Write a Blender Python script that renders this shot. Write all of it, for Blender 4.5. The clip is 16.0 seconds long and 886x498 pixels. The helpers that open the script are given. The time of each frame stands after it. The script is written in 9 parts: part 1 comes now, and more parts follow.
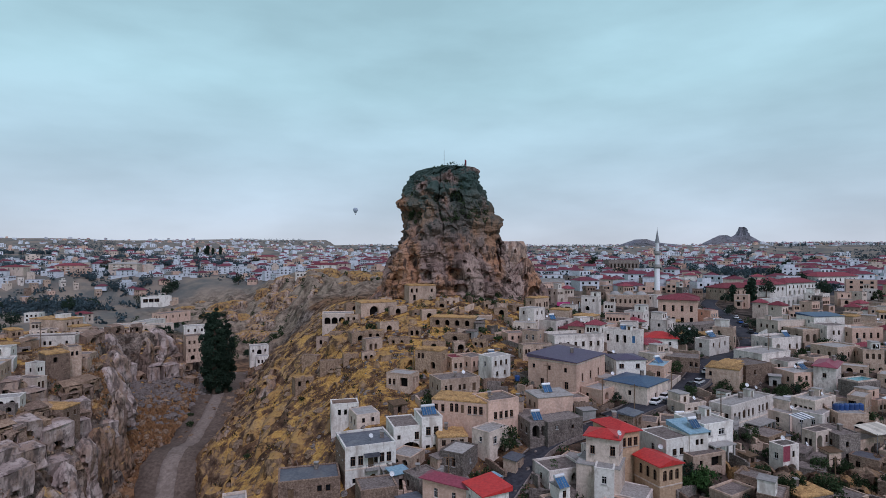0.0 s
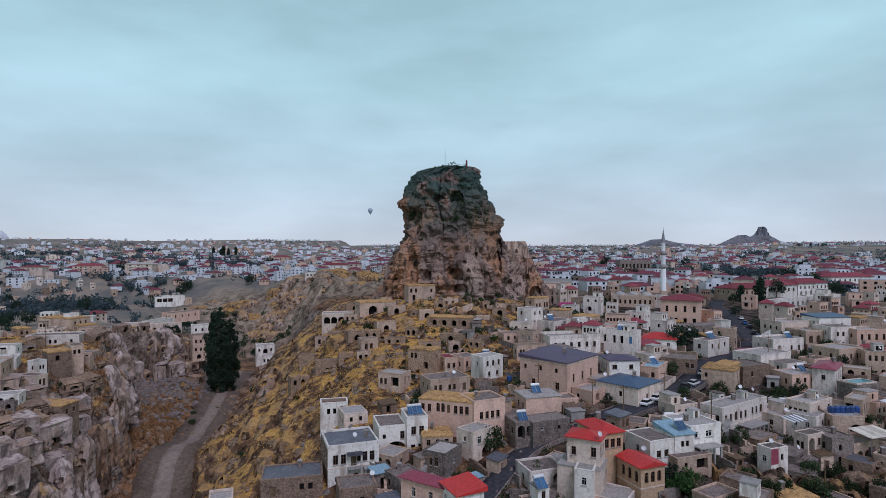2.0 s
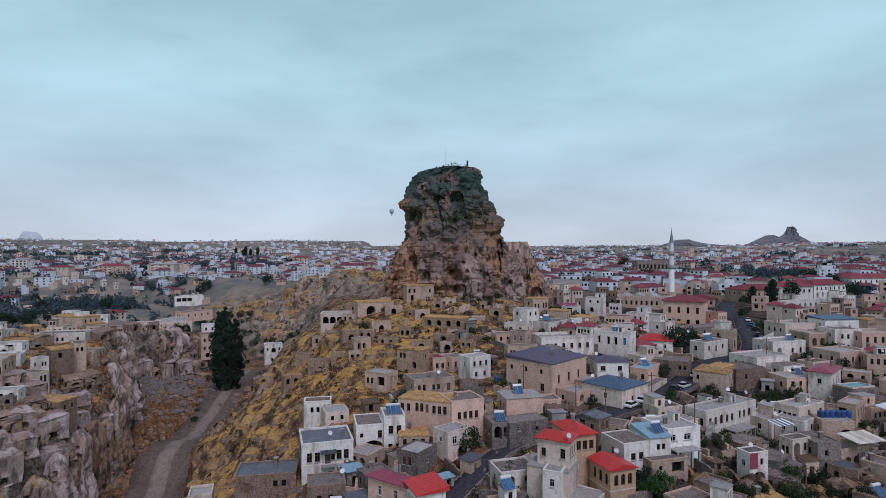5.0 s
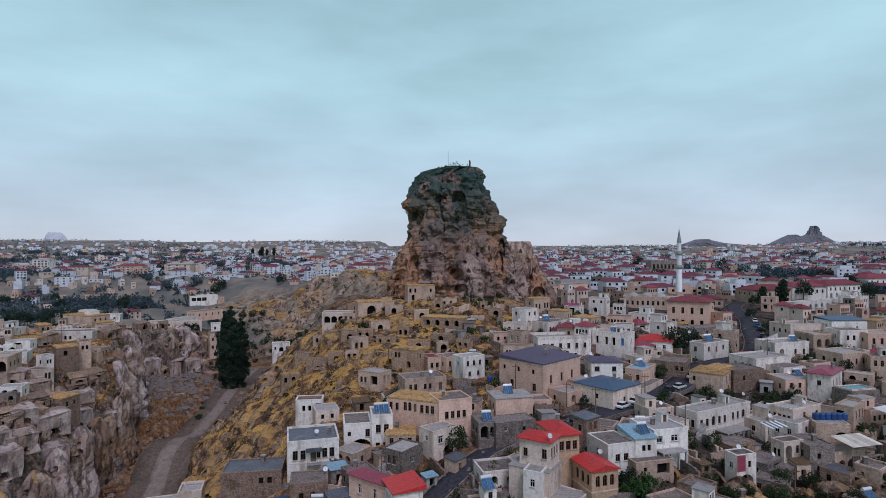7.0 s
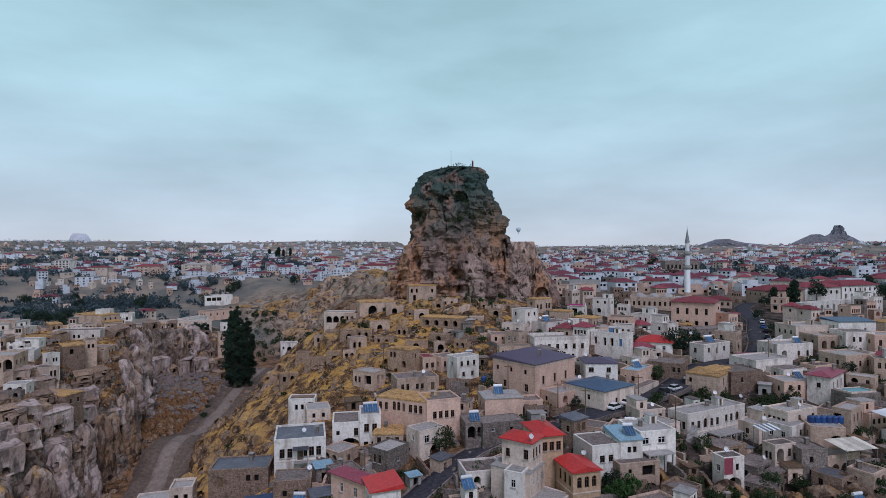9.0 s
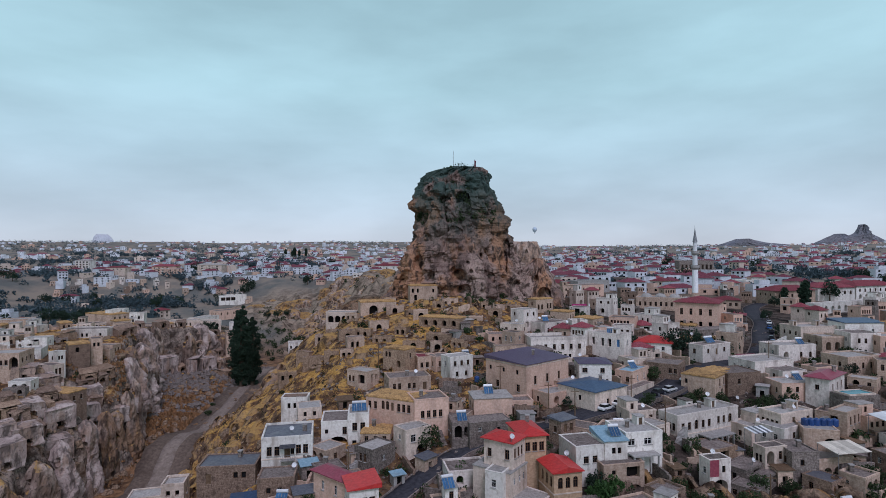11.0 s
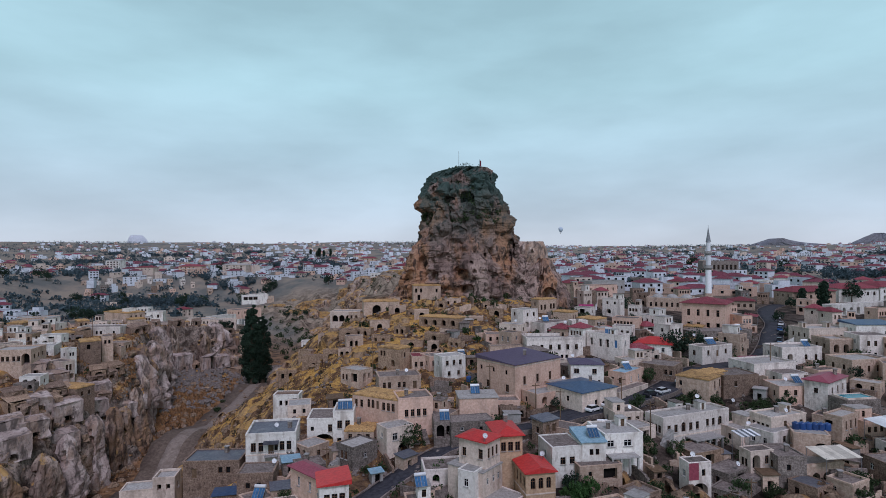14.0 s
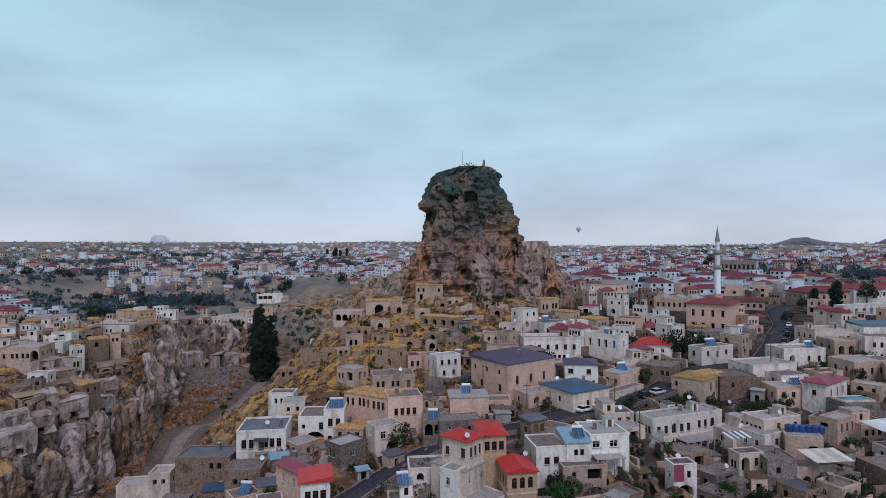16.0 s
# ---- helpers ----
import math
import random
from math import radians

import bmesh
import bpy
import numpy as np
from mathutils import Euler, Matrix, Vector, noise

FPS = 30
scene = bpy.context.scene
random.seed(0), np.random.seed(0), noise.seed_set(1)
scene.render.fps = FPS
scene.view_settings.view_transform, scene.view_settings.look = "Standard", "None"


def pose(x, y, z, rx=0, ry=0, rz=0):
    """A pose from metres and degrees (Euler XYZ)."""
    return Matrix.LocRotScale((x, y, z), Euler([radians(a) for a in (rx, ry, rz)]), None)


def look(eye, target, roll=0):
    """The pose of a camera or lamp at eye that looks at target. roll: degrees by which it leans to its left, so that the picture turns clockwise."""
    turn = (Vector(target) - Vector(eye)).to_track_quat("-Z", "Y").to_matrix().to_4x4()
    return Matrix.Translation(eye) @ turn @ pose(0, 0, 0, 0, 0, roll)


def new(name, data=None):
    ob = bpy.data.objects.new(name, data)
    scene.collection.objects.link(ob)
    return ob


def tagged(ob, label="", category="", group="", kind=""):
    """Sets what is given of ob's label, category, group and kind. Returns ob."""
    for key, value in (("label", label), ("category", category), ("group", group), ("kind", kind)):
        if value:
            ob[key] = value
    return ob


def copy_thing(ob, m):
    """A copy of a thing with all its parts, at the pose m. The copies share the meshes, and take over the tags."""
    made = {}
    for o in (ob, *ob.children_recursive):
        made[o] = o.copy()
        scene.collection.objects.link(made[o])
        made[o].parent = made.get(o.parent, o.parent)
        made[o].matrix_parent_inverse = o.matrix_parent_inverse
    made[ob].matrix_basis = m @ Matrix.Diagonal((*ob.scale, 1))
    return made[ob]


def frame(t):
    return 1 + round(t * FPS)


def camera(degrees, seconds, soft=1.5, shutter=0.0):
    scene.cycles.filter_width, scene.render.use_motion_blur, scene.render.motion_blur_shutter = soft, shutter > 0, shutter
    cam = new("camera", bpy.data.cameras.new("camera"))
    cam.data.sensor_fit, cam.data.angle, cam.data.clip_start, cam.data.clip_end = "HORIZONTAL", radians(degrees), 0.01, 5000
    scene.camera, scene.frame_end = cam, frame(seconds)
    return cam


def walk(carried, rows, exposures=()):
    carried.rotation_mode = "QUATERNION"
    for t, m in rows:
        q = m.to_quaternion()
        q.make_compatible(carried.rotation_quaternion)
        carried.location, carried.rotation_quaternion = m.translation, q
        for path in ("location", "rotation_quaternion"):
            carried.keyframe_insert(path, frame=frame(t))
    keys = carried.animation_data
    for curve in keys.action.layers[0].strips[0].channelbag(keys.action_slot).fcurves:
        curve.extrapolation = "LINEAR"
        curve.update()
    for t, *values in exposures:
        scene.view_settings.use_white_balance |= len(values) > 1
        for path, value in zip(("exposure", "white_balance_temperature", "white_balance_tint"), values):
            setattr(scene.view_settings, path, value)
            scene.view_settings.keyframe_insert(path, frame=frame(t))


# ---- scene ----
cam = camera(76.2, 16.0, 0.8)
METRES, EYE, TILT, LEAN, TURN = 50.0, 45.0, 0.0, 0.0, 0.0
ROWS = [
    (0.0, 0.0, 0.0, 0.0, 0.0, 0.0, -0.0),
    (0.5, 0.0314, -0.0007, -0.0006, 0.41, 0.01, 0.0),
    (1.0, 0.0631, -0.0009, -0.001, 0.82, 0.02, 0.03),
    (1.5, 0.0946, -0.0012, -0.0014, 1.21, 0.03, 0.04),
    (2.0, 0.1263, -0.0015, -0.0017, 1.61, 0.03, 0.04),
    (2.5, 0.158, -0.0014, -0.0022, 2.01, 0.04, 0.04),
    (3.0, 0.1895, -0.0014, -0.0022, 2.41, 0.05, 0.03),
    (3.5, 0.2212, -0.001, -0.0024, 2.78, 0.06, 0.03),
    (4.0, 0.2528, -0.0002, -0.0028, 3.14, 0.07, 0.03),
    (6.5, 0.4108, 0.0058, -0.0039, 5.27, 0.09, 0.1),
    (7.0, 0.4419, 0.0074, -0.0045, 5.7, 0.09, 0.11),
    (7.5, 0.4731, 0.0091, -0.0045, 6.16, 0.1, 0.13),
    (8.0, 0.5044, 0.0111, -0.0047, 6.61, 0.11, 0.14),
    (8.5, 0.5356, 0.0135, -0.0048, 7.02, 0.12, 0.16),
    (9.0, 0.5666, 0.0158, -0.0053, 7.48, 0.13, 0.17),
    (11.5, 0.7215, 0.0321, -0.0074, 9.67, 0.16, 0.25),
    (12.0, 0.7526, 0.0355, -0.0079, 10.15, 0.17, 0.27),
    (12.5, 0.7833, 0.0391, -0.008, 10.61, 0.17, 0.28),
    (13.0, 0.8123, 0.0428, -0.0083, 11.01, 0.18, 0.28),
    (13.5, 0.8427, 0.0468, -0.0086, 11.46, 0.18, 0.28),
    (14.0, 0.8734, 0.051, -0.0089, 11.95, 0.18, 0.28),
    (14.5, 0.904, 0.0553, -0.009, 12.43, 0.17, 0.28),
    (15.0, 0.9346, 0.0597, -0.0091, 12.86, 0.17, 0.29),
    (15.5, 0.9653, 0.0644, -0.009, 13.33, 0.16, 0.31),
    (16.0, 0.9961, 0.0693, -0.0089, 13.8, 0.15, 0.31),
]
walk(cam, [(t, pose(0, 0, EYE, TILT, LEAN, TURN) @ pose(METRES * x, METRES * y, METRES * z, 90 + pitch, roll, yaw)) for t, x, y, z, yaw, pitch, roll in ROWS])

# ---- world, sun, exposure ----
SUN_UP, SUN_TURN = 50.0, 156.0
world = bpy.data.worlds.new("overcast_sky")
scene.world = world
world.use_nodes = True
wn, wl = world.node_tree.nodes, world.node_tree.links
wn.clear()


def wnode(kind, **values):
    n = wn.new(kind)
    for key, value in values.items():
        n.inputs[key].default_value = value
    return n


w_out, w_bg = wn.new("ShaderNodeOutputWorld"), wnode("ShaderNodeBackground", Strength=1.0)
w_sky = wn.new("ShaderNodeTexSky")
w_sky.sky_type, w_sky.sun_disc = "NISHITA", False
w_sky.sun_elevation, w_sky.sun_rotation = radians(SUN_UP), radians(SUN_TURN)
w_thin = wnode("ShaderNodeVectorMath")
w_thin.operation = "SCALE"
w_thin.inputs["Scale"].default_value = 0.07
wl.new(w_sky.outputs["Color"], w_thin.inputs[0])
w_at = wn.new("ShaderNodeTexCoord")
w_sep = wn.new("ShaderNodeSeparateXYZ")
wl.new(w_at.outputs["Generated"], w_sep.inputs[0])
# cloud cover: pale lilac at the skyline, cyan-grey higher up
w_ramp = wn.new("ShaderNodeValToRGB")
wl.new(w_sep.outputs["Z"], w_ramp.inputs[0])
el = w_ramp.color_ramp.elements
el[0].position, el[0].color = 0.0, (0.615, 0.675, 0.80, 1)
el[1].position, el[1].color = 1.0, (0.23, 0.24, 0.34, 1)
for at, c in ((0.06, (0.56, 0.68, 0.83, 1)), (0.16, (0.51, 0.71, 0.85, 1)), (0.27, (0.475, 0.725, 0.84, 1)), (0.42, (0.43, 0.68, 0.79, 1)), (0.55, (0.33, 0.42, 0.52, 1)), (0.70, (0.24, 0.27, 0.37, 1))):
    e = el.new(at)
    e.color = c
# long flat banks of cloud
w_map = wnode("ShaderNodeMapping", Scale=(1.0, 1.0, 3.4))
wl.new(w_at.outputs["Generated"], w_map.inputs[0])
w_no = wnode("ShaderNodeTexNoise", Scale=2.6, Detail=6.0, Roughness=0.5)
wl.new(w_map.outputs[0], w_no.inputs["Vector"])
w_band = wnode("ShaderNodeMapRange", **{"From Min": 0.34, "From Max": 0.68, "To Min": 0.84, "To Max": 1.10})
wl.new(w_no.outputs["Fac"], w_band.inputs["Value"])
w_mul = wn.new("ShaderNodeVectorMath")
w_mul.operation = "SCALE"
wl.new(w_ramp.outputs["Color"], w_mul.inputs[0])
wl.new(w_band.outputs["Result"], w_mul.inputs["Scale"])
w_mix = wn.new("ShaderNodeMix")
w_mix.data_type = "RGBA"
w_mix.inputs["Factor"].default_value = 0.88
wl.new(w_thin.outputs[0], w_mix.inputs["A"])
wl.new(w_mul.outputs[0], w_mix.inputs["B"])
wl.new(w_mix.outputs["Result"], w_bg.inputs["Color"])
wl.new(w_bg.outputs[0], w_out.inputs["Surface"])

sun = new("sun", bpy.data.lights.new("sun", "SUN"))
sun.data.energy, sun.data.angle, sun.data.color = 1.52, radians(20), (0.92, 0.895, 1.165)
sun_dir = Vector((math.sin(radians(SUN_TURN)), math.cos(radians(SUN_TURN)), math.tan(radians(SUN_UP))))
sun.matrix_basis = look(sun_dir * 300, (0, 0, 0))

# ---- materials ----
def material(name, a, b, size=1.0, rough=0.9, bump=0.3, spread=0.25, metal=0.0, stain=0.35, grime=(0.10, 0.08, 0.065), streak=0.0, courses=0.0):
    """Two colours mingled by grain, darker stains at a larger scale, a little difference from thing to thing, fine relief."""
    m = bpy.data.materials.new(name)
    m.use_nodes = True
    n, l = m.node_tree.nodes, m.node_tree.links
    p = n["Principled BSDF"]
    p.inputs["Roughness"].default_value, p.inputs["Metallic"].default_value = rough, metal
    p.inputs["Specular IOR Level"].default_value = 0.12 if rough > 0.6 else 0.2 if rough < 0.3 else 0.4
    at, info = n.new("ShaderNodeNewGeometry"), n.new("ShaderNodeObjectInfo")
    fine, wide = n.new("ShaderNodeTexNoise"), n.new("ShaderNodeTexNoise")
    fine.inputs["Scale"].default_value, fine.inputs["Detail"].default_value = 2.2 / size, 5
    wide.inputs["Scale"].default_value, wide.inputs["Detail"].default_value = 0.42 / size, 4
    l.new(at.outputs["Position"], fine.inputs["Vector"])
    if streak:
        mp = n.new("ShaderNodeMapping")
        mp.inputs["Scale"].default_value = (1, 1, 1 - streak)
        l.new(at.outputs["Position"], mp.inputs[0])
        l.new(mp.outputs[0], wide.inputs["Vector"])
    else:
        l.new(at.outputs["Position"], wide.inputs["Vector"])
    mix = n.new("ShaderNodeMix")
    mix.data_type = "RGBA"
    mix.inputs["A"].default_value, mix.inputs["B"].default_value = (*a, 1), (*b, 1)
    r = n.new("ShaderNodeMapRange")
    r.inputs["From Min"].default_value, r.inputs["From Max"].default_value = 0.35, 0.65
    l.new(fine.outputs["Fac"], r.inputs["Value"])
    l.new(r.outputs["Result"], mix.inputs["Factor"])
    st = n.new("ShaderNodeMix")
    st.data_type = "RGBA"
    st.inputs["B"].default_value = (*grime, 1)
    r2 = n.new("ShaderNodeMapRange")
    r2.inputs["From Min"].default_value, r2.inputs["From Max"].default_value, r2.inputs["To Max"].default_value = 0.52, 0.75, stain
    l.new(wide.outputs["Fac"], r2.inputs["Value"])
    l.new(r2.outputs["Result"], st.inputs["Factor"])
    l.new(mix.outputs["Result"], st.inputs["A"])
    flake, run = n.new("ShaderNodeTexNoise"), n.new("ShaderNodeMapping")
    run.inputs["Scale"].default_value = (1.6, 1.6, 0.55)
    flake.inputs["Scale"].default_value, flake.inputs["Detail"].default_value, flake.inputs["Roughness"].default_value = 0.95 / size, 7, 0.68
    l.new(at.outputs["Position"], run.inputs[0])
    l.new(run.outputs[0], flake.inputs["Vector"])
    r4, peel = n.new("ShaderNodeMapRange"), n.new("ShaderNodeMix")
    r4.inputs["From Min"].default_value, r4.inputs["From Max"].default_value, r4.inputs["To Max"].default_value = 0.54, 0.66, min(0.9, 1.3 * stain)
    l.new(flake.outputs["Fac"], r4.inputs["Value"])
    peel.data_type = "RGBA"
    peel.inputs["B"].default_value = tuple(0.45 * u + 0.55 * v for u, v in zip(a, grime)) + (1,)
    l.new(r4.outputs["Result"], peel.inputs["Factor"])
    l.new(st.outputs["Result"], peel.inputs["A"])
    hsv = n.new("ShaderNodeHueSaturation")
    r3 = n.new("ShaderNodeMapRange")
    r3.inputs["To Min"].default_value, r3.inputs["To Max"].default_value = 1 - spread, 1 + spread
    l.new(info.outputs["Random"], r3.inputs["Value"])
    l.new(r3.outputs["Result"], hsv.inputs["Value"])
    out = peel.outputs["Result"]
    if courses:
        sp, ma, cb, br, mu = n.new("ShaderNodeSeparateXYZ"), n.new("ShaderNodeMath"), n.new("ShaderNodeCombineXYZ"), n.new("ShaderNodeTexBrick"), n.new("ShaderNodeMix")
        l.new(at.outputs["Position"], sp.inputs[0])
        ma.operation, ma.inputs[1].default_value = "MULTIPLY_ADD", 0.8
        l.new(sp.outputs["X"], ma.inputs[0])
        l.new(sp.outputs["Y"], ma.inputs[2])
        l.new(ma.outputs[0], cb.inputs["X"])
        l.new(sp.outputs["Z"], cb.inputs["Y"])
        l.new(cb.outputs[0], br.inputs["Vector"])
        br.inputs["Scale"].default_value, br.inputs["Brick Width"].default_value, br.inputs["Row Height"].default_value, br.inputs["Mortar Size"].default_value = 1.0, 0.62, 0.31, 0.025
        br.inputs["Color1"].default_value, br.inputs["Color2"].default_value, br.inputs["Mortar"].default_value = (1, 1, 1, 1), (0.66, 0.64, 0.62, 1), (0.5, 0.48, 0.46, 1)
        mu.data_type, mu.blend_type = "RGBA", "MULTIPLY"
        mu.inputs["Factor"].default_value = courses
        l.new(out, mu.inputs["A"])
        l.new(br.outputs["Color"], mu.inputs["B"])
        out = mu.outputs["Result"]
    l.new(out, hsv.inputs["Color"])
    l.new(hsv.outputs["Color"], p.inputs["Base Color"])
    bp = n.new("ShaderNodeBump")
    bp.inputs["Strength"].default_value, bp.inputs["Distance"].default_value = bump, 0.15 * size
    l.new(fine.outputs["Fac"], bp.inputs["Height"])
    l.new(bp.outputs["Normal"], p.inputs["Normal"])
    return m


BEIGE = material("beige_tuff_stone", (0.47, 0.325, 0.242), (0.63, 0.475, 0.375), spread=0.2, streak=0.6, stain=0.55, grime=(0.125, 0.085, 0.065), courses=0.35)
TAN = material("tan_stone_blocks", (0.44, 0.285, 0.18), (0.56, 0.385, 0.26), spread=0.06, streak=0.5, stain=0.35, grime=(0.2, 0.12, 0.08), courses=0.3)
PINK = material("pink_tuff_stone", (0.61, 0.395, 0.30), (0.73, 0.51, 0.405), spread=0.10, streak=0.6, stain=0.4, grime=(0.25, 0.16, 0.125), courses=0.2)
# far white walls, with distance haze put into their bluish colour
HAZEWALL = material("haze_blue_white_wall", (0.60, 0.62, 0.66), (0.74, 0.76, 0.80), size=2.0, spread=0.1, stain=0.5, grime=(0.30, 0.30, 0.33))
OFFWHITE = material("weathered_off_white_plaster", (0.63, 0.545, 0.485), (0.78, 0.70, 0.64), spread=0.14, streak=0.7, stain=0.8, grime=(0.22, 0.16, 0.13))
# far tiles and flat roofs, cooled in colour to imitate haze
HAZETILE = material("haze_mauve_tiles", (0.155, 0.040, 0.062), (0.26, 0.082, 0.105), size=2.0, spread=0.2, stain=0.4)
GREYROOF = material("haze_grey_screed_roof", (0.25, 0.25, 0.28), (0.38, 0.38, 0.42), size=2.0, spread=0.1)
WHITE = material("whitewashed_plaster", (0.70, 0.645, 0.58), (0.83, 0.785, 0.725), spread=0.12, stain=0.85, grime=(0.27, 0.20, 0.155), streak=0.7)
CREAM = material("cream_plaster", (0.60, 0.475, 0.39), (0.74, 0.61, 0.52), spread=0.12, streak=0.6, stain=0.7, grime=(0.22, 0.155, 0.12), courses=0.15)
GREY = material("grey_rubble_stone", (0.165, 0.135, 0.12), (0.34, 0.285, 0.25), size=0.7, bump=0.9, spread=0.22, stain=0.65, grime=(0.05, 0.04, 0.036), courses=0.7)
RUBBLE = material("brown_rubble_stone", (0.20, 0.132, 0.098), (0.38, 0.27, 0.208), size=0.6, bump=1.0, spread=0.22, stain=0.65, grime=(0.055, 0.038, 0.031), courses=0.6)
HILLSTONE = material("golden_brown_stone", (0.27, 0.175, 0.118), (0.46, 0.325, 0.232), size=0.8, bump=0.9, spread=0.2, stain=0.65, grime=(0.105, 0.066, 0.043), courses=0.4)
CONCRETE = material("weathered_concrete", (0.30, 0.28, 0.26), (0.40, 0.38, 0.36), spread=0.15)
ROOFEARTH = material("dusty_flat_roof", (0.145, 0.115, 0.102), (0.27, 0.225, 0.20), spread=0.22, stain=0.6, grime=(0.065, 0.05, 0.045))
ROOFPALE = material("pale_screed_roof", (0.32, 0.295, 0.27), (0.46, 0.43, 0.40), spread=0.10)
ROOFDARK = material("dark_bitumen_roof", (0.075, 0.08, 0.10), (0.14, 0.145, 0.165), rough=0.55, spread=0.15, stain=0.5, grime=(0.22, 0.21, 0.20))
ROOFGRASS = material("dry_grass_roof", (0.34, 0.195, 0.085), (0.56, 0.345, 0.145), size=0.7, bump=1.0, spread=0.15, stain=0.95, grime=(0.11, 0.068, 0.042))
SLATE = material("violet_sheet_roof", (0.070, 0.050, 0.092), (0.105, 0.080, 0.130), rough=0.55, spread=0.05, stain=0.25)
BLUEROOF = material("blue_sheet_roof", (0.032, 0.068, 0.135), (0.055, 0.105, 0.19), rough=0.45, spread=0.1, stain=0.5, grime=(0.10, 0.11, 0.13))
PALEBLUE = material("pale_blue_sheet_roof", (0.20, 0.36, 0.46), (0.32, 0.48, 0.56), rough=0.45, spread=0.1)
REDROOF = material("bright_red_sheet_roof", (0.46, 0.025, 0.025), (0.58, 0.045, 0.04), rough=0.5, spread=0.08, stain=0.2)
MAROON = material("faded_maroon_sheet_roof", (0.24, 0.045, 0.07), (0.32, 0.07, 0.10), rough=0.5, spread=0.08, stain=0.25)
TILERED = material("weathered_red_tiles", (0.18, 0.038, 0.052), (0.30, 0.078, 0.092), spread=0.28, stain=0.4)
GLASS = material("dark_window_glass", (0.006, 0.006, 0.007), (0.012, 0.012, 0.013), rough=0.25, bump=0.0, spread=0.3, stain=0.0)
# near-black: the shade inside arches and doorways is painted on boards
SHADEDARK = material("painted_interior_shade", (0.006, 0.005, 0.005), (0.012, 0.010, 0.009), spread=0.2, stain=0.0)
FRAMEW = material("white_window_frame", (0.55, 0.54, 0.52), (0.65, 0.64, 0.62), rough=0.6, bump=0.0)
FRAMEB = material("brown_wooden_frame", (0.09, 0.05, 0.03), (0.15, 0.085, 0.05), rough=0.7, bump=0.1)
STEEL = material("grey_painted_steel", (0.20, 0.20, 0.21), (0.30, 0.30, 0.31), rough=0.45, metal=0.3)
BLUETANK = material("blue_plastic", (0.015, 0.045, 0.15), (0.02, 0.065, 0.20), rough=0.4, bump=0.0)
SOLAR = material("blue_solar_panel", (0.03, 0.09, 0.18), (0.05, 0.14, 0.26), rough=0.2, bump=0.0)
TANKWHITE = material("white_enamel", (0.7, 0.7, 0.7), (0.78, 0.78, 0.78), rough=0.4, bump=0.0, stain=0.15)
ASPHALT = material("worn_asphalt", (0.035, 0.035, 0.042), (0.060, 0.060, 0.070), size=1.5, spread=0.02, stain=0.5, grime=(0.095, 0.09, 0.092))
PALEDIRT = material("pale_wheel_track", (0.21, 0.168, 0.138), (0.29, 0.235, 0.195), size=1.6, spread=0.02, stain=0.7, grime=(0.14, 0.105, 0.083))
DIRT = material("trodden_dirt_track", (0.115, 0.085, 0.066), (0.185, 0.140, 0.110), size=2.0, spread=0.02, stain=0.6, grime=(0.075, 0.052, 0.04))
WOOD = material("old_timber", (0.12, 0.075, 0.045), (0.19, 0.125, 0.08), rough=0.8)
BLUEPAINT = material("blue_painted_wood", (0.05, 0.16, 0.34), (0.08, 0.22, 0.42), rough=0.6)
BARK = material("bark", (0.07, 0.05, 0.035), (0.12, 0.09, 0.065), size=0.4, bump=0.8)
LEAF = material("green_leaves", (0.022, 0.040, 0.018), (0.048, 0.070, 0.028), size=0.5, rough=0.8, bump=0.0, spread=0.3, stain=0.3, grime=(0.015, 0.024, 0.012))
POOL = material("turquoise_water", (0.01, 0.17, 0.21), (0.015, 0.21, 0.26), rough=0.08, bump=0.05, spread=0.0, stain=0.0)
DARKLEAF = material("dark_poplar_leaves", (0.016, 0.032, 0.022), (0.034, 0.055, 0.033), size=0.5, rough=0.8, bump=0.0, spread=0.2, stain=0.3, grime=(0.01, 0.02, 0.014))
# far leaves paled and blued: distance haze lies in the leaf colour
FARLEAF = material("haze_blue_leaves", (0.050, 0.080, 0.092), (0.082, 0.112, 0.124), size=2.0, rough=0.8, bump=0.0, spread=0.2, stain=0.3, grime=(0.034, 0.058, 0.066))
BRIGHTLEAF = material("fresh_vine_leaves", (0.026, 0.062, 0.018), (0.050, 0.10, 0.030), size=0.4, rough=0.7, bump=0.0, spread=0.2, stain=0.2, grime=(0.015, 0.03, 0.012))
OLIVE = material("olive_dry_leaves", (0.026, 0.027, 0.015), (0.058, 0.052, 0.026), size=0.5, rough=0.9, bump=0.0, spread=0.0, stain=0.4, grime=(0.07, 0.042, 0.02))
DRYLEAF = material("rusty_dry_scrub", (0.15, 0.080, 0.040), (0.30, 0.16, 0.075), size=0.5, rough=0.9, bump=0.0, spread=0.3, stain=0.2)


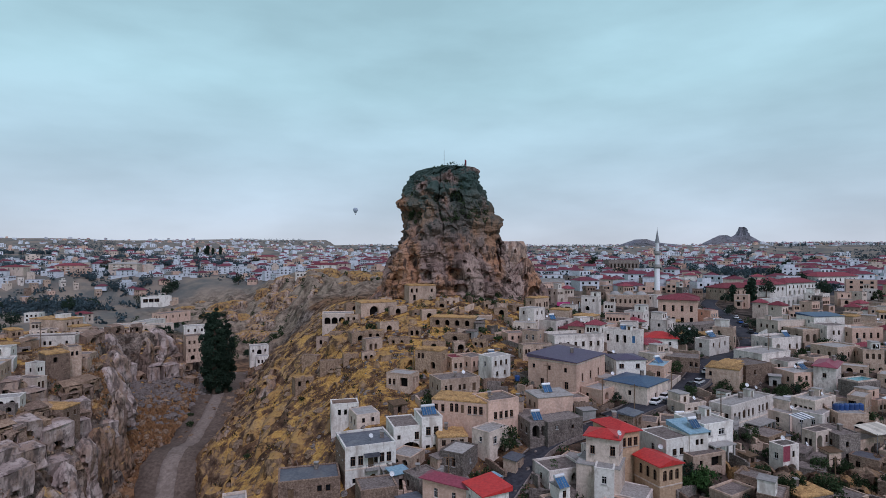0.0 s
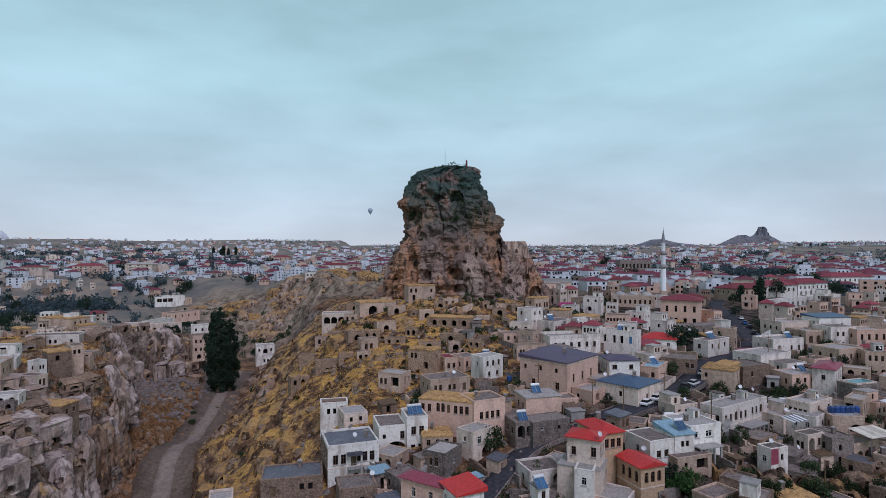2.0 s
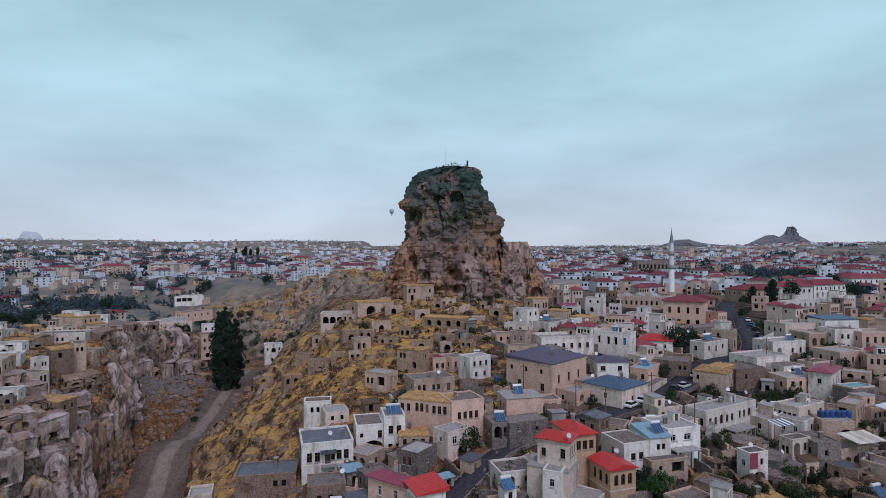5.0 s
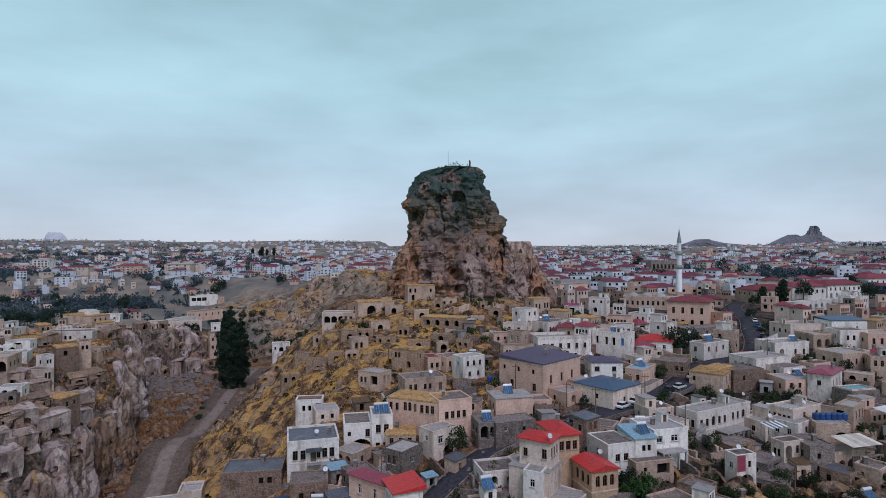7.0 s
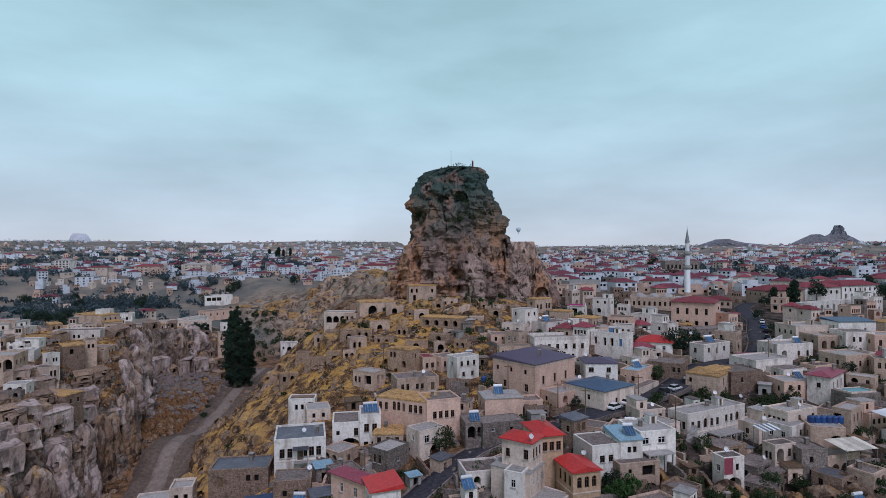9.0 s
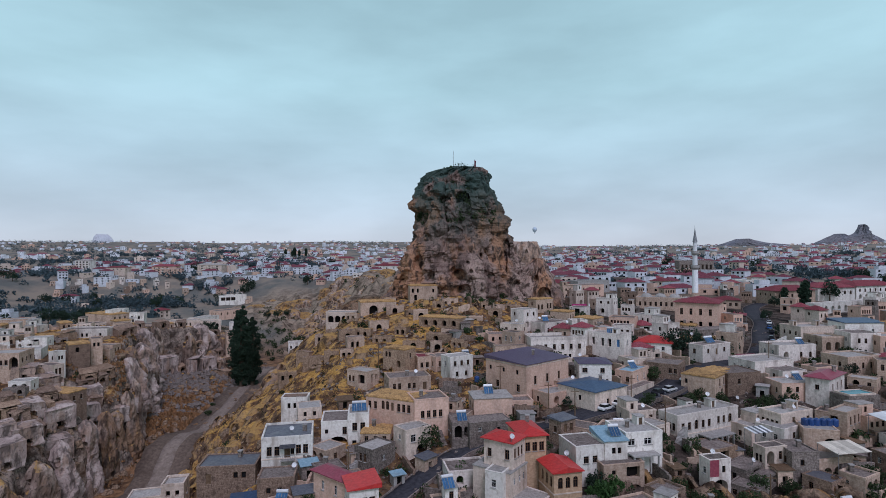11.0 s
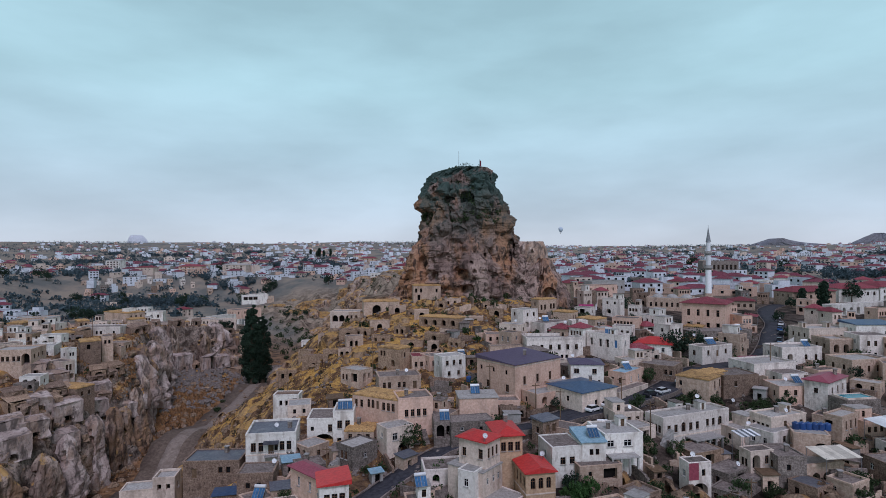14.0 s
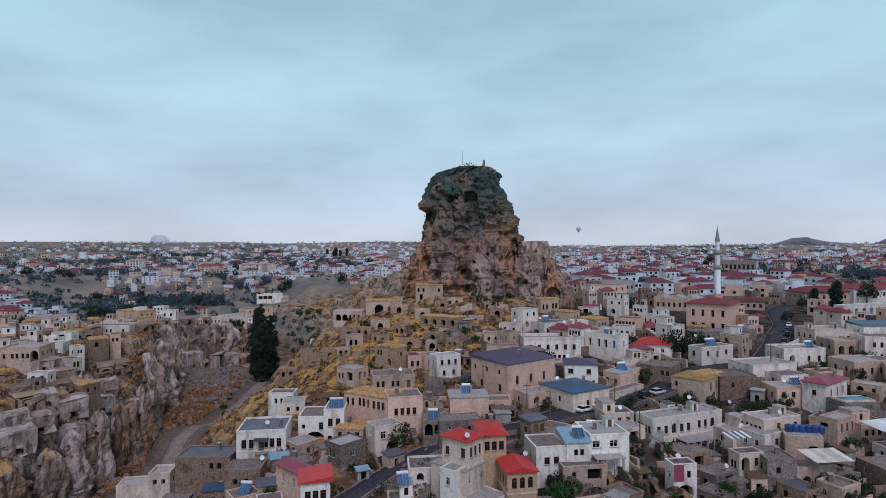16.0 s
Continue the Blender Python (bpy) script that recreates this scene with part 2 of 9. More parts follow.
def rock_material(name, base, pale, rust, lichen, lichen_from=None, depth=0.3, broad=0.085, turf=False):
    m = bpy.data.materials.new(name)
    m.use_nodes = True
    n, l = m.node_tree.nodes, m.node_tree.links
    p = n["Principled BSDF"]
    p.inputs["Roughness"].default_value, p.inputs["Specular IOR Level"].default_value = 0.95, 0.1
    at = n.new("ShaderNodeNewGeometry")

    def tex(scale, detail, stretch=(1, 1, 1)):
        mp, t = n.new("ShaderNodeMapping"), n.new("ShaderNodeTexNoise")
        mp.inputs["Scale"].default_value = stretch
        t.inputs["Scale"].default_value, t.inputs["Detail"].default_value, t.inputs["Roughness"].default_value = scale, detail, 0.6
        l.new(at.outputs["Position"], mp.inputs[0])
        l.new(mp.outputs[0], t.inputs["Vector"])
        return t.outputs["Fac"]

    def ranged(value, lo, hi, top=1.0):
        r = n.new("ShaderNodeMapRange")
        r.inputs["From Min"].default_value, r.inputs["From Max"].default_value, r.inputs["To Max"].default_value = lo, hi, top
        l.new(value, r.inputs["Value"])
        return r.outputs["Result"]

    def mixed(a, b, fac):
        x = n.new("ShaderNodeMix")
        x.data_type = "RGBA"
        for key, v in (("A", a), ("B", b)):
            if isinstance(v, tuple):
                x.inputs[key].default_value = (*v, 1)
            else:
                l.new(v, x.inputs[key])
        l.new(fac, x.inputs["Factor"])
        return x.outputs["Result"]

    col = mixed(base, pale, ranged(tex(broad * 1.3, 7, (1, 1, 0.55)), 0.44, 0.62))
    col = mixed(col, rust, ranged(tex(broad, 6, (1.2, 1.2, 0.5)), 0.485, 0.585, 0.8))
    dark = tuple(depth * c for c in base)
    col = mixed(col, dark, ranged(tex(0.42, 8, (1.2, 1.2, 0.4)), 0.505, 0.61, 0.9))
    col = mixed(col, dark, ranged(tex(1.9, 6), 0.56, 0.66, 0.7))
    if lichen_from is not None:
        sep = n.new("ShaderNodeSeparateXYZ")
        l.new(at.outputs["Position"], sep.inputs[0])
        up = ranged(sep.outputs["Z"], lichen_from - 14, lichen_from + 16)
        mul = n.new("ShaderNodeMath")
        mul.operation = "MULTIPLY"
        l.new(up, mul.inputs[0])
        l.new(ranged(tex(0.11, 7), 0.38, 0.50, 0.95), mul.inputs[1])
        col = mixed(col, lichen, mul.outputs[0])
    if turf:
        up_z, both = n.new("ShaderNodeSeparateXYZ"), n.new("ShaderNodeMath")
        l.new(at.outputs["True Normal"], up_z.inputs[0])
        both.operation = "MULTIPLY"
        l.new(ranged(up_z.outputs["Z"], 0.55, 0.8), both.inputs[0])
        l.new(ranged(tex(0.35, 6), 0.40, 0.52, 0.9), both.inputs[1])
        col = mixed(col, mixed((0.30, 0.165, 0.06), (0.56, 0.35, 0.125), tex(1.6, 5)), both.outputs[0])
    l.new(col, p.inputs["Base Color"])
    bp = n.new("ShaderNodeBump")
    bp.inputs["Strength"].default_value, bp.inputs["Distance"].default_value = 0.9, 0.8
    l.new(tex(0.9, 8, (1, 1, 0.7)), bp.inputs["Height"])
    l.new(bp.outputs["Normal"], p.inputs["Normal"])
    return m


CASTLE = rock_material("castle_tuff", (0.185, 0.124, 0.104), (0.38, 0.275, 0.228), (0.42, 0.215, 0.115), (0.050, 0.085, 0.074), 55, 0.32, 0.058)
# faintest crag: haze painted in as a pale bluish rock colour
FAINTROCK = material("haze_pale_tuff", (0.50, 0.52, 0.57), (0.60, 0.61, 0.65), size=20, spread=0.0, stain=0.2, grime=(0.42, 0.43, 0.47))
# cloth of the far balloons, with haze mixed into its colour
BALLOON = material("hazed_balloon_cloth", (0.44, 0.52, 0.60), (0.50, 0.58, 0.66), rough=0.9, bump=0.0, stain=0.1)
SHOULDER = rock_material("pale_castle_tuff", (0.47, 0.36, 0.30), (0.60, 0.48, 0.41), (0.40, 0.26, 0.18), (0.1, 0.1, 0.08), broad=0.12)
# skyline rock, its blue-grey imitating the haze of distance
FARROCK = rock_material("haze_grey_tuff", (0.19, 0.195, 0.225), (0.27, 0.27, 0.30), (0.22, 0.205, 0.215), (0.1, 0.1, 0.1), broad=0.012)


def ground_material():
    """Earth with dry golden grass, bare tuff on the steeps, dusty lanes darkened with painted shade and haze-cooled
    scrub far out: where each lies is stored in the mesh.
    """
    m = bpy.data.materials.new("dry_hillside")
    m.use_nodes = True
    n, l = m.node_tree.nodes, m.node_tree.links
    p = n["Principled BSDF"]
    p.inputs["Roughness"].default_value, p.inputs["Specular IOR Level"].default_value = 0.97, 0.1
    at = n.new("ShaderNodeNewGeometry")

    def tex(scale, detail=6):
        t = n.new("ShaderNodeTexNoise")
        t.inputs["Scale"].default_value, t.inputs["Detail"].default_value, t.inputs["Roughness"].default_value = scale, detail, 0.62
        l.new(at.outputs["Position"], t.inputs["Vector"])
        return t.outputs["Fac"]

    def ranged(value, lo, hi, top=1.0):
        r = n.new("ShaderNodeMapRange")
        r.inputs["From Min"].default_value, r.inputs["From Max"].default_value, r.inputs["To Max"].default_value = lo, hi, top
        l.new(value, r.inputs["Value"])
        return r.outputs["Result"]

    def times(a, b):
        x = n.new("ShaderNodeMath")
        x.operation = "MULTIPLY"
        l.new(a, x.inputs[0])
        l.new(b, x.inputs[1])
        return x.outputs[0]

    def mixed(a, b, fac):
        x = n.new("ShaderNodeMix")
        x.data_type = "RGBA"
        for key, v in (("A", a), ("B", b)):
            if isinstance(v, tuple):
                x.inputs[key].default_value = (*v, 1)
            else:
                l.new(v, x.inputs[key])
        l.new(fac, x.inputs["Factor"])
        return x.outputs["Result"]

    def zone(name):
        a = n.new("ShaderNodeAttribute")
        a.attribute_name = name
        return a.outputs["Fac"]

    mid, fine, broad = tex(0.23), tex(1.3), tex(0.05)
    earth = mixed((0.060, 0.034, 0.021), (0.31, 0.175, 0.096), ranged(mid, 0.38, 0.62))
    gold = mixed((0.40, 0.205, 0.060), (0.70, 0.43, 0.135), ranged(fine, 0.35, 0.65))
    col = mixed(earth, gold, times(zone("grass"), ranged(mid, 0.50, 0.57)))
    # grey-brown lanes, painted darker to deepen the shade between houses
    dust_shade = mixed((0.024, 0.020, 0.018), (0.11, 0.089, 0.078), ranged(mid, 0.4, 0.6))
    col = mixed(col, dust_shade, zone("dust_shade"))
    tuff = mixed((0.078, 0.056, 0.045), (0.42, 0.33, 0.27), ranged(mid, 0.40, 0.62))
    tuff = mixed(tuff, (0.045, 0.036, 0.032), ranged(fine, 0.53, 0.64, 0.85))
    tuff = mixed(tuff, (0.26, 0.145, 0.075), ranged(broad, 0.52, 0.66, 0.7))
    # tan and olive scrub, its colours cooled a little to imitate haze
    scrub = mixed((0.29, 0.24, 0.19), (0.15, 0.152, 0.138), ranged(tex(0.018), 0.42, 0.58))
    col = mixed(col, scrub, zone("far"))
    col = mixed(col, tuff, zone("rock"))
    col = mixed(col, mixed((0.105, 0.078, 0.058), (0.37, 0.29, 0.215), ranged(tex(0.14), 0.38, 0.60)), times(zone("badland"), ranged(mid, 0.30, 0.46)))
    l.new(col, p.inputs["Base Color"])
    bp = n.new("ShaderNodeBump")
    bp.inputs["Strength"].default_value, bp.inputs["Distance"].default_value = 1.0, 1.4
    l.new(tex(0.7, 9), bp.inputs["Height"])
    l.new(bp.outputs["Normal"], p.inputs["Normal"])
    return m


GROUND = ground_material()

# ---- terrain: one height function for ground, roads and footings ----
VALLEY = [(-60, 40, -27), (-70, 110, -25), (-76, 134, -24.5), (-82, 157, -24), (-86, 188, -22), (-97, 232, -18),
          (-112, 300, -19), (-138, 400, -23), (-230, 500, -19), (-330, 545, -13), (-420, 520, -10)]


def smooth(a, b, v):
    k = np.clip((v - a) / (b - a), 0.0, 1.0)
    return k * k * (3 - 2 * k)


def lattice(ix, iy, seed):
    n = (ix.astype(np.int64) * 374761393 + iy.astype(np.int64) * 668265263 + seed * 1442695041) & 0x7FFFFFFF
    n = ((n ^ (n >> 13)) * 1274126177) & 0x7FFFFFFF
    return ((n ^ (n >> 16)) & 0xFFFF) / 65535.0


def grain(x, y, size, seed=0):
    """Smooth value noise in -1..1 with the given cell size."""
    u, v = x / size, y / size
    iu, iv = np.floor(u), np.floor(v)
    fu, fv = u - iu, v - iv
    fu, fv = fu * fu * (3 - 2 * fu), fv * fv * (3 - 2 * fv)
    a, b = lattice(iu, iv, seed), lattice(iu + 1, iv, seed)
    c, d = lattice(iu, iv + 1, seed), lattice(iu + 1, iv + 1, seed)
    return 2 * ((a * (1 - fu) + b * fu) * (1 - fv) + (c * (1 - fu) + d * fu) * fv) - 1


def valley_place(x, y):
    """Distance to the valley's line (minus on its west side), its floor and how far along it lies."""
    best, side, floor, along = np.full(x.shape, 1e9), np.ones(x.shape), np.zeros(x.shape), np.zeros(x.shape)
    for i in range(len(VALLEY) - 1):
        (ax, ay, az), (bx, by, bz) = VALLEY[i], VALLEY[i + 1]
        dx, dy = bx - ax, by - ay
        k = np.clip(((x - ax) * dx + (y - ay) * dy) / (dx * dx + dy * dy), 0, 1)
        d = np.hypot(x - ax - k * dx, y - ay - k * dy)
        s = np.where(dx * (y - ay) - dy * (x - ax) > 0, -1.0, 1.0)
        near = d < best
        best, side = np.where(near, d, best), np.where(near, s, side)
        floor, along = np.where(near, az + k * (bz - az), floor), np.where(near, i + k, along)
    return best * side, floor, along


def badland(x, y, d):
    return smooth(-14, 6, d) * smooth(-20, -50, x - 0.08 * (y - 400)) * smooth(-300, -255, x) * smooth(315, 350, y) * smooth(640, 560, y)


def height(x, y):
    x, y = np.asarray(x, float), np.asarray(y, float)
    r = np.hypot(x, y)
    # the town's slope and the far plateau
    z = np.interp(y, [-400, 0, 80, 98, 110, 122, 136, 152, 175, 200, 260, 320, 430, 700, 1200, 2000, 3500, 6000],
                  [-14, -8, -1.5, 0.5, 2.6, 5.4, 7.8, 9.4, 11.3, 13.2, 15.2, 17, 17, 19, 27, 40, 64, 70])
    # west of the valley: the cave plateau, then the low basin, then the far slopes
    west = smooth(-75, -130, x + 0.18 * (y - 160) * (y > 250))
    wz = np.interp(r, [0, 150, 190, 260, 290, 320, 345, 400, 520, 600, 700, 800, 1000, 1500, 2200, 3500, 6000], [-8, 7, 11, 13, 8, 1.5, -2, -8, -9, -2, 8, 14, 20, 33, 53, 97, 110])
    z = z + (wz - z) * west * (1 - 0.35 * smooth(1800, 3200, r) * smooth(-900, 200, x))
    # the upper town far to the north-east
    z = z + 21.0 * smooth(0.40, 0.56, x / np.maximum(y, 1.0)) * smooth(900, 1900, r) * (y > 0)
    # castle hill
    q = ((x - 2) / 46) ** 2 + ((y - 236) / np.where(y < 236, 52, 60)) ** 2
    z = z + 14.0 * np.exp(-0.9 * q)
    # canyon wall behind the hill
    d, floor, along = valley_place(x, y)
    w0 = np.interp(along, [0, 4, 5, 7, 8, 10], [9, 8, 6, 14, 40, 60])
    east = np.interp(along, [0, 1, 3, 4, 5, 6, 7, 8, 9, 10], [40, 41, 44, 46, 48, 40, 52, 70, 80, 80])
    wst = np.interp(along, [0, 3, 4, 5, 6, 7, 8, 10], [32, 31, 30, 28, 40, 60, 90, 120])
    rough = 4.0 * grain(x, y, 17, 3) + 2.2 * grain(x, y, 7, 4)
    span = np.where(d > 0, east, wst)
    w0 = w0 + np.where(d > 0, np.interp(along, [0, 2, 3, 4], [8, 7, 3, 0]), 0)
    k = np.clip((np.abs(d) + rough - w0) / span, 0, 1)
    bank = smooth(4.6, 3.2, along)
    k = np.where(d > 0, np.where(along > 5.5, smooth(0, 1, k), bank * k ** np.interp(along, [0, 3.0, 3.6, 4.2], [0.74, 0.74, 0.66, 0.52]) + (1 - bank) * (0.5 * k ** 0.9 + 0.5 * smooth(0, 1, k))),
                 np.where(along < 5.2, np.interp(k, [0, 0.04, 0.12, 0.26, 0.38, 0.46, 0.62, 0.68, 0.84, 0.9, 1], [0, 0.08, 0.40, 0.62, 0.66, 0.79, 0.82, 0.91, 0.93, 0.99, 1]), smooth(0.05, 0.75, k)))
    z = floor + (z - floor) * k
    # the hollow eaten into the west wall: a wedge between the promontory and the rim
    wob = 3.0 * grain(x, y, 15, 5) + 1.6 * grain(x, y, 6, 6)
    inner = np.minimum(np.minimum((x + 97) * 0.787 + (y - 168) * 0.617, (x + 155) * 0.779 - (y - 242) * 0.627), -(x + 97) * 0.746 - (y - 256) * 0.666 + 6) + wob
    scree = floor + 0.17 * np.clip(np.abs(d) - 8, 0, 80) + 1.0 * grain(x, y, 8, 14)
    cut = smooth(-1.0, 4.5, inner) * (x < -80) * (y > 150)
    z = np.minimum(z, z + (scree - z) * cut)
    # crags on steep ground, small unevenness elsewhere
    z = z + 0.45 * grain(x, y, 9, 7) + 0.25 * grain(x, y, 3.1, 8)
    steep = smooth(0.02, 0.25, k) * (1 - smooth(0.75, 1.0, k)) + cut * 0.6
    z = z + steep * (1.6 * np.abs(grain(x, y, 6, 9)) + 1.0 * np.abs(grain(x, y, 2.6, 10))) * (r < 700)
    # furrowed badlands in the canyon behind the hill
    bad = badland(x, y, d)
    z = z + bad * (9.0 * (0.55 - np.abs(grain(x + 0.4 * y, y * 0.6, 22, 15))) + 6.0 * (0.5 - np.abs(grain(x, y * 0.8, 11, 16))) + 1.6 * grain(x, y, 6, 17))
    # the lower yards below the street drop away
    z = z - 4.0 * smooth(58, 78, x) * smooth(86, 104, y) * smooth(166, 144, y) * smooth(170, 130, x)
    # far rolling land and the ridges on the skyline
    f = smooth(700, 1800, r)
    z = z + f * (5 * grain(x, y, 420, 11) + 3 * grain(x, y, 150, 12))
    return z


# ---- builders ----
def part(name, bm, mat, parent=None, label="", at=None, kind=""):
    me = bpy.data.meshes.new(name)
    bm.to_mesh(me)
    bm.free()
    for one in mat if isinstance(mat, (list, tuple)) else (mat,):
        me.materials.append(one)
    ob = new(name, me)
    ob.parent = parent
    if at is not None:
        ob.matrix_basis = at
    return tagged(ob, label=label, kind=kind)


def again(name, ob, parent, at, label=""):
    """One more object on the same mesh."""
    o = new(name, ob.data if hasattr(ob, "data") else ob)
    o.parent = parent
    o.matrix_basis = at
    return tagged(o, label=label)


def sheet(name, verts, faces, mat, parent=None, soft=False):
    me = bpy.data.meshes.new(name)
    me.from_pydata(verts, [], faces)
    for one in mat if isinstance(mat, (list, tuple)) else (mat,):
        me.materials.append(one)
    if soft:
        me.shade_smooth()
    ob = new(name, me)
    ob.parent = parent
    return ob


def box(bm, x0, x1, y0, y1, z0, z1, mat=0, taper=0.0):
    t = taper
    v = [bm.verts.new(c) for c in ((x0, y0, z0), (x1, y0, z0), (x1, y1, z0), (x0, y1, z0),
                                   (x0 + t, y0 + t, z1), (x1 - t, y0 + t, z1), (x1 - t, y1 - t, z1), (x0 + t, y1 - t, z1))]
    for f in ((3, 2, 1, 0), (4, 5, 6, 7), (0, 1, 5, 4), (1, 2, 6, 5), (2, 3, 7, 6), (3, 0, 4, 7)):
        bm.faces.new([v[i] for i in f]).material_index = mat


def rod(bm, a, b, r0, r1=None, sides=8, mat=0):
    a, b = Vector(a), Vector(b)
    r1 = r0 if r1 is None else r1
    q = (b - a).to_track_quat("Z", "Y")
    ring = [[bm.verts.new(p + q @ Vector((r * math.cos(2 * math.pi * i / sides), r * math.sin(2 * math.pi * i / sides), 0))) for i in range(sides)]
            for p, r in ((a, r0), (b, r1))]
    for i in range(sides):
        j = (i + 1) % sides
        bm.faces.new((ring[0][i], ring[0][j], ring[1][j], ring[1][i])).material_index = mat
    bm.faces.new(ring[0][::-1]).material_index = mat
    bm.faces.new(ring[1]).material_index = mat


def grown(lo, hi, step, reach_lo, reach_hi, ratio=1.06, ratio_up=1.06):
    mid = list(np.arange(lo, hi + step / 2, step))
    up, s, v = [], step, mid[-1]
    while v < reach_hi:
        s *= ratio_up
        v += s
        up.append(v)
    down, s, v = [], step, mid[0]
    while v > reach_lo:
        s *= ratio
        v -= s
        down.append(v)
    return np.array(down[::-1] + mid + up)


def bisect_right(values, v):
    lo, hi = 0, len(values)
    while lo < hi:
        mid = (lo + hi) // 2
        if v < values[mid]:
            hi = mid
        else:
            lo = mid + 1
    return lo


# ---- ground ----
gx, gy = grown(-185, 150, 1.0, -4800, 4800, 1.03), grown(84, 300, 1.0, -500, 4900, ratio_up=1.012)
GX, GY = np.meshgrid(gx, gy)
GZ = height(GX, GY)
nx, ny = len(gx), len(gy)
gx_list, gy_list, gz_list = gx.tolist(), gy.tolist(), GZ.tolist()


def floor_at(x, y):
    """The ground's height at one place, from the sheet itself."""
    i = min(max(bisect_right(gx_list, x) - 1, 0), nx - 2)
    j = min(max(bisect_right(gy_list, y) - 1, 0), ny - 2)
    u = (x - gx_list[i]) / (gx_list[i + 1] - gx_list[i])
    v = (y - gy_list[j]) / (gy_list[j + 1] - gy_list[j])
    a, b = gz_list[j], gz_list[j + 1]
    return (a[i] * (1 - u) + a[i + 1] * u) * (1 - v) + (b[i] * (1 - u) + b[i + 1] * u) * v


quad = np.arange((ny - 1) * (nx - 1))
row, col = quad // (nx - 1), quad % (nx - 1)
corner = row * nx + col
quads = np.stack([corner, corner + 1, corner + nx + 1, corner + nx], 1)
SX, SY = np.gradient(GZ, gx, axis=1), np.gradient(GZ, gy, axis=0)
slope = np.hypot(SX, SY)
# crags lean out of the steep faces
lean = smooth(0.7, 1.8, slope) * (np.hypot(GX, GY) < 600)
push = 1.1 * grain(GX + GZ, GY - GZ, 4.0, 21) + 0.8 * grain(GX * 1.3 + 2 * GZ, GY + 2 * GZ, 2.2, 22)
DX, DY = -SX / (slope + 0.01) * lean * push, -SY / (slope + 0.01) * lean * push
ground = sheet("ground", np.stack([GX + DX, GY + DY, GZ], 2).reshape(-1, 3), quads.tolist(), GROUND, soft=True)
tagged(ground, "dry hillside of earth, golden grass and bare tuff", "ground", kind="structure")
gd, gfl, gal = valley_place(GX, GY)
far_r = np.hypot(GX, GY)
rockz = smooth(0.75, 1.35, slope + 0.3 * grain(GX, GY, 11, 30))
hill = np.exp(-((GX + 12) / 60) ** 2 - ((GY - 180) / 75) ** 2)
grassz = np.clip(1.05 * hill + 0.45 * grain(GX, GY, 14, 32) + 0.45 * smooth(30, -40, GX) * smooth(320, 260, GY) + 0.9 * smooth(6, 14, gd) * smooth(75, 40, gd) * (gal < 5.5) * (GX < 20) + 0.25 * grain(GX, GY, 23, 31) + 0.75 * smooth(0.9, 0.45, slope) * smooth(-14, -24, gd) * (GX < -80) * (GY < 330), 0, 1) * (1 - 0.9 * smooth(16, 8, np.where(gd > 0, gd - np.interp(gal, [0, 2, 3, 4], [6, 5, 2, 0]), -gd)))
dust_shadez = smooth(-10, 25, GX - 0.15 * (GY - 100)) * (1 - smooth(0.2, 0.55, hill)) * 0.9 * (1 - smooth(330, 420, far_r))
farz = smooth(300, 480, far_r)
for zname, zval in (("rock", rockz * (1 - farz * 0.6) * np.where((gd > 0) & (gal < 5.3) & (GX < 0), 0.4, 1.0)), ("grass", grassz), ("dust_shade", dust_shadez), ("far", farz * (1 - 0.7 * rockz)), ("badland", badland(GX, GY, gd))):
    ground.data.attributes.new(zname, "FLOAT", "POINT").data.foreach_set("value", zval.astype(np.float32).ravel())


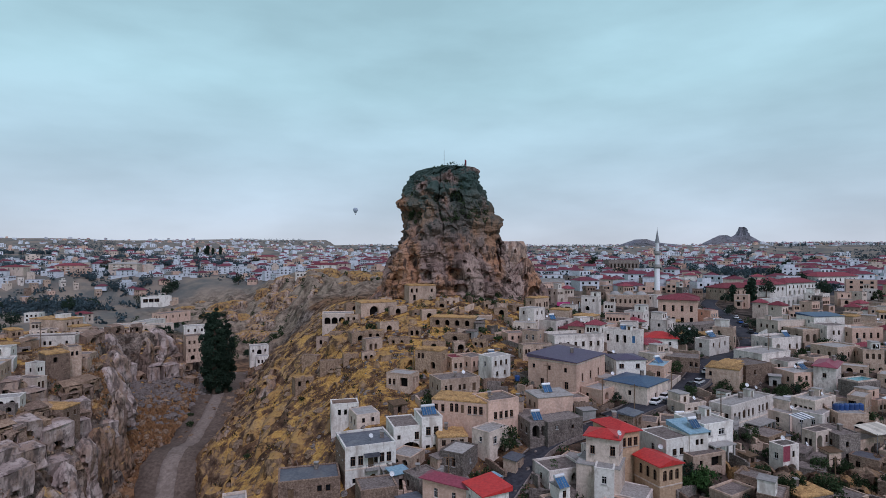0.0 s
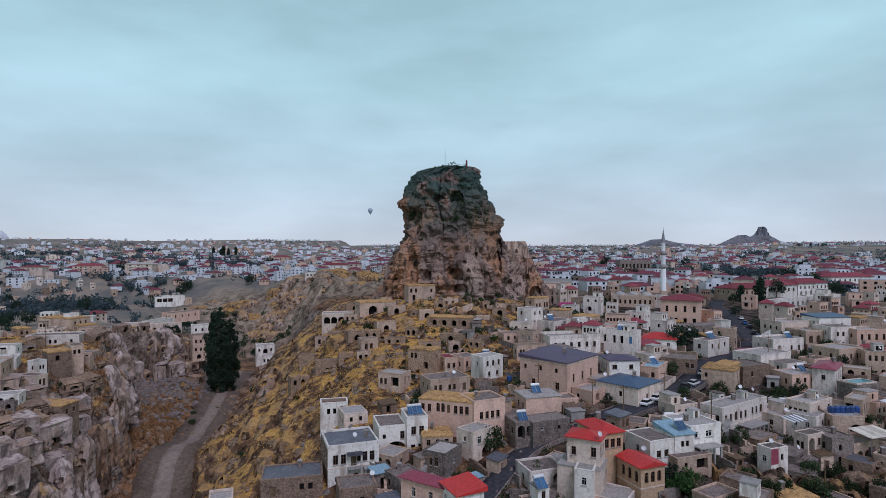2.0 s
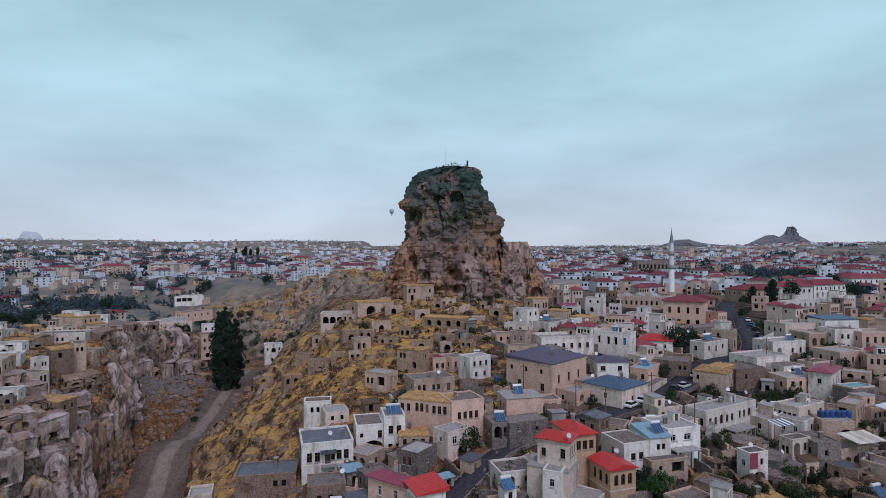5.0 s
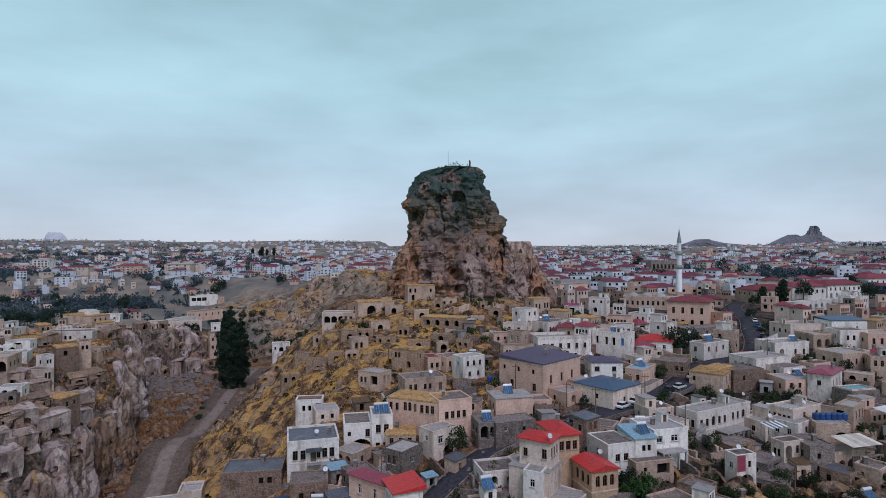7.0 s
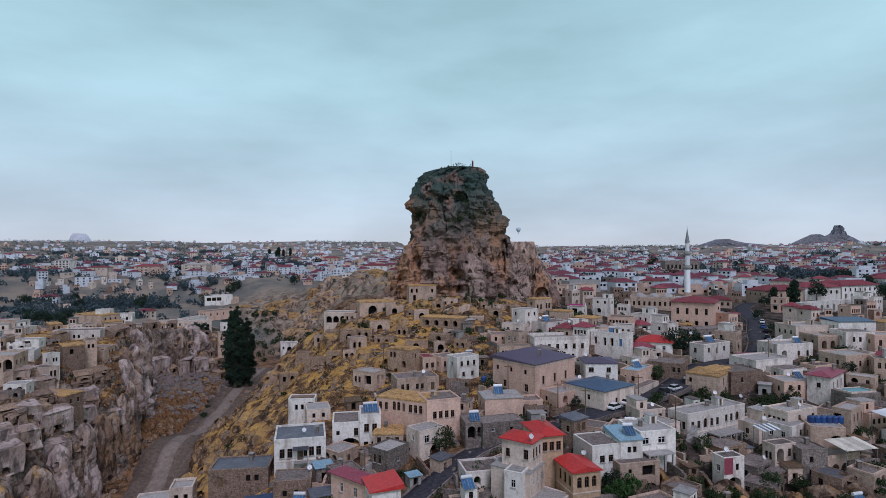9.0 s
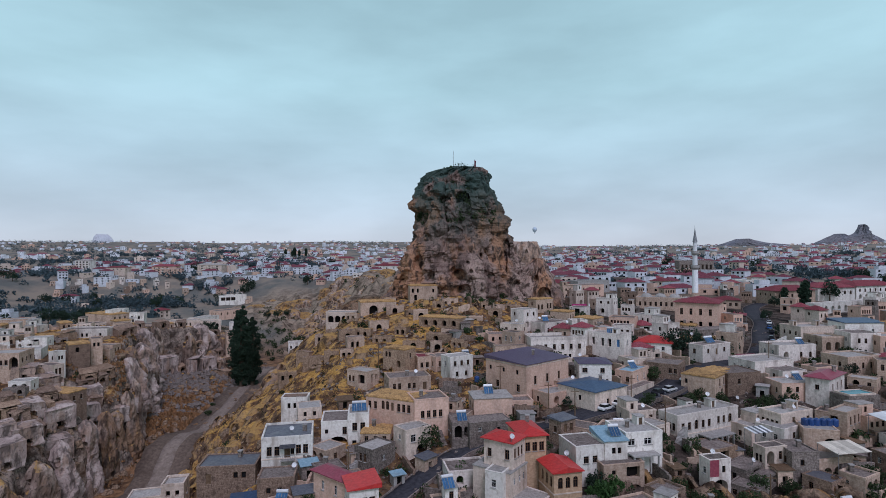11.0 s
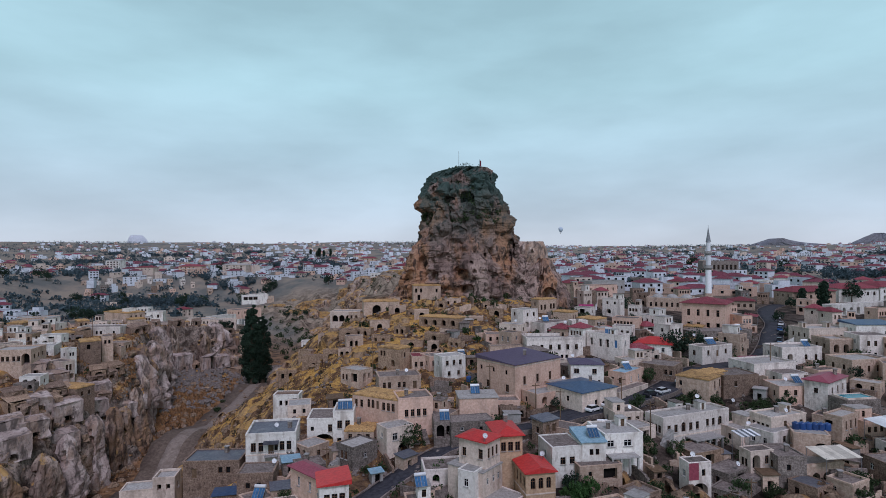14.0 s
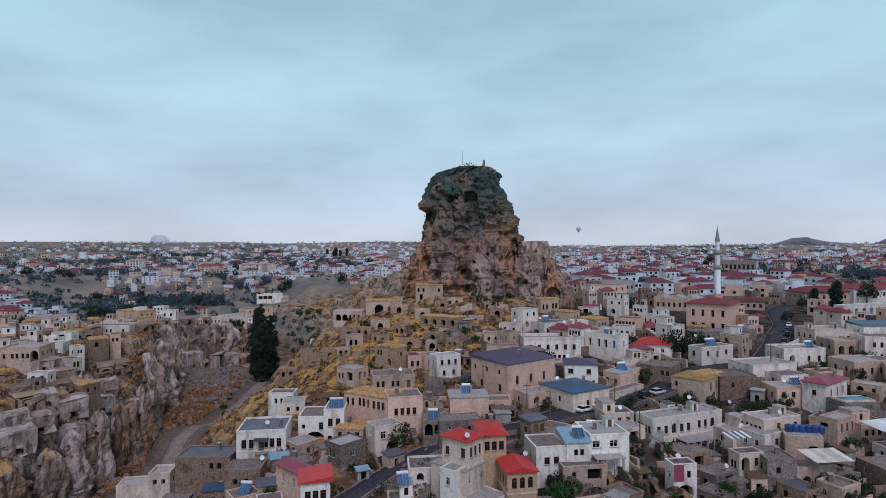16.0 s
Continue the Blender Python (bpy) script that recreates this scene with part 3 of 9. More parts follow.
# ---- castle rock ----
def crag(name, label, z_rows, west, east, south, north, mat, caves=(), turn=220, rough=1.0, seed=40, category="rock", power=2.6, crack=2.1, ledge=0.7, step=0.5, crease=0.0, unit=1.0, girth=22.0):
    """A rock tower: its west, east, south and north bounds at given heights, broken by cracks, ledges and hollowed caves."""
    zs = np.linspace(z_rows[0], z_rows[-1], int((z_rows[-1] - z_rows[0]) / step))
    th = np.linspace(-1.5 * math.pi, 0.5 * math.pi, turn, endpoint=False)
    TH, ZZ = np.meshgrid(th, zs)
    W, E, S, N = (np.interp(ZZ, z_rows, b) for b in (west, east, south, north))
    cx, cy, a, b = (W + E) / 2, (S + N) / 2, (E - W) / 2, (N - S) / 2
    c, s = np.cos(TH), np.sin(TH)
    k = (np.abs(c) ** power + np.abs(s) ** power) ** (-1 / power)
    arc, ZU = TH * girth, ZZ
    ZZ = ZZ / unit
    d = 2.2 * grain(arc, ZZ * 0.5, 9, seed) + 1.5 * grain(arc, ZZ * 0.8, 4.3, seed + 1) + 0.9 * grain(arc, ZZ, 2.1, seed + 2) + 0.45 * grain(arc, ZZ, 1.1, seed + 3)
    d = d + crease * (1.5 * np.abs(grain(arc, ZZ * 0.8, 6.2, seed + 10)) + 1.1 * np.abs(grain(arc, ZZ, 3.1, seed + 11)) + 0.7 * np.abs(grain(arc, ZZ, 1.5, seed + 12)) - 1.0)
    d = d - crack * smooth(0.72, 1.0, 1 - np.abs(grain(arc + 1.5 * grain(arc, ZZ, 7, seed + 8), ZZ * 0.22, 7, seed + 4)))
    d = d + ledge * (np.round(2.5 * grain(arc * 0.6, ZZ * 1.6, 6, seed + 5)) / 2.5)
    d = d * rough * np.clip(np.minimum(a, b) / 8, 0.1, 1)
    ZZ = ZU
    X, Y = cx + (a * k + d) * c, cy + (b * k + d) * s
    for px, pz, w, h, deep in caves:
        # arched: round above, straight below
        u, v = (X - px) / (w / 2), (ZZ - pz) / (h / 2)
        e = np.where(v > 0, np.hypot(u, v), np.maximum(np.abs(u), -v))
        m = (1 - smooth(0.75, 1.05, e)) * (s < -0.1)
        Y = Y + m * deep
    Z = ZZ + 0.35 * grain(arc, ZZ * 2, 3, seed + 6)
    verts = np.stack([X, Y, Z], 2).reshape(-1, 3)
    n, m = len(zs), turn
    i, j = np.meshgrid(np.arange(n - 1), np.arange(m), indexing="ij")
    j2 = (j + 1) % m
    f = np.stack([i * m + j, i * m + j2, (i + 1) * m + j2, (i + 1) * m + j], 2).reshape(-1, 4).tolist()
    f.append([(n - 1) * m + q for q in range(m)])
    return tagged(sheet(name, verts, f, mat), label, category)


CASTLE_CAVES = [(-1.5, 65.5, 5, 3, 3), (5.5, 66.5, 5.5, 5, 4), (5, 35, 6.5, 5, 4), (-12, 39.5, 4, 6, 3), (-6, 34.5, 3, 4, 2.5), (22, 40, 3.2, 9, 3.5),
                (10, 36.5, 1.6, 1.6, 2), (8.5, 40, 1.5, 1.5, 2), (17.5, 34, 3, 4.5, 3), (-2, 41, 6, 6, 1.6), (2.5, 37, 2, 2, 2), (23, 46, 2.4, 7, 3), (13, 43, 1.4, 1.6, 2),
                (-9, 50, 5, 4, 1.6), (3, 52, 6, 5, 1.4), (-8, 70.5, 3, 2, 2), (10, 58, 2.5, 2, 2), (27, 30, 4, 5, 3), (7, 29.5, 6, 3.5, 3), (-19, 33, 3, 4, 2)]
crag("castle_rock", "towering brown and rust tuff castle rock riddled with caves", [10, 20, 28.7, 36, 43, 47.6, 53.5, 58, 64, 71, 76.2, 77.8, 79.2, 80.2],
     [-36, -31, -26.4, -23.8, -22, -19.8, -16, -17.2, -17.8, -15.0, -12.6, -9.8, -5, 0],
     [42, 36, 32, 28.5, 26, 25, 24, 23, 20.4, 17, 15.2, 14.8, 13.6, 6],
     [212, 216, 219, 221, 223, 224.5, 226, 227.5, 229.5, 232, 233.7, 234.4, 235.4, 237],
     [285, 280, 275, 270, 266, 264, 262, 260, 257, 254, 252, 251, 250, 248], CASTLE, CASTLE_CAVES, 480, rough=0.95, crease=1.35, ledge=1.1, step=0.36)
crag("rock_shoulder", "broken brown tuff shoulder behind the castle rock", [10, 20, 28, 33, 37, 41], [12, 14, 18, 24, 29, 33], [50, 47, 45, 42.5, 40, 37.6],
     [230, 232, 235, 238, 240, 243], [276, 274, 270, 266, 262, 258], CASTLE, [(38.5, 27, 5.5, 5.0, 4), (35, 33, 2, 2.4, 2.5)], 240, 0.8, 60, crease=1.0)
crag("pale_rock", "pale tuff wall rising from the shoulder", [28, 36, 42, 46, 48.2], [14, 15, 16, 18, 22], [37.6, 37.4, 37.0, 36.6, 35.4],
     [240, 241, 242, 243, 245], [262, 261, 260, 258, 255], SHOULDER, [(34, 40, 1.6, 2.4, 2), (31, 44, 1.2, 1.4, 1.5)], 200, 0.45, 66, crease=0.4)


# ---- roads ----
def spline(pts, step=2.0):
    pts = [Vector(p) for p in pts]
    ext = [2 * pts[0] - pts[1], *pts, 2 * pts[-1] - pts[-2]]
    out = []
    for a, b, c, d in zip(ext, ext[1:], ext[2:], ext[3:]):
        n = max(2, int((c - b).length / step))
        for i in range(n):
            t = i / n
            out.append(0.5 * ((2 * b) + (c - a) * t + (2 * a - 5 * b + 4 * c - d) * t * t + (3 * b - a - 3 * c + d) * t ** 3))
    return out + [pts[-1]]


ROADS = []


def road(name, label, pts, width, mat, lift=0.12, kerb=False, category="road", level=None):
    """A strip laid over the ground: level across, smoothed along, with sloping shoulders that go down into the earth."""
    line = spline(pts)
    ROADS.append((line, width))
    x, y = np.array([p.x for p in line]), np.array([p.y for p in line])
    tx, ty = np.gradient(x), np.gradient(y)
    n = np.hypot(tx, ty)
    sx, sy = ty / n, -tx / n
    across = [-0.5, -0.25, 0, 0.25, 0.5]
    hs = np.stack([height(x + sx * (level or width) * a, y + sy * (level or width) * a) for a in across])
    z = hs.max(0)
    z = np.convolve(np.pad(z, 3, mode="edge"), np.ones(7) / 7, "valid") + lift
    cols = [(-0.5, 0, -1.2), (-0.5, 0, 0.0), (-0.2, 0, 0.03), (0, 0, 0.05), (0.2, 0, 0.03), (0.5, 0, 0.0), (0.5, 0, -1.2)]
    verts, faces = [], []
    for i in range(len(x)):
        for k, (a, _, dz) in enumerate(cols):
            e = a * (1 + (0.5 / width if k in (0, 6) else 0)) * (1 + 0.05 * math.sin(i * 1.7 + k) + 0.07 * math.sin(i * 0.61 + 2.3 * k))
            verts.append((x[i] + sx[i] * width * e, y[i] + sy[i] * width * e, z[i] + dz))
    m = len(cols)
    for i in range(len(x) - 1):
        for k in range(m - 1):
            faces.append((i * m + k, i * m + k + 1, (i + 1) * m + k + 1, (i + 1) * m + k))
    ob = tagged(sheet(name, verts, faces, mat, soft=True), label, category, kind="structure")
    if kerb:
        for side in (-1, 1):
            bm = bmesh.new()
            prev = None
            for i in range(len(x)):
                a, b = side * (width / 2 + 0.02), side * (width / 2 + 0.3)
                ring = [bm.verts.new((x[i] + sx[i] * q, y[i] + sy[i] * q, z[i] + dz)) for q, dz in ((a, -0.5), (a, 0.16), (b, 0.16), (b, -0.8))]
                if prev:
                    for k in range(3):
                        bm.faces.new((prev[k], prev[k + 1], ring[k + 1], ring[k]))
                prev = ring
            part("kerb", bm, ROOFEARTH, ob)
    return ob


road("road_track", "pale dirt track along the valley floor", [(-57, 60), (-66, 112), (-72, 140), (-79.5, 166), (-84.5, 189), (-90.5, 220), (-98, 250), (-108, 290)], 15.0, DIRT, 0.1)
road("road_wheel_track", "pale worn wheel track down the middle of the dirt", [(-57, 60), (-66, 112), (-72, 140), (-79.5, 166), (-84.5, 189), (-90.5, 220), (-98, 250), (-108, 290)], 4.6, PALEDIRT, 0.2, level=15.0)
road("road_lane", "narrow dark asphalt lane between the houses", [(5, 88), (10.6, 100.3), (12.5, 103.5), (15, 107.8), (18, 112.6), (22, 117), (29, 121), (38, 126)], 4.2, ASPHALT, 0.15, True)
road("road_street", "asphalt street climbing through the town", [(38, 126), (43, 129.5), (51.6, 136), (60.5, 145), (66, 150), (72, 158), (79, 168), (90, 176), (100, 184), (108, 200), (116.6, 224), (124.6, 245), (129.6, 266), (136, 290), (150, 315)], 6.8, ASPHALT, 0.18, True)
road("road_square", "broad asphalt square before the school", [(160, 292), (182, 307), (212, 331), (246, 353), (300, 390)], 11, ASPHALT, 0.2)


# ---- houses ----
def relief(name, mats, xs, zs, deep, pick):
    """One closed-up panel: a grid of cells, each at its own depth, joined by the steps between them."""
    bm = bmesh.new()
    known = {}

    def at(x, z, y):
        key = (x, z, y)
        if key not in known:
            known[key] = bm.verts.new((x, y, z))
        return known[key]

    n, m = len(xs) - 1, len(zs) - 1
    for i in range(n):
        for j in range(m):
            y = deep(i, j)
            x0, x1, z0, z1 = xs[i], xs[i + 1], zs[j], zs[j + 1]
            bm.faces.new((at(x0, z0, y), at(x1, z0, y), at(x1, z1, y), at(x0, z1, y))).material_index = pick(i, j)
            if i + 1 < n and deep(i + 1, j) != y:
                q = deep(i + 1, j)
                bm.faces.new((at(x1, z0, y), at(x1, z0, q), at(x1, z1, q), at(x1, z1, y)))
            if j + 1 < m and deep(i, j + 1) != y:
                q = deep(i, j + 1)
                bm.faces.new((at(x0, z1, y), at(x1, z1, y), at(x1, z1, q), at(x0, z1, q)))
    me = bpy.data.meshes.new(name)
    bm.to_mesh(me)
    bm.free()
    for one in mats:
        me.materials.append(one)
    return me


def window_mesh(name, frame_mat, xs, zs):
    """A window of unit size: frame and glazing bars proud of the dark panes."""
    pane = [(i % 2 == 1) for i in range(len(xs) - 1)], [(j % 2 == 1) for j in range(len(zs) - 1)]
    return relief(name, [frame_mat, GLASS], xs, zs, lambda i, j: 0.0 if pane[0][i] and pane[1][j] else -0.07, lambda i, j: 1 if pane[0][i] and pane[1][j] else 0)


def plain_mesh(name, mats, boxes):
    bm = bmesh.new()
    for b in boxes:
        box(bm, *b)
    me = bpy.data.meshes.new(name)
    bm.to_mesh(me)
    bm.free()
    for m in mats:
        me.materials.append(m)
    return me


WINW = window_mesh("white_window", FRAMEW, [-0.5, -0.42, -0.03, 0.03, 0.42, 0.5], [0, 0.05, 0.66, 0.70, 0.95, 1])
WINB = window_mesh("brown_window", FRAMEB, [-0.5, -0.42, -0.03, 0.03, 0.42, 0.5], [0, 0.05, 0.66, 0.70, 0.95, 1])
DARKWIN = window_mesh("small_window", FRAMEB, [-0.5, -0.42, 0.42, 0.5], [0, 0.06, 0.94, 1])
PANELS = [-0.5, -0.42, -0.05, 0.05, 0.42, 0.5], [0, 0.1, 0.45, 0.53, 0.92, 1]
DOOR = relief("door", [WOOD], *PANELS, lambda i, j: 0.0 if i % 2 and j % 2 else -0.04, lambda i, j: 0)
BDOOR = relief("blue_door", [BLUEPAINT], *PANELS, lambda i, j: 0.0 if i % 2 and j % 2 else -0.04, lambda i, j: 0)
# dark board across a recess, its shade put into the colour
SHADEBOARD = plain_mesh("shade_board", [SHADEDARK], [(-0.5, 0.5, 0, 0.05, 0, 1)])
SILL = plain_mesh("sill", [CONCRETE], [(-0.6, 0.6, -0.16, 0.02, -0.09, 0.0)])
FILL = {"w": (WINW, "window"), "b": (WINB, "window"), "s": (DARKWIN, "window"), "d": (DOOR, "door"), "B": (BDOOR, "door"), "o": (SHADEBOARD, "opening"),
        "a": (SHADEBOARD, "archway"), "A": (WINB, "window")}
DEEP = {"w": 0.22, "b": 0.22, "s": 0.25, "d": 0.25, "B": 0.25, "o": 0.9, "a": 1.6, "A": 0.25}


def facade(bm, p0, p1, z0, z1, openings):
    """One wall face from p0 to p1 (left to right from outside) with real recesses for its openings: (u0, u1, v0, v1, kind)."""
    p0, p1 = Vector((*p0, 0)), Vector((*p1, 0))
    d = (p1 - p0).normalized()
    n = Vector((d.y, -d.x, 0))
    length = (p1 - p0).length
    us = sorted({0.0, length, *(o[0] for o in openings), *(o[1] for o in openings)})
    vs = sorted({z0, z1, *(o[2] for o in openings), *(o[3] for o in openings)})

    def at(u, v, deep=0.0):
        q = p0 + d * u - n * deep
        return bm.verts.new((q.x, q.y, v))

    for u0, u1 in zip(us, us[1:]):
        for v0, v1 in zip(vs, vs[1:]):
            um, vm = (u0 + u1) / 2, (v0 + v1) / 2
            if not any(o[0] < um < o[1] and o[2] < vm < o[3] for o in openings):
                bm.faces.new((at(u0, v0), at(u1, v0), at(u1, v1), at(u0, v1)))
    for u0, u1, v0, v1, kind in openings:
        k = DEEP[kind]
        if kind in "aA":
            rise = min((u1 - u0) / 2, (v1 - v0) * 0.6)
            um = (u0 + u1) / 2
            arc = [(um - (u1 - u0) / 2 * math.cos(math.pi * i / 10), v1 - rise + rise * math.sin(math.pi * i / 10)) for i in range(11)]
            for i in range(10):
                (a, b), (c, e) = arc[i], arc[i + 1]
                bm.faces.new((at(a, b), at(c, e), at(c, v1), at(a, v1)))
                bm.faces.new((at(c, e), at(a, b), at(a, b, k), at(c, e, k)))
            v1s = v1 - rise
        else:
            v1s = v1
            bm.faces.new((at(u1, v1), at(u0, v1), at(u0, v1, k), at(u1, v1, k)))
        bm.faces.new((at(u0, v0), at(u1, v0), at(u1, v0, k), at(u0, v0, k)))
        bm.faces.new((at(u0, v1s), at(u0, v0), at(u0, v0, k), at(u0, v1s, k)))
        bm.faces.new((at(u1, v0), at(u1, v1s), at(u1, v1s, k), at(u1, v0, k)))


def win(count, top, tall=1.5, wide=0.9, a=0.1, b=0.9, kind="w"):
    """A row of openings spread over a facade: place along it, height of the top below the roof, size, kind."""
    return [(a + (b - a) * ((i + 0.5) / count), top, wide, tall, kind) for i in range(count)]


PLACED = []


def house(label, x, y, top, w, d, turn, wall=None, roof="flat", cover=None, front=(), right=(), left=(), back=(), parapet=0.4, rise=1.8, eave=0.45,
          band=0.0, name="house", sink=None, category="house", group="houses of the old town", seen=True):
    """A house at x, y whose wall top lies at height top, w along its front, d deep, turned by degrees; its walls go down into the slope."""
    wall, cover = wall or BEIGE, cover or ROOFEARTH
    c, s = math.cos(radians(turn)), math.sin(radians(turn))
    if sink is None:
        px = np.array([x + c * i * w / 2 - s * j * d / 2 for i in (-1, 0, 1) for j in (-1, 0, 1)])
        py = np.array([y + s * i * w / 2 + c * j * d / 2 for i in (-1, 0, 1) for j in (-1, 0, 1)])
        base = float(height(px, py).min()) - 0.6
    else:
        base = top - sink
    n = max(1, round(w / d))
    for i in range(n):
        u = w * ((i + 0.5) / n - 0.5)
        PLACED.append((x + c * u, y + s * u, 0.5 * math.hypot(w / n, d) * 0.86))
    root = tagged(new(name), label, category, group)
    root.matrix_basis = pose(x, y, base, 0, 0, turn)
    h = max(top - base, 2.0)
    sides = {"front": ((-w / 2, -d / 2), (w / 2, -d / 2), w, front, 0), "right": ((w / 2, -d / 2), (w / 2, d / 2), d, right, 90),
             "back": ((w / 2, d / 2), (-w / 2, d / 2), w, back, 180), "left": ((-w / 2, d / 2), (-w / 2, -d / 2), d, left, 270)}
    bm = bmesh.new()
    pieces = []
    for a, b, length, rows, ang in sides.values():
        ops = []
        for f, t, ww, hh, kind in rows:
            v1 = h - t
            v0 = max(v1 - hh, 0.15)
            u = f * length
            if v1 - v0 < 0.4 or u - ww / 2 < 0.1 or u + ww / 2 > length - 0.1:
                continue
            if any(u - ww / 2 < o[1] + 0.05 and u + ww / 2 > o[0] - 0.05 and v0 < o[3] + 0.05 and v1 > o[2] - 0.05 for o in ops):
                continue
            ops.append((u - ww / 2, u + ww / 2, v0, v1, kind))
        facade(bm, a, b, 0, h, ops)
        dx, dy = (b[0] - a[0]) / length, (b[1] - a[1]) / length
        for u0, u1, v0, v1, kind in ops:
            deep = DEEP[kind] - 0.03
            um = (u0 + u1) / 2
            pieces.append((kind, Matrix.Translation((a[0] + dx * um - dy * deep, a[1] + dy * um + dx * deep, v0)) @ Matrix.Rotation(radians(ang), 4, "Z"), u1 - u0, v1 - v0,
                           Matrix.Translation((a[0] + dx * um, a[1] + dy * um, v0)) @ Matrix.Rotation(radians(ang), 4, "Z")))
    part("wall", bm, wall, root)
    for kind, m, ww, hh, face in pieces:
        me, nm = FILL[kind]
        o = again(nm, me, root, m @ Matrix.Diagonal((ww, 1, hh, 1)))
        if kind in "wb" and seen and y < 190:
            again("sill", SILL, o, Matrix.Diagonal((1 / ww, 1, 1 / hh, 1)) @ Matrix.Translation((0, -0.2, 0)) @ Matrix.Diagonal((ww, 1, 1, 1)))
    if band:
        bm = bmesh.new()
        z = h - band
        for x0, x1, y0, y1 in ((-w / 2 - 0.07, w / 2 + 0.07, -d / 2 - 0.07, -d / 2), (w / 2, w / 2 + 0.07, -d / 2, d / 2), (-w / 2 - 0.07, -w / 2, -d / 2, d / 2)):
            box(bm, x0, x1, y0, y1, z, z + 0.22)
        part("string_course", bm, CREAM, root)
    if roof == "flat":
        bm = bmesh.new()
        box(bm, -w / 2 + 0.28, w / 2 - 0.28, -d / 2 + 0.28, d / 2 - 0.28, h - 0.3, h - parapet * 0.1)
        part("roof", bm, cover, root)
        if parapet > 0:
            bm = bmesh.new()
            o, i, z0, z1 = 0.05, 0.28, h, h + parapet
            for x0, x1, y0, y1 in ((-w / 2 - o, w / 2 + o, -d / 2 - o, -d / 2 + i), (-w / 2 - o, w / 2 + o, d / 2 - i, d / 2 + o),
                                   (-w / 2 - o, -w / 2 + i, -d / 2 + i, d / 2 - i), (w / 2 - i, w / 2 + o, -d / 2 + i, d / 2 - i)):
                box(bm, x0, x1, y0, y1, z0, z1)
            part("parapet", bm, wall, root)
    elif roof == "turf":
        bm = bmesh.new()
        n, m = 10, 8
        grid = [[bm.verts.new((-w / 2 - 0.1 + (w + 0.2) * i / n, -d / 2 - 0.1 + (d + 0.2) * j / m,
                               h + (0.05 if i in (0, n) or j in (0, m) else random.uniform(0.15, 0.45)))) for j in range(m + 1)] for i in range(n + 1)]
        for i in range(n):
            for j in range(m):
                bm.faces.new((grid[i][j], grid[i + 1][j], grid[i + 1][j + 1], grid[i][j + 1]))
        edge = [grid[i][0] for i in range(n + 1)] + [grid[n][j] for j in range(1, m + 1)] + [grid[i][m] for i in range(n - 1, -1, -1)] + [grid[0][j] for j in range(m - 1, 0, -1)]
        low = [bm.verts.new((v.co.x, v.co.y, h - 0.25)) for v in edge]
        for i in range(len(edge)):
            j = (i + 1) % len(edge)
            bm.faces.new((low[i], low[j], edge[j], edge[i]))
        part("roof", bm, cover, root)
    else:
        bm = bmesh.new()
        e = eave
        lo = [bm.verts.new(q) for q in ((-w / 2 - e, -d / 2 - e, h), (w / 2 + e, -d / 2 - e, h), (w / 2 + e, d / 2 + e, h), (-w / 2 - e, d / 2 + e, h))]
        up = [bm.verts.new((v.co.x, v.co.y, h + 0.14)) for v in lo]
        bm.faces.new(lo[::-1])
        for i in range(4):
            bm.faces.new((lo[i], lo[(i + 1) % 4], up[(i + 1) % 4], up[i]))
        if roof == "shed":
            hi = [bm.verts.new((-w / 2 - e, d / 2 + e, h + rise)), bm.verts.new((w / 2 + e, d / 2 + e, h + rise))]
            for f in ((up[0], up[1], hi[1], hi[0]), (up[1], up[2], hi[1]), (up[3], up[0], hi[0]), (up[2], up[3], hi[0], hi[1])):
                bm.faces.new(f)
        else:
            along = w >= d
            if roof == "gable_y":
                along, inset = False, 0.0
            elif roof == "gable":
                inset = 0.0
            else:
                inset = min(w, d) / 2 + e if roof == "hip" else 0.0
            if along:
                ends = [bm.verts.new((-w / 2 - e + inset * 0.999, 0, h + rise)), bm.verts.new((w / 2 + e - inset * 0.999, 0, h + rise))]
                fs = ((up[0], up[1], ends[1], ends[0]), (up[1], up[2], ends[1]), (up[2], up[3], ends[0], ends[1]), (up[3], up[0], ends[0]))
            else:
                ends = [bm.verts.new((0, -d / 2 - e + inset * 0.999, h + rise)), bm.verts.new((0, d / 2 + e - inset * 0.999, h + rise))]
                fs = ((up[0], up[1], ends[0]), (up[1], up[2], ends[1], ends[0]), (up[2], up[3], ends[1]), (up[3], up[0], ends[0], ends[1]))
            for f in fs:
                bm.faces.new(f)
        part("roof", bm, cover, root)
    return root


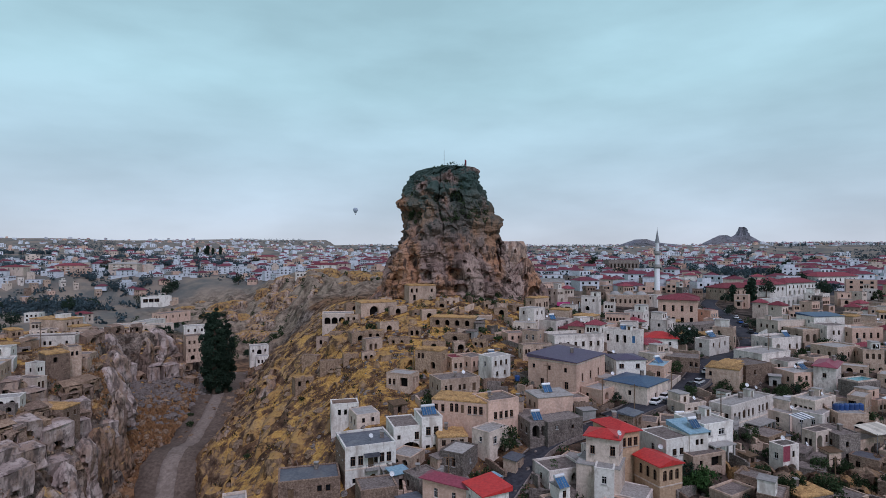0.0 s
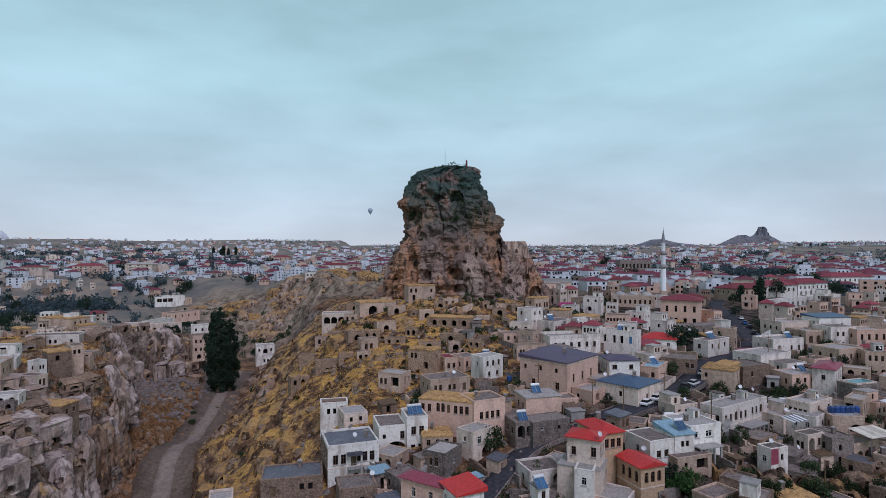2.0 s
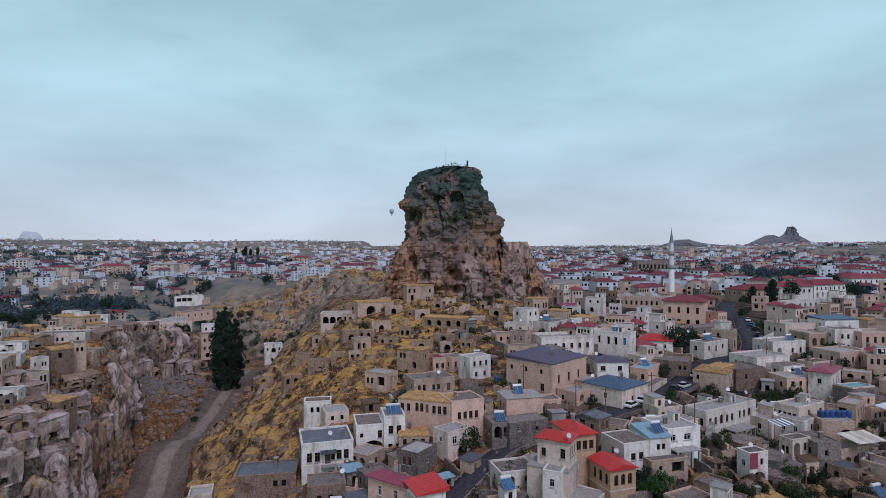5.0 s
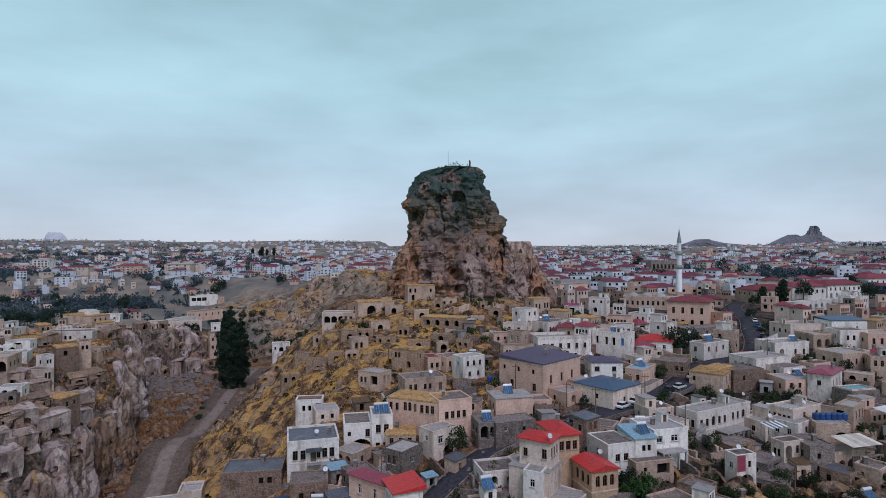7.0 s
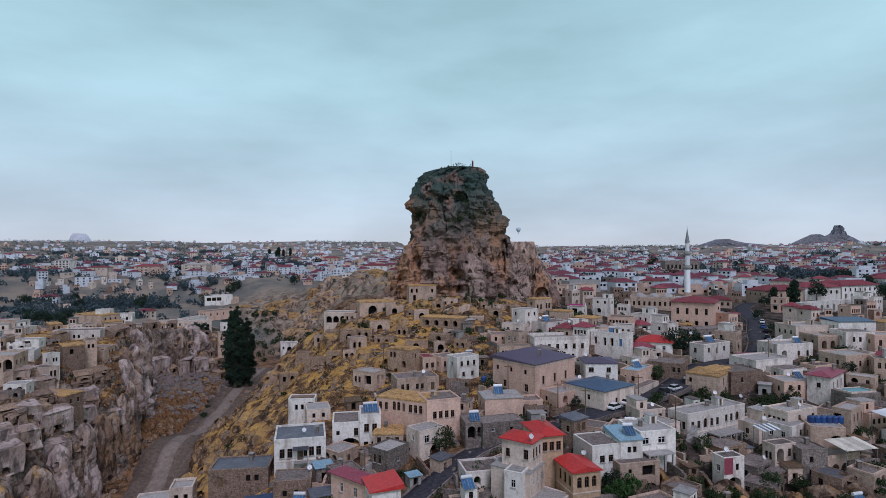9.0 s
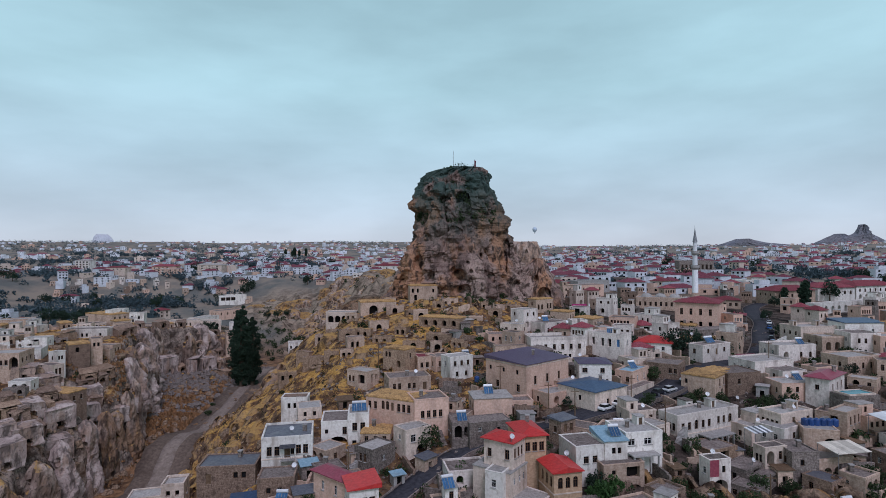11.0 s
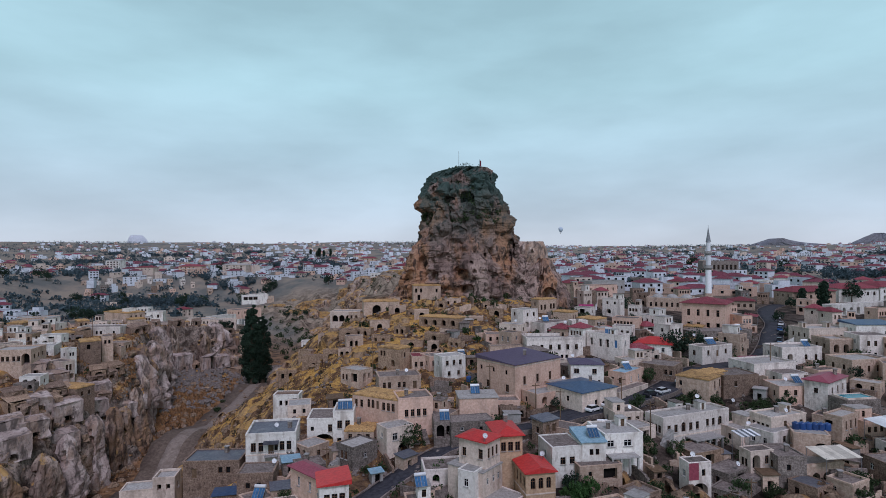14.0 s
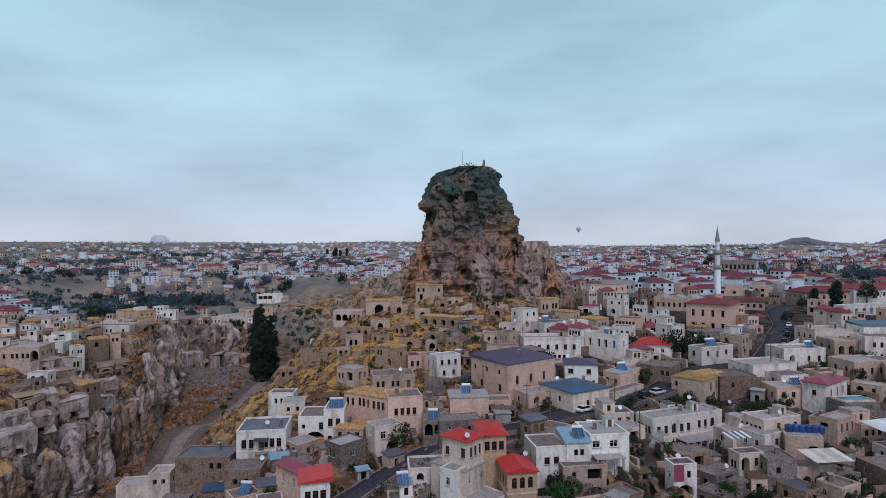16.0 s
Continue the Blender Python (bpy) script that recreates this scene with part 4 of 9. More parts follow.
def room(root, x, y, z, w, d, h, wall, cover, front=(), right=(), lip=0.12):
    """A smaller room built onto a house: on its roof, or as a lower wing before it. Openings as for house()."""
    bm = bmesh.new()
    pieces = []
    for a, b, length, rows, ang in (((-w / 2, -d / 2), (w / 2, -d / 2), w, front, 0), ((w / 2, -d / 2), (w / 2, d / 2), d, right, 90),
                                    ((w / 2, d / 2), (-w / 2, d / 2), w, (), 180), ((-w / 2, d / 2), (-w / 2, -d / 2), d, (), 270)):
        ops = [(f * length - ww / 2, f * length + ww / 2, max(h - t - hh, 0.1), h - t, k) for f, t, ww, hh, k in rows if ww < length * 0.9]
        facade(bm, a, b, 0, h, ops)
        dx, dy = (b[0] - a[0]) / length, (b[1] - a[1]) / length
        for u0, u1, v0, v1, kind in ops:
            deep, um = DEEP[kind] - 0.03, (u0 + u1) / 2
            pieces.append((kind, Matrix.Translation((a[0] + dx * um - dy * deep, a[1] + dy * um + dx * deep, v0)) @ Matrix.Rotation(radians(ang), 4, "Z") @ Matrix.Diagonal((u1 - u0, 1, v1 - v0, 1))))
    o = part("room", bm, wall, root, at=Matrix.Translation((x, y, z)))
    for kind, m in pieces:
        again(FILL[kind][1], FILL[kind][0], o, m)
    bm = bmesh.new()
    box(bm, -w / 2 - lip, w / 2 + lip, -d / 2 - lip, d / 2 + lip, h, h + 0.18)
    part("room_roof", bm, cover, o)
    return o


# ---- houses of the old town, near to far ----
balcony_house = house("whitewashed two-storey house with a balcony and dark flat roof", -15.2, 110.3, 8.0, 9.7, 9.5, 21, wall=WHITE, cover=ROOFDARK, band=4.0, front=[(0.15, 1.5, 0.95, 1.8, "b"), (0.30, 1.5, 0.95, 1.8, "b"), (0.72, 1.4, 0.95, 1.8, "b"), (0.86, 1.4, 0.95, 1.8, "b"), (0.5, 1.5, 1.1, 2.4, "d"), (0.38, 1.7, 0.8, 1.5, "b"), (0.6, 1.7, 0.7, 1.5, "b"), (0.18, 5.6, 0.8, 0.9, "s"), (0.32, 5.6, 0.8, 0.9, "s"), (0.54, 5.2, 1.4, 2.2, "a")], left=win(3, 1.3, 1.3, 0.8, 0.1, 0.9, "w"), right=win(3, 1.3, 1.3, 0.8, 0.1, 0.9, "w"))
house("low stone house with a patched dark roof", -24.9, 105.0, 3.4, 10.9, 7.0, 15, wall=RUBBLE, cover=ROOFDARK, parapet=0.2, front=[(0.66, 1.1, 0.9, 1.2, "s"), (0.8, 1.1, 0.9, 1.2, "s"), (0.2, 1.3, 1.0, 1.9, "d")], right=win(2, 1.3, 1.3, 0.8, 0.1, 0.9, "b"))
house("small square stone house with an earth roof", -11.5, 97.6, 4.6, 6.4, 5.5, 18, wall=RUBBLE, cover=ROOFEARTH, parapet=0.15, front=[(0.3, 1.6, 0.8, 1.0, "s"), (0.6, 1.6, 0.8, 1.0, "s")], left=win(1, 1.3, 1.3, 0.8, 0.1, 0.9, "b"), right=win(1, 1.3, 1.3, 0.8, 0.1, 0.9, "b"))
house("stone house under a faded maroon sheet roof", 1.0, 93.5, 6.8, 8.5, 3.0, -31, wall=PINK, roof="hip", cover=MAROON, rise=0.9, eave=0.5, right=win(3, 1.2, 1.8, 0.8, 0.1, 0.95, "w") + win(3, 4.4, 1.6, 0.9, 0.1, 0.9, "d"), front=win(2, 1.2, 1.6, 0.8))
house("white house under a bright red sheet roof", 6.9, 88.9, 7.6, 5.5, 4.6, -63, wall=WHITE, roof="shed", cover=REDROOF, rise=0.8, eave=0.45, right=win(3, 1.4, 1.5, 0.9, 0.12, 0.9, "b"), front=win(3, 1.3, 1.6, 0.8))
house("whitewashed house with a great arch and a dusty roof", -8.5, 119.5, 8.6, 5.7, 8.0, 17, wall=WHITE, cover=ROOFEARTH, parapet=0.15, front=[(0.2, 1.6, 0.7, 0.9, "s"), (0.86, 1.2, 0.9, 1.6, "b"), (0.62, 3.2, 4.0, 3.2, "a")], left=win(2, 1.3, 1.3, 0.8, 0.1, 0.9, "w"), right=win(2, 1.3, 1.3, 0.8, 0.1, 0.9, "w"))
house("whitewashed tower house with tall windows", -3.2, 119.4, 10.2, 4.4, 7.0, 16, wall=WHITE, cover=ROOFPALE, parapet=0.35, front=[(0.32, 1.7, 1.0, 1.7, "b"), (0.7, 1.7, 1.0, 1.7, "b"), (0.3, 5.4, 0.9, 0.9, "s"), (0.65, 5.4, 0.9, 0.9, "s")], left=win(2, 1.3, 1.3, 0.8, 0.1, 0.9, "w"))
house("stone house with a pale flat roof and outer stair", 3.1, 109.9, 6.3, 6.4, 5.0, 61, wall=GREY, cover=ROOFPALE, parapet=0.2, front=win(1, 1.5, 1.0, 0.8), left=[(0.35, 0.9, 0.7, 1.6, "b"), (0.6, 0.9, 0.7, 1.6, "b")])
house("pale house with a white screed roof over the lane", 9.6, 114.7, 8.8, 6.1, 4.6, 46, wall=CREAM, cover=ROOFPALE, parapet=0.15, front=[(0.3, 1.0, 1.2, 1.5, "w"), (0.62, 3.2, 2.6, 2.2, "a")], left=win(1, 1.2, 1.0, 0.8))
house("long pink stone mansion with arched twin windows and grass roof", 4.5, 123.5, 12.8, 12.3, 7.0, -17, wall=PINK, roof="turf", cover=ROOFGRASS, front=[(0.08, 1.1, 0.75, 1.6, "b"), (0.2, 1.1, 0.75, 1.6, "b"), (0.36, 0.7, 0.8, 1.9, "A"), (0.45, 0.7, 0.8, 1.9, "A"), (0.55, 0.9, 0.7, 1.8, "d"), (0.68, 1.0, 0.8, 1.7, "b"), (0.78, 1.0, 0.8, 1.7, "b"), (0.88, 1.0, 0.8, 1.7, "b")], right=win(2, 1.3, 1.3, 0.8, 0.1, 0.9, "b"))
house("pink stone wing with a row of brown windows", 11.3, 122.5, 13.0, 7.5, 7.0, 26, wall=PINK, cover=ROOFEARTH, parapet=0.3, front=win(4, 2.2, 1.5, 0.8, 0.15, 0.85, "b"), left=win(2, 1.3, 1.3, 0.8, 0.1, 0.9, "b"))
house("beige stone house with paired windows on the hillside", 2.8, 140.0, 13.5, 10.5, 7.0, 25, wall=BEIGE, cover=ROOFEARTH, parapet=0.25, front=[(0.13, 1.2, 0.7, 1.5, "b"), (0.25, 1.2, 0.7, 1.5, "b"), (0.48, 1.3, 0.7, 1.3, "b"), (0.6, 1.3, 0.7, 1.3, "b"), (0.85, 1.2, 0.9, 1.9, "d")], left=win(2, 1.3, 1.3, 0.8, 0.1, 0.9, "b"))
house("tall ruined stone house with an open loggia", -10.3, 145.4, 13.3, 6.9, 5.0, -24, wall=BEIGE, cover=ROOFPALE, parapet=0.2, front=[(0.14, 1.3, 0.8, 1.5, "b"), (0.32, 1.3, 0.8, 1.5, "b"), (0.72, 0.8, 2.2, 2.3, "o"), (0.3, 5.3, 0.9, 1.2, "s")], right=[(0.4, 0.8, 1.0, 2.4, "o"), (0.75, 1.0, 0.9, 1.6, "o")])
house("weathered stone house with three upper windows", 3.7, 158.6, 15.0, 5.4, 6.0, 23, wall=BEIGE, cover=TILERED, parapet=0.2, front=win(3, 1.4, 1.4, 0.8, 0.08, 0.95, "b"), left=win(2, 1.3, 1.3, 0.8, 0.1, 0.9, "b"))
house("stone house with a projecting window bay", 7.9, 158.4, 15.2, 5.8, 6.0, 40, wall=PINK, cover=ROOFEARTH, parapet=0.2, front=win(3, 1.0, 1.5, 0.75, 0.08, 0.92, "b") + win(1, 4.2, 1.0, 0.8), left=win(2, 1.3, 1.3, 0.8, 0.1, 0.9, "b"))
house("small whitewashed house on the hill lane", 13.8, 151.5, 16.6, 7.0, 5.0, 39, wall=WHITE, cover=ROOFPALE, parapet=0.2, front=win(3, 1.0, 1.3, 0.8, 0.08, 0.92, "b") + win(2, 3.8, 1.2, 0.8, 0.1, 0.9, "b"), left=win(1, 1.3, 1.3, 0.8, 0.1, 0.9, "w"))
pink_mansion = house("great pink stone mansion with a violet sheet roof", 32.5, 148.1, 17.2, 16.3, 13.6, 50, wall=PINK, roof="shed", cover=SLATE, rise=0.9, eave=0.3, band=0.5, left=[(0.12, 1.6, 0.8, 1.1, "s"), (0.45, 1.6, 0.8, 1.1, "s"), (0.78, 1.6, 0.8, 1.1, "s"), (0.3, 5.0, 1.0, 1.7, "b"), (0.8, 5.0, 1.1, 1.8, "b")], front=[(0.2, 3.0, 0.9, 2.0, "b"), (0.48, 3.0, 0.9, 2.0, "b"), (0.76, 3.0, 0.9, 2.0, "b")])
house("white and tan house with a low blue sheet roof", 47.9, 140.0, 12.6, 11.4, 11.0, 45, wall=CREAM, roof="hip", cover=BLUEROOF, rise=1.1, eave=0.3, left=[(0.2, 1.5, 0.8, 1.1, "s"), (0.6, 1.4, 0.8, 1.2, "s")], front=[(0.4, 2.0, 0.9, 1.2, "s")])
house("rubble house with a brick front and sheet roof", 24.4, 129.8, 11.8, 8.7, 6.0, 18, wall=PINK, roof="shed", cover=ROOFPALE, rise=0.4, eave=0.2, left=win(2, 1.3, 1.3, 0.8, 0.1, 0.9, "b"))
house("ruined stone house with a dark arch", 18.7, 118.7, 9.5, 3.7, 6.0, 17, wall=GREY, cover=ROOFEARTH, parapet=0.1, front=[(0.35, 0.6, 1.6, 2.8, "a"), (0.78, 0.8, 0.8, 2.2, "a")], left=win(2, 1.3, 1.3, 0.8, 0.1, 0.9, "b"))
house("long rubble retaining house front with small openings", 24.4, 119.4, 9.6, 9.0, 5.0, 25, wall=GREY, cover=ROOFEARTH, parapet=0.05, front=[(0.25, 1.0, 0.7, 0.7, "w"), (0.7, 1.2, 0.7, 0.8, "s")], left=win(1, 1.3, 1.3, 0.8, 0.1, 0.9, "b"))
tower_house = house("tall pale tower house under a bright red roof", 29.1, 101.8, 11.7, 5.6, 4.7, -26, wall=CREAM, roof="hip", cover=REDROOF, rise=1.1, eave=0.5, band=4.6, front=[(0.2, 1.6, 0.8, 1.5, "b"), (0.82, 1.3, 0.9, 1.7, "b")], right=win(3, 1.2, 1.7, 0.7, 0.1, 0.9, "b"))
house("tan house wing with three windows under a red roof", 32.9, 107.7, 11.4, 4.5, 8.0, 21, wall=TAN, roof="hip", cover=REDROOF, rise=1.2, eave=0.45, front=win(3, 1.1, 1.6, 0.9, 0.08, 0.95, "b"), left=win(2, 1.3, 1.3, 0.8, 0.1, 0.9, "b"))
house("whitewashed lower wing beside the lane", 29.2, 100.9, 7.4, 9.3, 3.2, 69, wall=WHITE, cover=CONCRETE, parapet=0.1, right=win(2, 1.3, 1.2, 0.7, 0.35, 0.85, "w"), front=win(3, 1.5, 1.4, 0.6), left=win(1, 1.3, 1.3, 0.8, 0.1, 0.9, "w"))
house("tan tower house with arched windows under a red roof", 38.7, 101.7, 7.2, 6.2, 5.2, -67, wall=TAN, roof="gable", cover=REDROOF, rise=1.0, eave=0.35, band=3.6, front=win(3, 0.8, 1.9, 0.85, 0.12, 0.95, "A"), left=win(3, 0.8, 1.9, 0.85, 0.1, 0.9, "A"), right=win(3, 0.8, 1.9, 0.85, 0.1, 0.9, "A"))
house("white house with twin windows and a dusty roof", 43.0, 109.8, 9.2, 5.9, 7.0, 23, wall=WHITE, cover=ROOFEARTH, parapet=0.15, front=[(0.35, 1.8, 1.0, 1.3, "b"), (0.65, 1.8, 1.0, 1.3, "b")], left=win(1, 1.5))
house("white house under a pale blue sheet roof", 48.1, 111.0, 9.8, 4.4, 6.0, 18, wall=WHITE, roof="shed", cover=PALEBLUE, rise=1.0, eave=0.3, front=[(0.4, 1.2, 0.7, 1.1, "s"), (0.65, 1.2, 0.7, 1.1, "s")], left=win(2, 1.3, 1.3, 0.8, 0.1, 0.9, "w"))
vine_house = house("white flat-roofed house above a vine terrace", 53.2, 115.6, 10.4, 7.5, 8.0, 21, wall=WHITE, cover=CONCRETE, parapet=0.25, front=[(0.15, 1.0, 1.4, 1.2, "w"), (0.6, 1.0, 1.6, 1.2, "w")], left=win(2, 1.3, 1.3, 0.8, 0.1, 0.9, "w"))
house("small rust-brown hut with a sheet roof", 40.0, 120.6, 10.0, 4.3, 3.3, 45, wall=RUBBLE, roof="shed", cover=ROOFDARK, rise=0.5, eave=0.3, front=win(2, 0.8, 1.6, 1.0, 0.1, 0.9, "d"), left=win(1, 1.3, 1.3, 0.8, 0.1, 0.9, "b"))
white_mansion = house("long off-white stone mansion with a broad pale roof", 69.6, 131.7, 10.0, 18.2, 5.1, 34, wall=OFFWHITE, cover=ROOFPALE, parapet=0.35, band=4.0, front=win(2, 1.5, 1.6, 0.9, 0.04, 0.24, "b") + [(0.3, 1.2, 1.1, 2.0, "A")] + win(2, 1.5, 1.6, 0.9, 0.36, 0.56, "b") + win(2, 1.3, 1.5, 0.8, 0.62, 0.8, "b") + [(0.86, 1.1, 1.1, 1.9, "A")] + win(3, 5.0, 1.6, 0.9, 0.6, 0.95, "b"), left=win(4, 1.5, 1.6, 0.8, 0.08, 0.9, "b"))
cream_house = house("cream house with a terrace roof and tall windows", 88.0, 134.2, 9.9, 9.9, 5.2, 32, wall=CREAM, cover=ROOFPALE, parapet=0.3, front=[(0.4, 0.8, 0.9, 2.2, "d"), (0.85, 1.0, 0.9, 1.5, "b")], left=win(4, 1.4, 1.3, 0.7, 0.1, 0.92, "b"))
house("off-white gabled house on the lower terrace", 85.9, 130.8, 8.0, 9.2, 6.0, 40, wall=OFFWHITE, cover=CONCRETE, parapet=0.15, front=[(0.4, 1.0, 1.0, 1.3, "b"), (0.8, 1.0, 1.0, 1.3, "b")], left=win(2, 1.3, 1.3, 0.8, 0.1, 0.9, "w"))
house("grey-white stone house with tall blind arches", 79.6, 120.4, 6.6, 5.1, 3.0, 24, wall=CREAM, cover=ROOFEARTH, parapet=0.1, front=[(0.25, 0.7, 1.7, 3.0, "a"), (0.7, 0.9, 0.8, 1.6, "b"), (0.3, 4.4, 1.5, 1.8, "a"), (0.75, 4.2, 1.1, 2.0, "B")], left=[(0.3, 1.6, 0.7, 1.5, "s"), (0.6, 1.6, 0.7, 1.5, "s")])
gable_house = house("small house with a maroon gable and white front", 66.5, 110.2, 7.2, 4.3, 3.0, 21, wall=OFFWHITE, cover=ROOFEARTH, parapet=0.1, front=[(0.25, 1.2, 0.7, 1.2, "s"), (0.66, 1.2, 0.7, 1.2, "s"), (0.5, 3.6, 3.0, 2.0, "a")], left=win(1, 1.6, 1.2, 0.9))
house("tan house with a deep dark terrace above an arch", 48.7, 110.0, 6.4, 8.0, 8.0, 21, wall=BEIGE, cover=ROOFEARTH, parapet=0.1, front=[(0.25, 1.0, 0.7, 0.8, "s"), (0.72, 0.6, 2.6, 2.0, "o"), (0.75, 3.8, 2.8, 1.4, "a")], left=win(2, 1.3, 1.3, 0.8, 0.1, 0.9, "b"))
house("rough stone house with a shaded terrace", 84.2, 121.3, 6.2, 5.3, 7.0, 12, wall=GREY, cover=ROOFEARTH, parapet=0.2, front=[(0.38, 1.4, 0.8, 1.1, "s"), (0.38, 3.8, 0.8, 1.0, "s")], left=win(2, 1.3, 1.3, 0.8, 0.1, 0.9, "b"))
house("stone terrace house with low arches", 90.2, 123.1, 4.2, 8.1, 6.0, 23, wall=BEIGE, cover=ROOFPALE, parapet=0.5, front=win(2, 1.2, 1.8, 1.8, 0.1, 0.7, "a"), left=win(2, 1.3, 1.3, 0.8, 0.1, 0.9, "b"))
house("square tan house with a bright flat roof", 101.4, 137.5, 9.6, 7.5, 3.6, 43, wall=BEIGE, cover=ROOFPALE, parapet=0.3, left=win(1, 1.0, 0.9, 1.6, 0.05, 0.5, "o"), front=win(3, 0.9, 1.8, 0.7, 0.1, 0.9, "b"))
house("off-white house under a dark red hipped roof", 105.5, 155.0, 13.5, 11.6, 5.0, 49, wall=OFFWHITE, roof="hip", cover=MAROON, rise=1.1, eave=0.5, left=[(0.5, 1.6, 0.9, 1.2, "b")], front=win(3, 1.4, 1.5, 0.8, 0.1, 0.95, "b") + win(2, 4.2, 1.5, 0.8))
house("pink plastered walled yard building", 98.5, 156.1, 11.6, 10.2, 7.0, 12, wall=PINK, cover=ROOFPALE, parapet=0.15, front=win(4, 0.8, 1.3, 0.8, 0.05, 0.95, "b"), right=win(2, 0.8, 1.3, 0.7), left=win(2, 1.3, 1.3, 0.8, 0.1, 0.9, "b"))
house("beige stone house with a dry grass terrace and arch", 77.4, 155.0, 13.2, 9.7, 8.2, 55, wall=BEIGE, roof="turf", cover=ROOFGRASS, left=[(0.15, 1.2, 0.7, 1.2, "s")], front=[(0.35, 0.8, 0.8, 1.9, "b"), (0.65, 0.8, 0.8, 1.9, "b"), (0.5, 3.4, 1.8, 2.8, "a")])
house("plain brown stone house beside the street", 85.5, 159.3, 13.2, 9.8, 8.0, 22, wall=RUBBLE, cover=ROOFEARTH, parapet=0.15, front=[(0.35, 1.4, 0.8, 1.3, "b")], left=win(2, 1.3, 1.3, 0.8, 0.1, 0.9, "b"))
house("white two-storey house with a dark hipped sheet roof", 49.2, 152.7, 15.8, 8.1, 8.0, 5, wall=WHITE, roof="hip", cover=SLATE, rise=1.0, eave=0.3, front=[(0.18, 1.0, 1.3, 1.2, "b"), (0.72, 1.0, 1.1, 1.2, "b"), (0.2, 3.8, 0.6, 0.8, "s"), (0.5, 3.8, 0.6, 1.2, "s"), (0.68, 3.8, 0.6, 1.2, "s"), (0.86, 3.8, 0.6, 1.2, "s")], left=win(2, 1.3, 1.3, 0.8, 0.1, 0.9, "w"))
house("pinkish plastered house with a blue roof patch", 59.7, 156.2, 13.4, 10.1, 4.8, 57, wall=PINK, cover=PALEBLUE, parapet=0.3, left=[(0.25, 1.2, 0.9, 1.3, "b"), (0.7, 1.2, 0.9, 1.3, "b")], front=win(2, 1.0, 1.4, 0.8))
house("white row house along the climbing street", 59.5, 149.1, 10.5, 13.6, 3.0, 54, wall=CREAM, cover=ROOFEARTH, parapet=0.15, front=[(0.25, 1.2, 0.7, 1.2, "s"), (0.5, 1.3, 1.0, 2.0, "B"), (0.78, 1.2, 0.7, 1.2, "s")], left=win(1, 1.3, 1.3, 0.8, 0.1, 0.9, "b"))
terrace_house = house("off-white terraced house with tall dark doorways", 56.8, 178.2, 19.4, 11.4, 5.0, -33, wall=OFFWHITE, cover=ROOFPALE, parapet=0.5, front=[(0.14, 1.2, 0.9, 2.2, "o"), (0.4, 1.2, 0.9, 2.4, "o"), (0.6, 1.2, 1.0, 2.4, "o"), (0.84, 1.2, 0.9, 2.2, "B")], right=win(1, 1.3, 1.3, 0.8, 0.1, 0.9, "w"))
house("long off-white terrace wall with low rooms behind", 40.1, 175.3, 18.2, 16.7, 9.0, 16, wall=OFFWHITE, cover=ROOFPALE, parapet=0.9, front=win(6, 1.2, 1.5, 0.9, 0.04, 0.96, "b") + win(3, 4.2, 1.0, 0.8, 0.5, 0.75, "s"), left=win(3, 1.3, 1.3, 0.8, 0.1, 0.9, "w"))
house("stone pavilion under a brown tiled roof", 34.9, 165.5, 16.2, 8.1, 5.0, 32, wall=GREY, roof="hip", cover=ROOFEARTH, rise=1.2, eave=0.6, front=win(2, 0.9, 1.4, 0.9, 0.1, 0.9, "o"), left=win(1, 1.3, 1.3, 0.8, 0.1, 0.9, "b"))
house("tan and off-white house with a recessed balcony", 39.1, 195.7, 20.6, 11.3, 7.2, 46, wall=OFFWHITE, cover=ROOFEARTH, parapet=0.2, front=[(0.14, 1.5, 0.8, 1.6, "b"), (0.28, 1.5, 0.8, 1.6, "b"), (0.5, 1.0, 1.6, 2.4, "o"), (0.74, 1.5, 0.8, 1.6, "b"), (0.9, 1.5, 0.8, 1.6, "b")], left=win(1, 3.0, 1.0, 0.8))
house("carved stone house against the castle rock", 36.6, 219.1, 26.4, 8.4, 4.7, 41, wall=BEIGE, roof="turf", cover=ROOFGRASS, front=[(0.15, 2.0, 0.9, 2.0, "A"), (0.35, 2.0, 0.9, 2.0, "A"), (0.68, 1.8, 0.9, 2.0, "b"), (0.85, 1.8, 0.9, 2.0, "b"), (0.2, 6.0, 1.6, 2.2, "a"), (0.5, 6.0, 1.6, 2.2, "a")], left=win(1, 1.3, 1.3, 0.8, 0.1, 0.9, "b"))
house("low stone house with an arched pair of windows", 44.5, 213.4, 22.4, 7.4, 5.2, -27, wall=BEIGE, roof="turf", cover=ROOFGRASS, right=win(2, 1.2, 1.8, 0.8, 0.1, 0.9, "b"))
house("stone house with a dry grass roof", 53.7, 211.5, 20.4, 7.7, 7.4, -37, wall=BEIGE, roof="turf", cover=ROOFGRASS, right=win(3, 1.2, 1.8, 0.7, 0.1, 0.9, "b"))
house("long low building with a row of dark windows", 66.1, 213.8, 20.4, 9.0, 7.0, -18, wall=PINK, cover=ROOFEARTH, parapet=0.2, front=win(6, 1.0, 1.2, 0.8, 0.05, 0.8, "b"), right=win(2, 1.3, 1.3, 0.8, 0.1, 0.9, "b"))
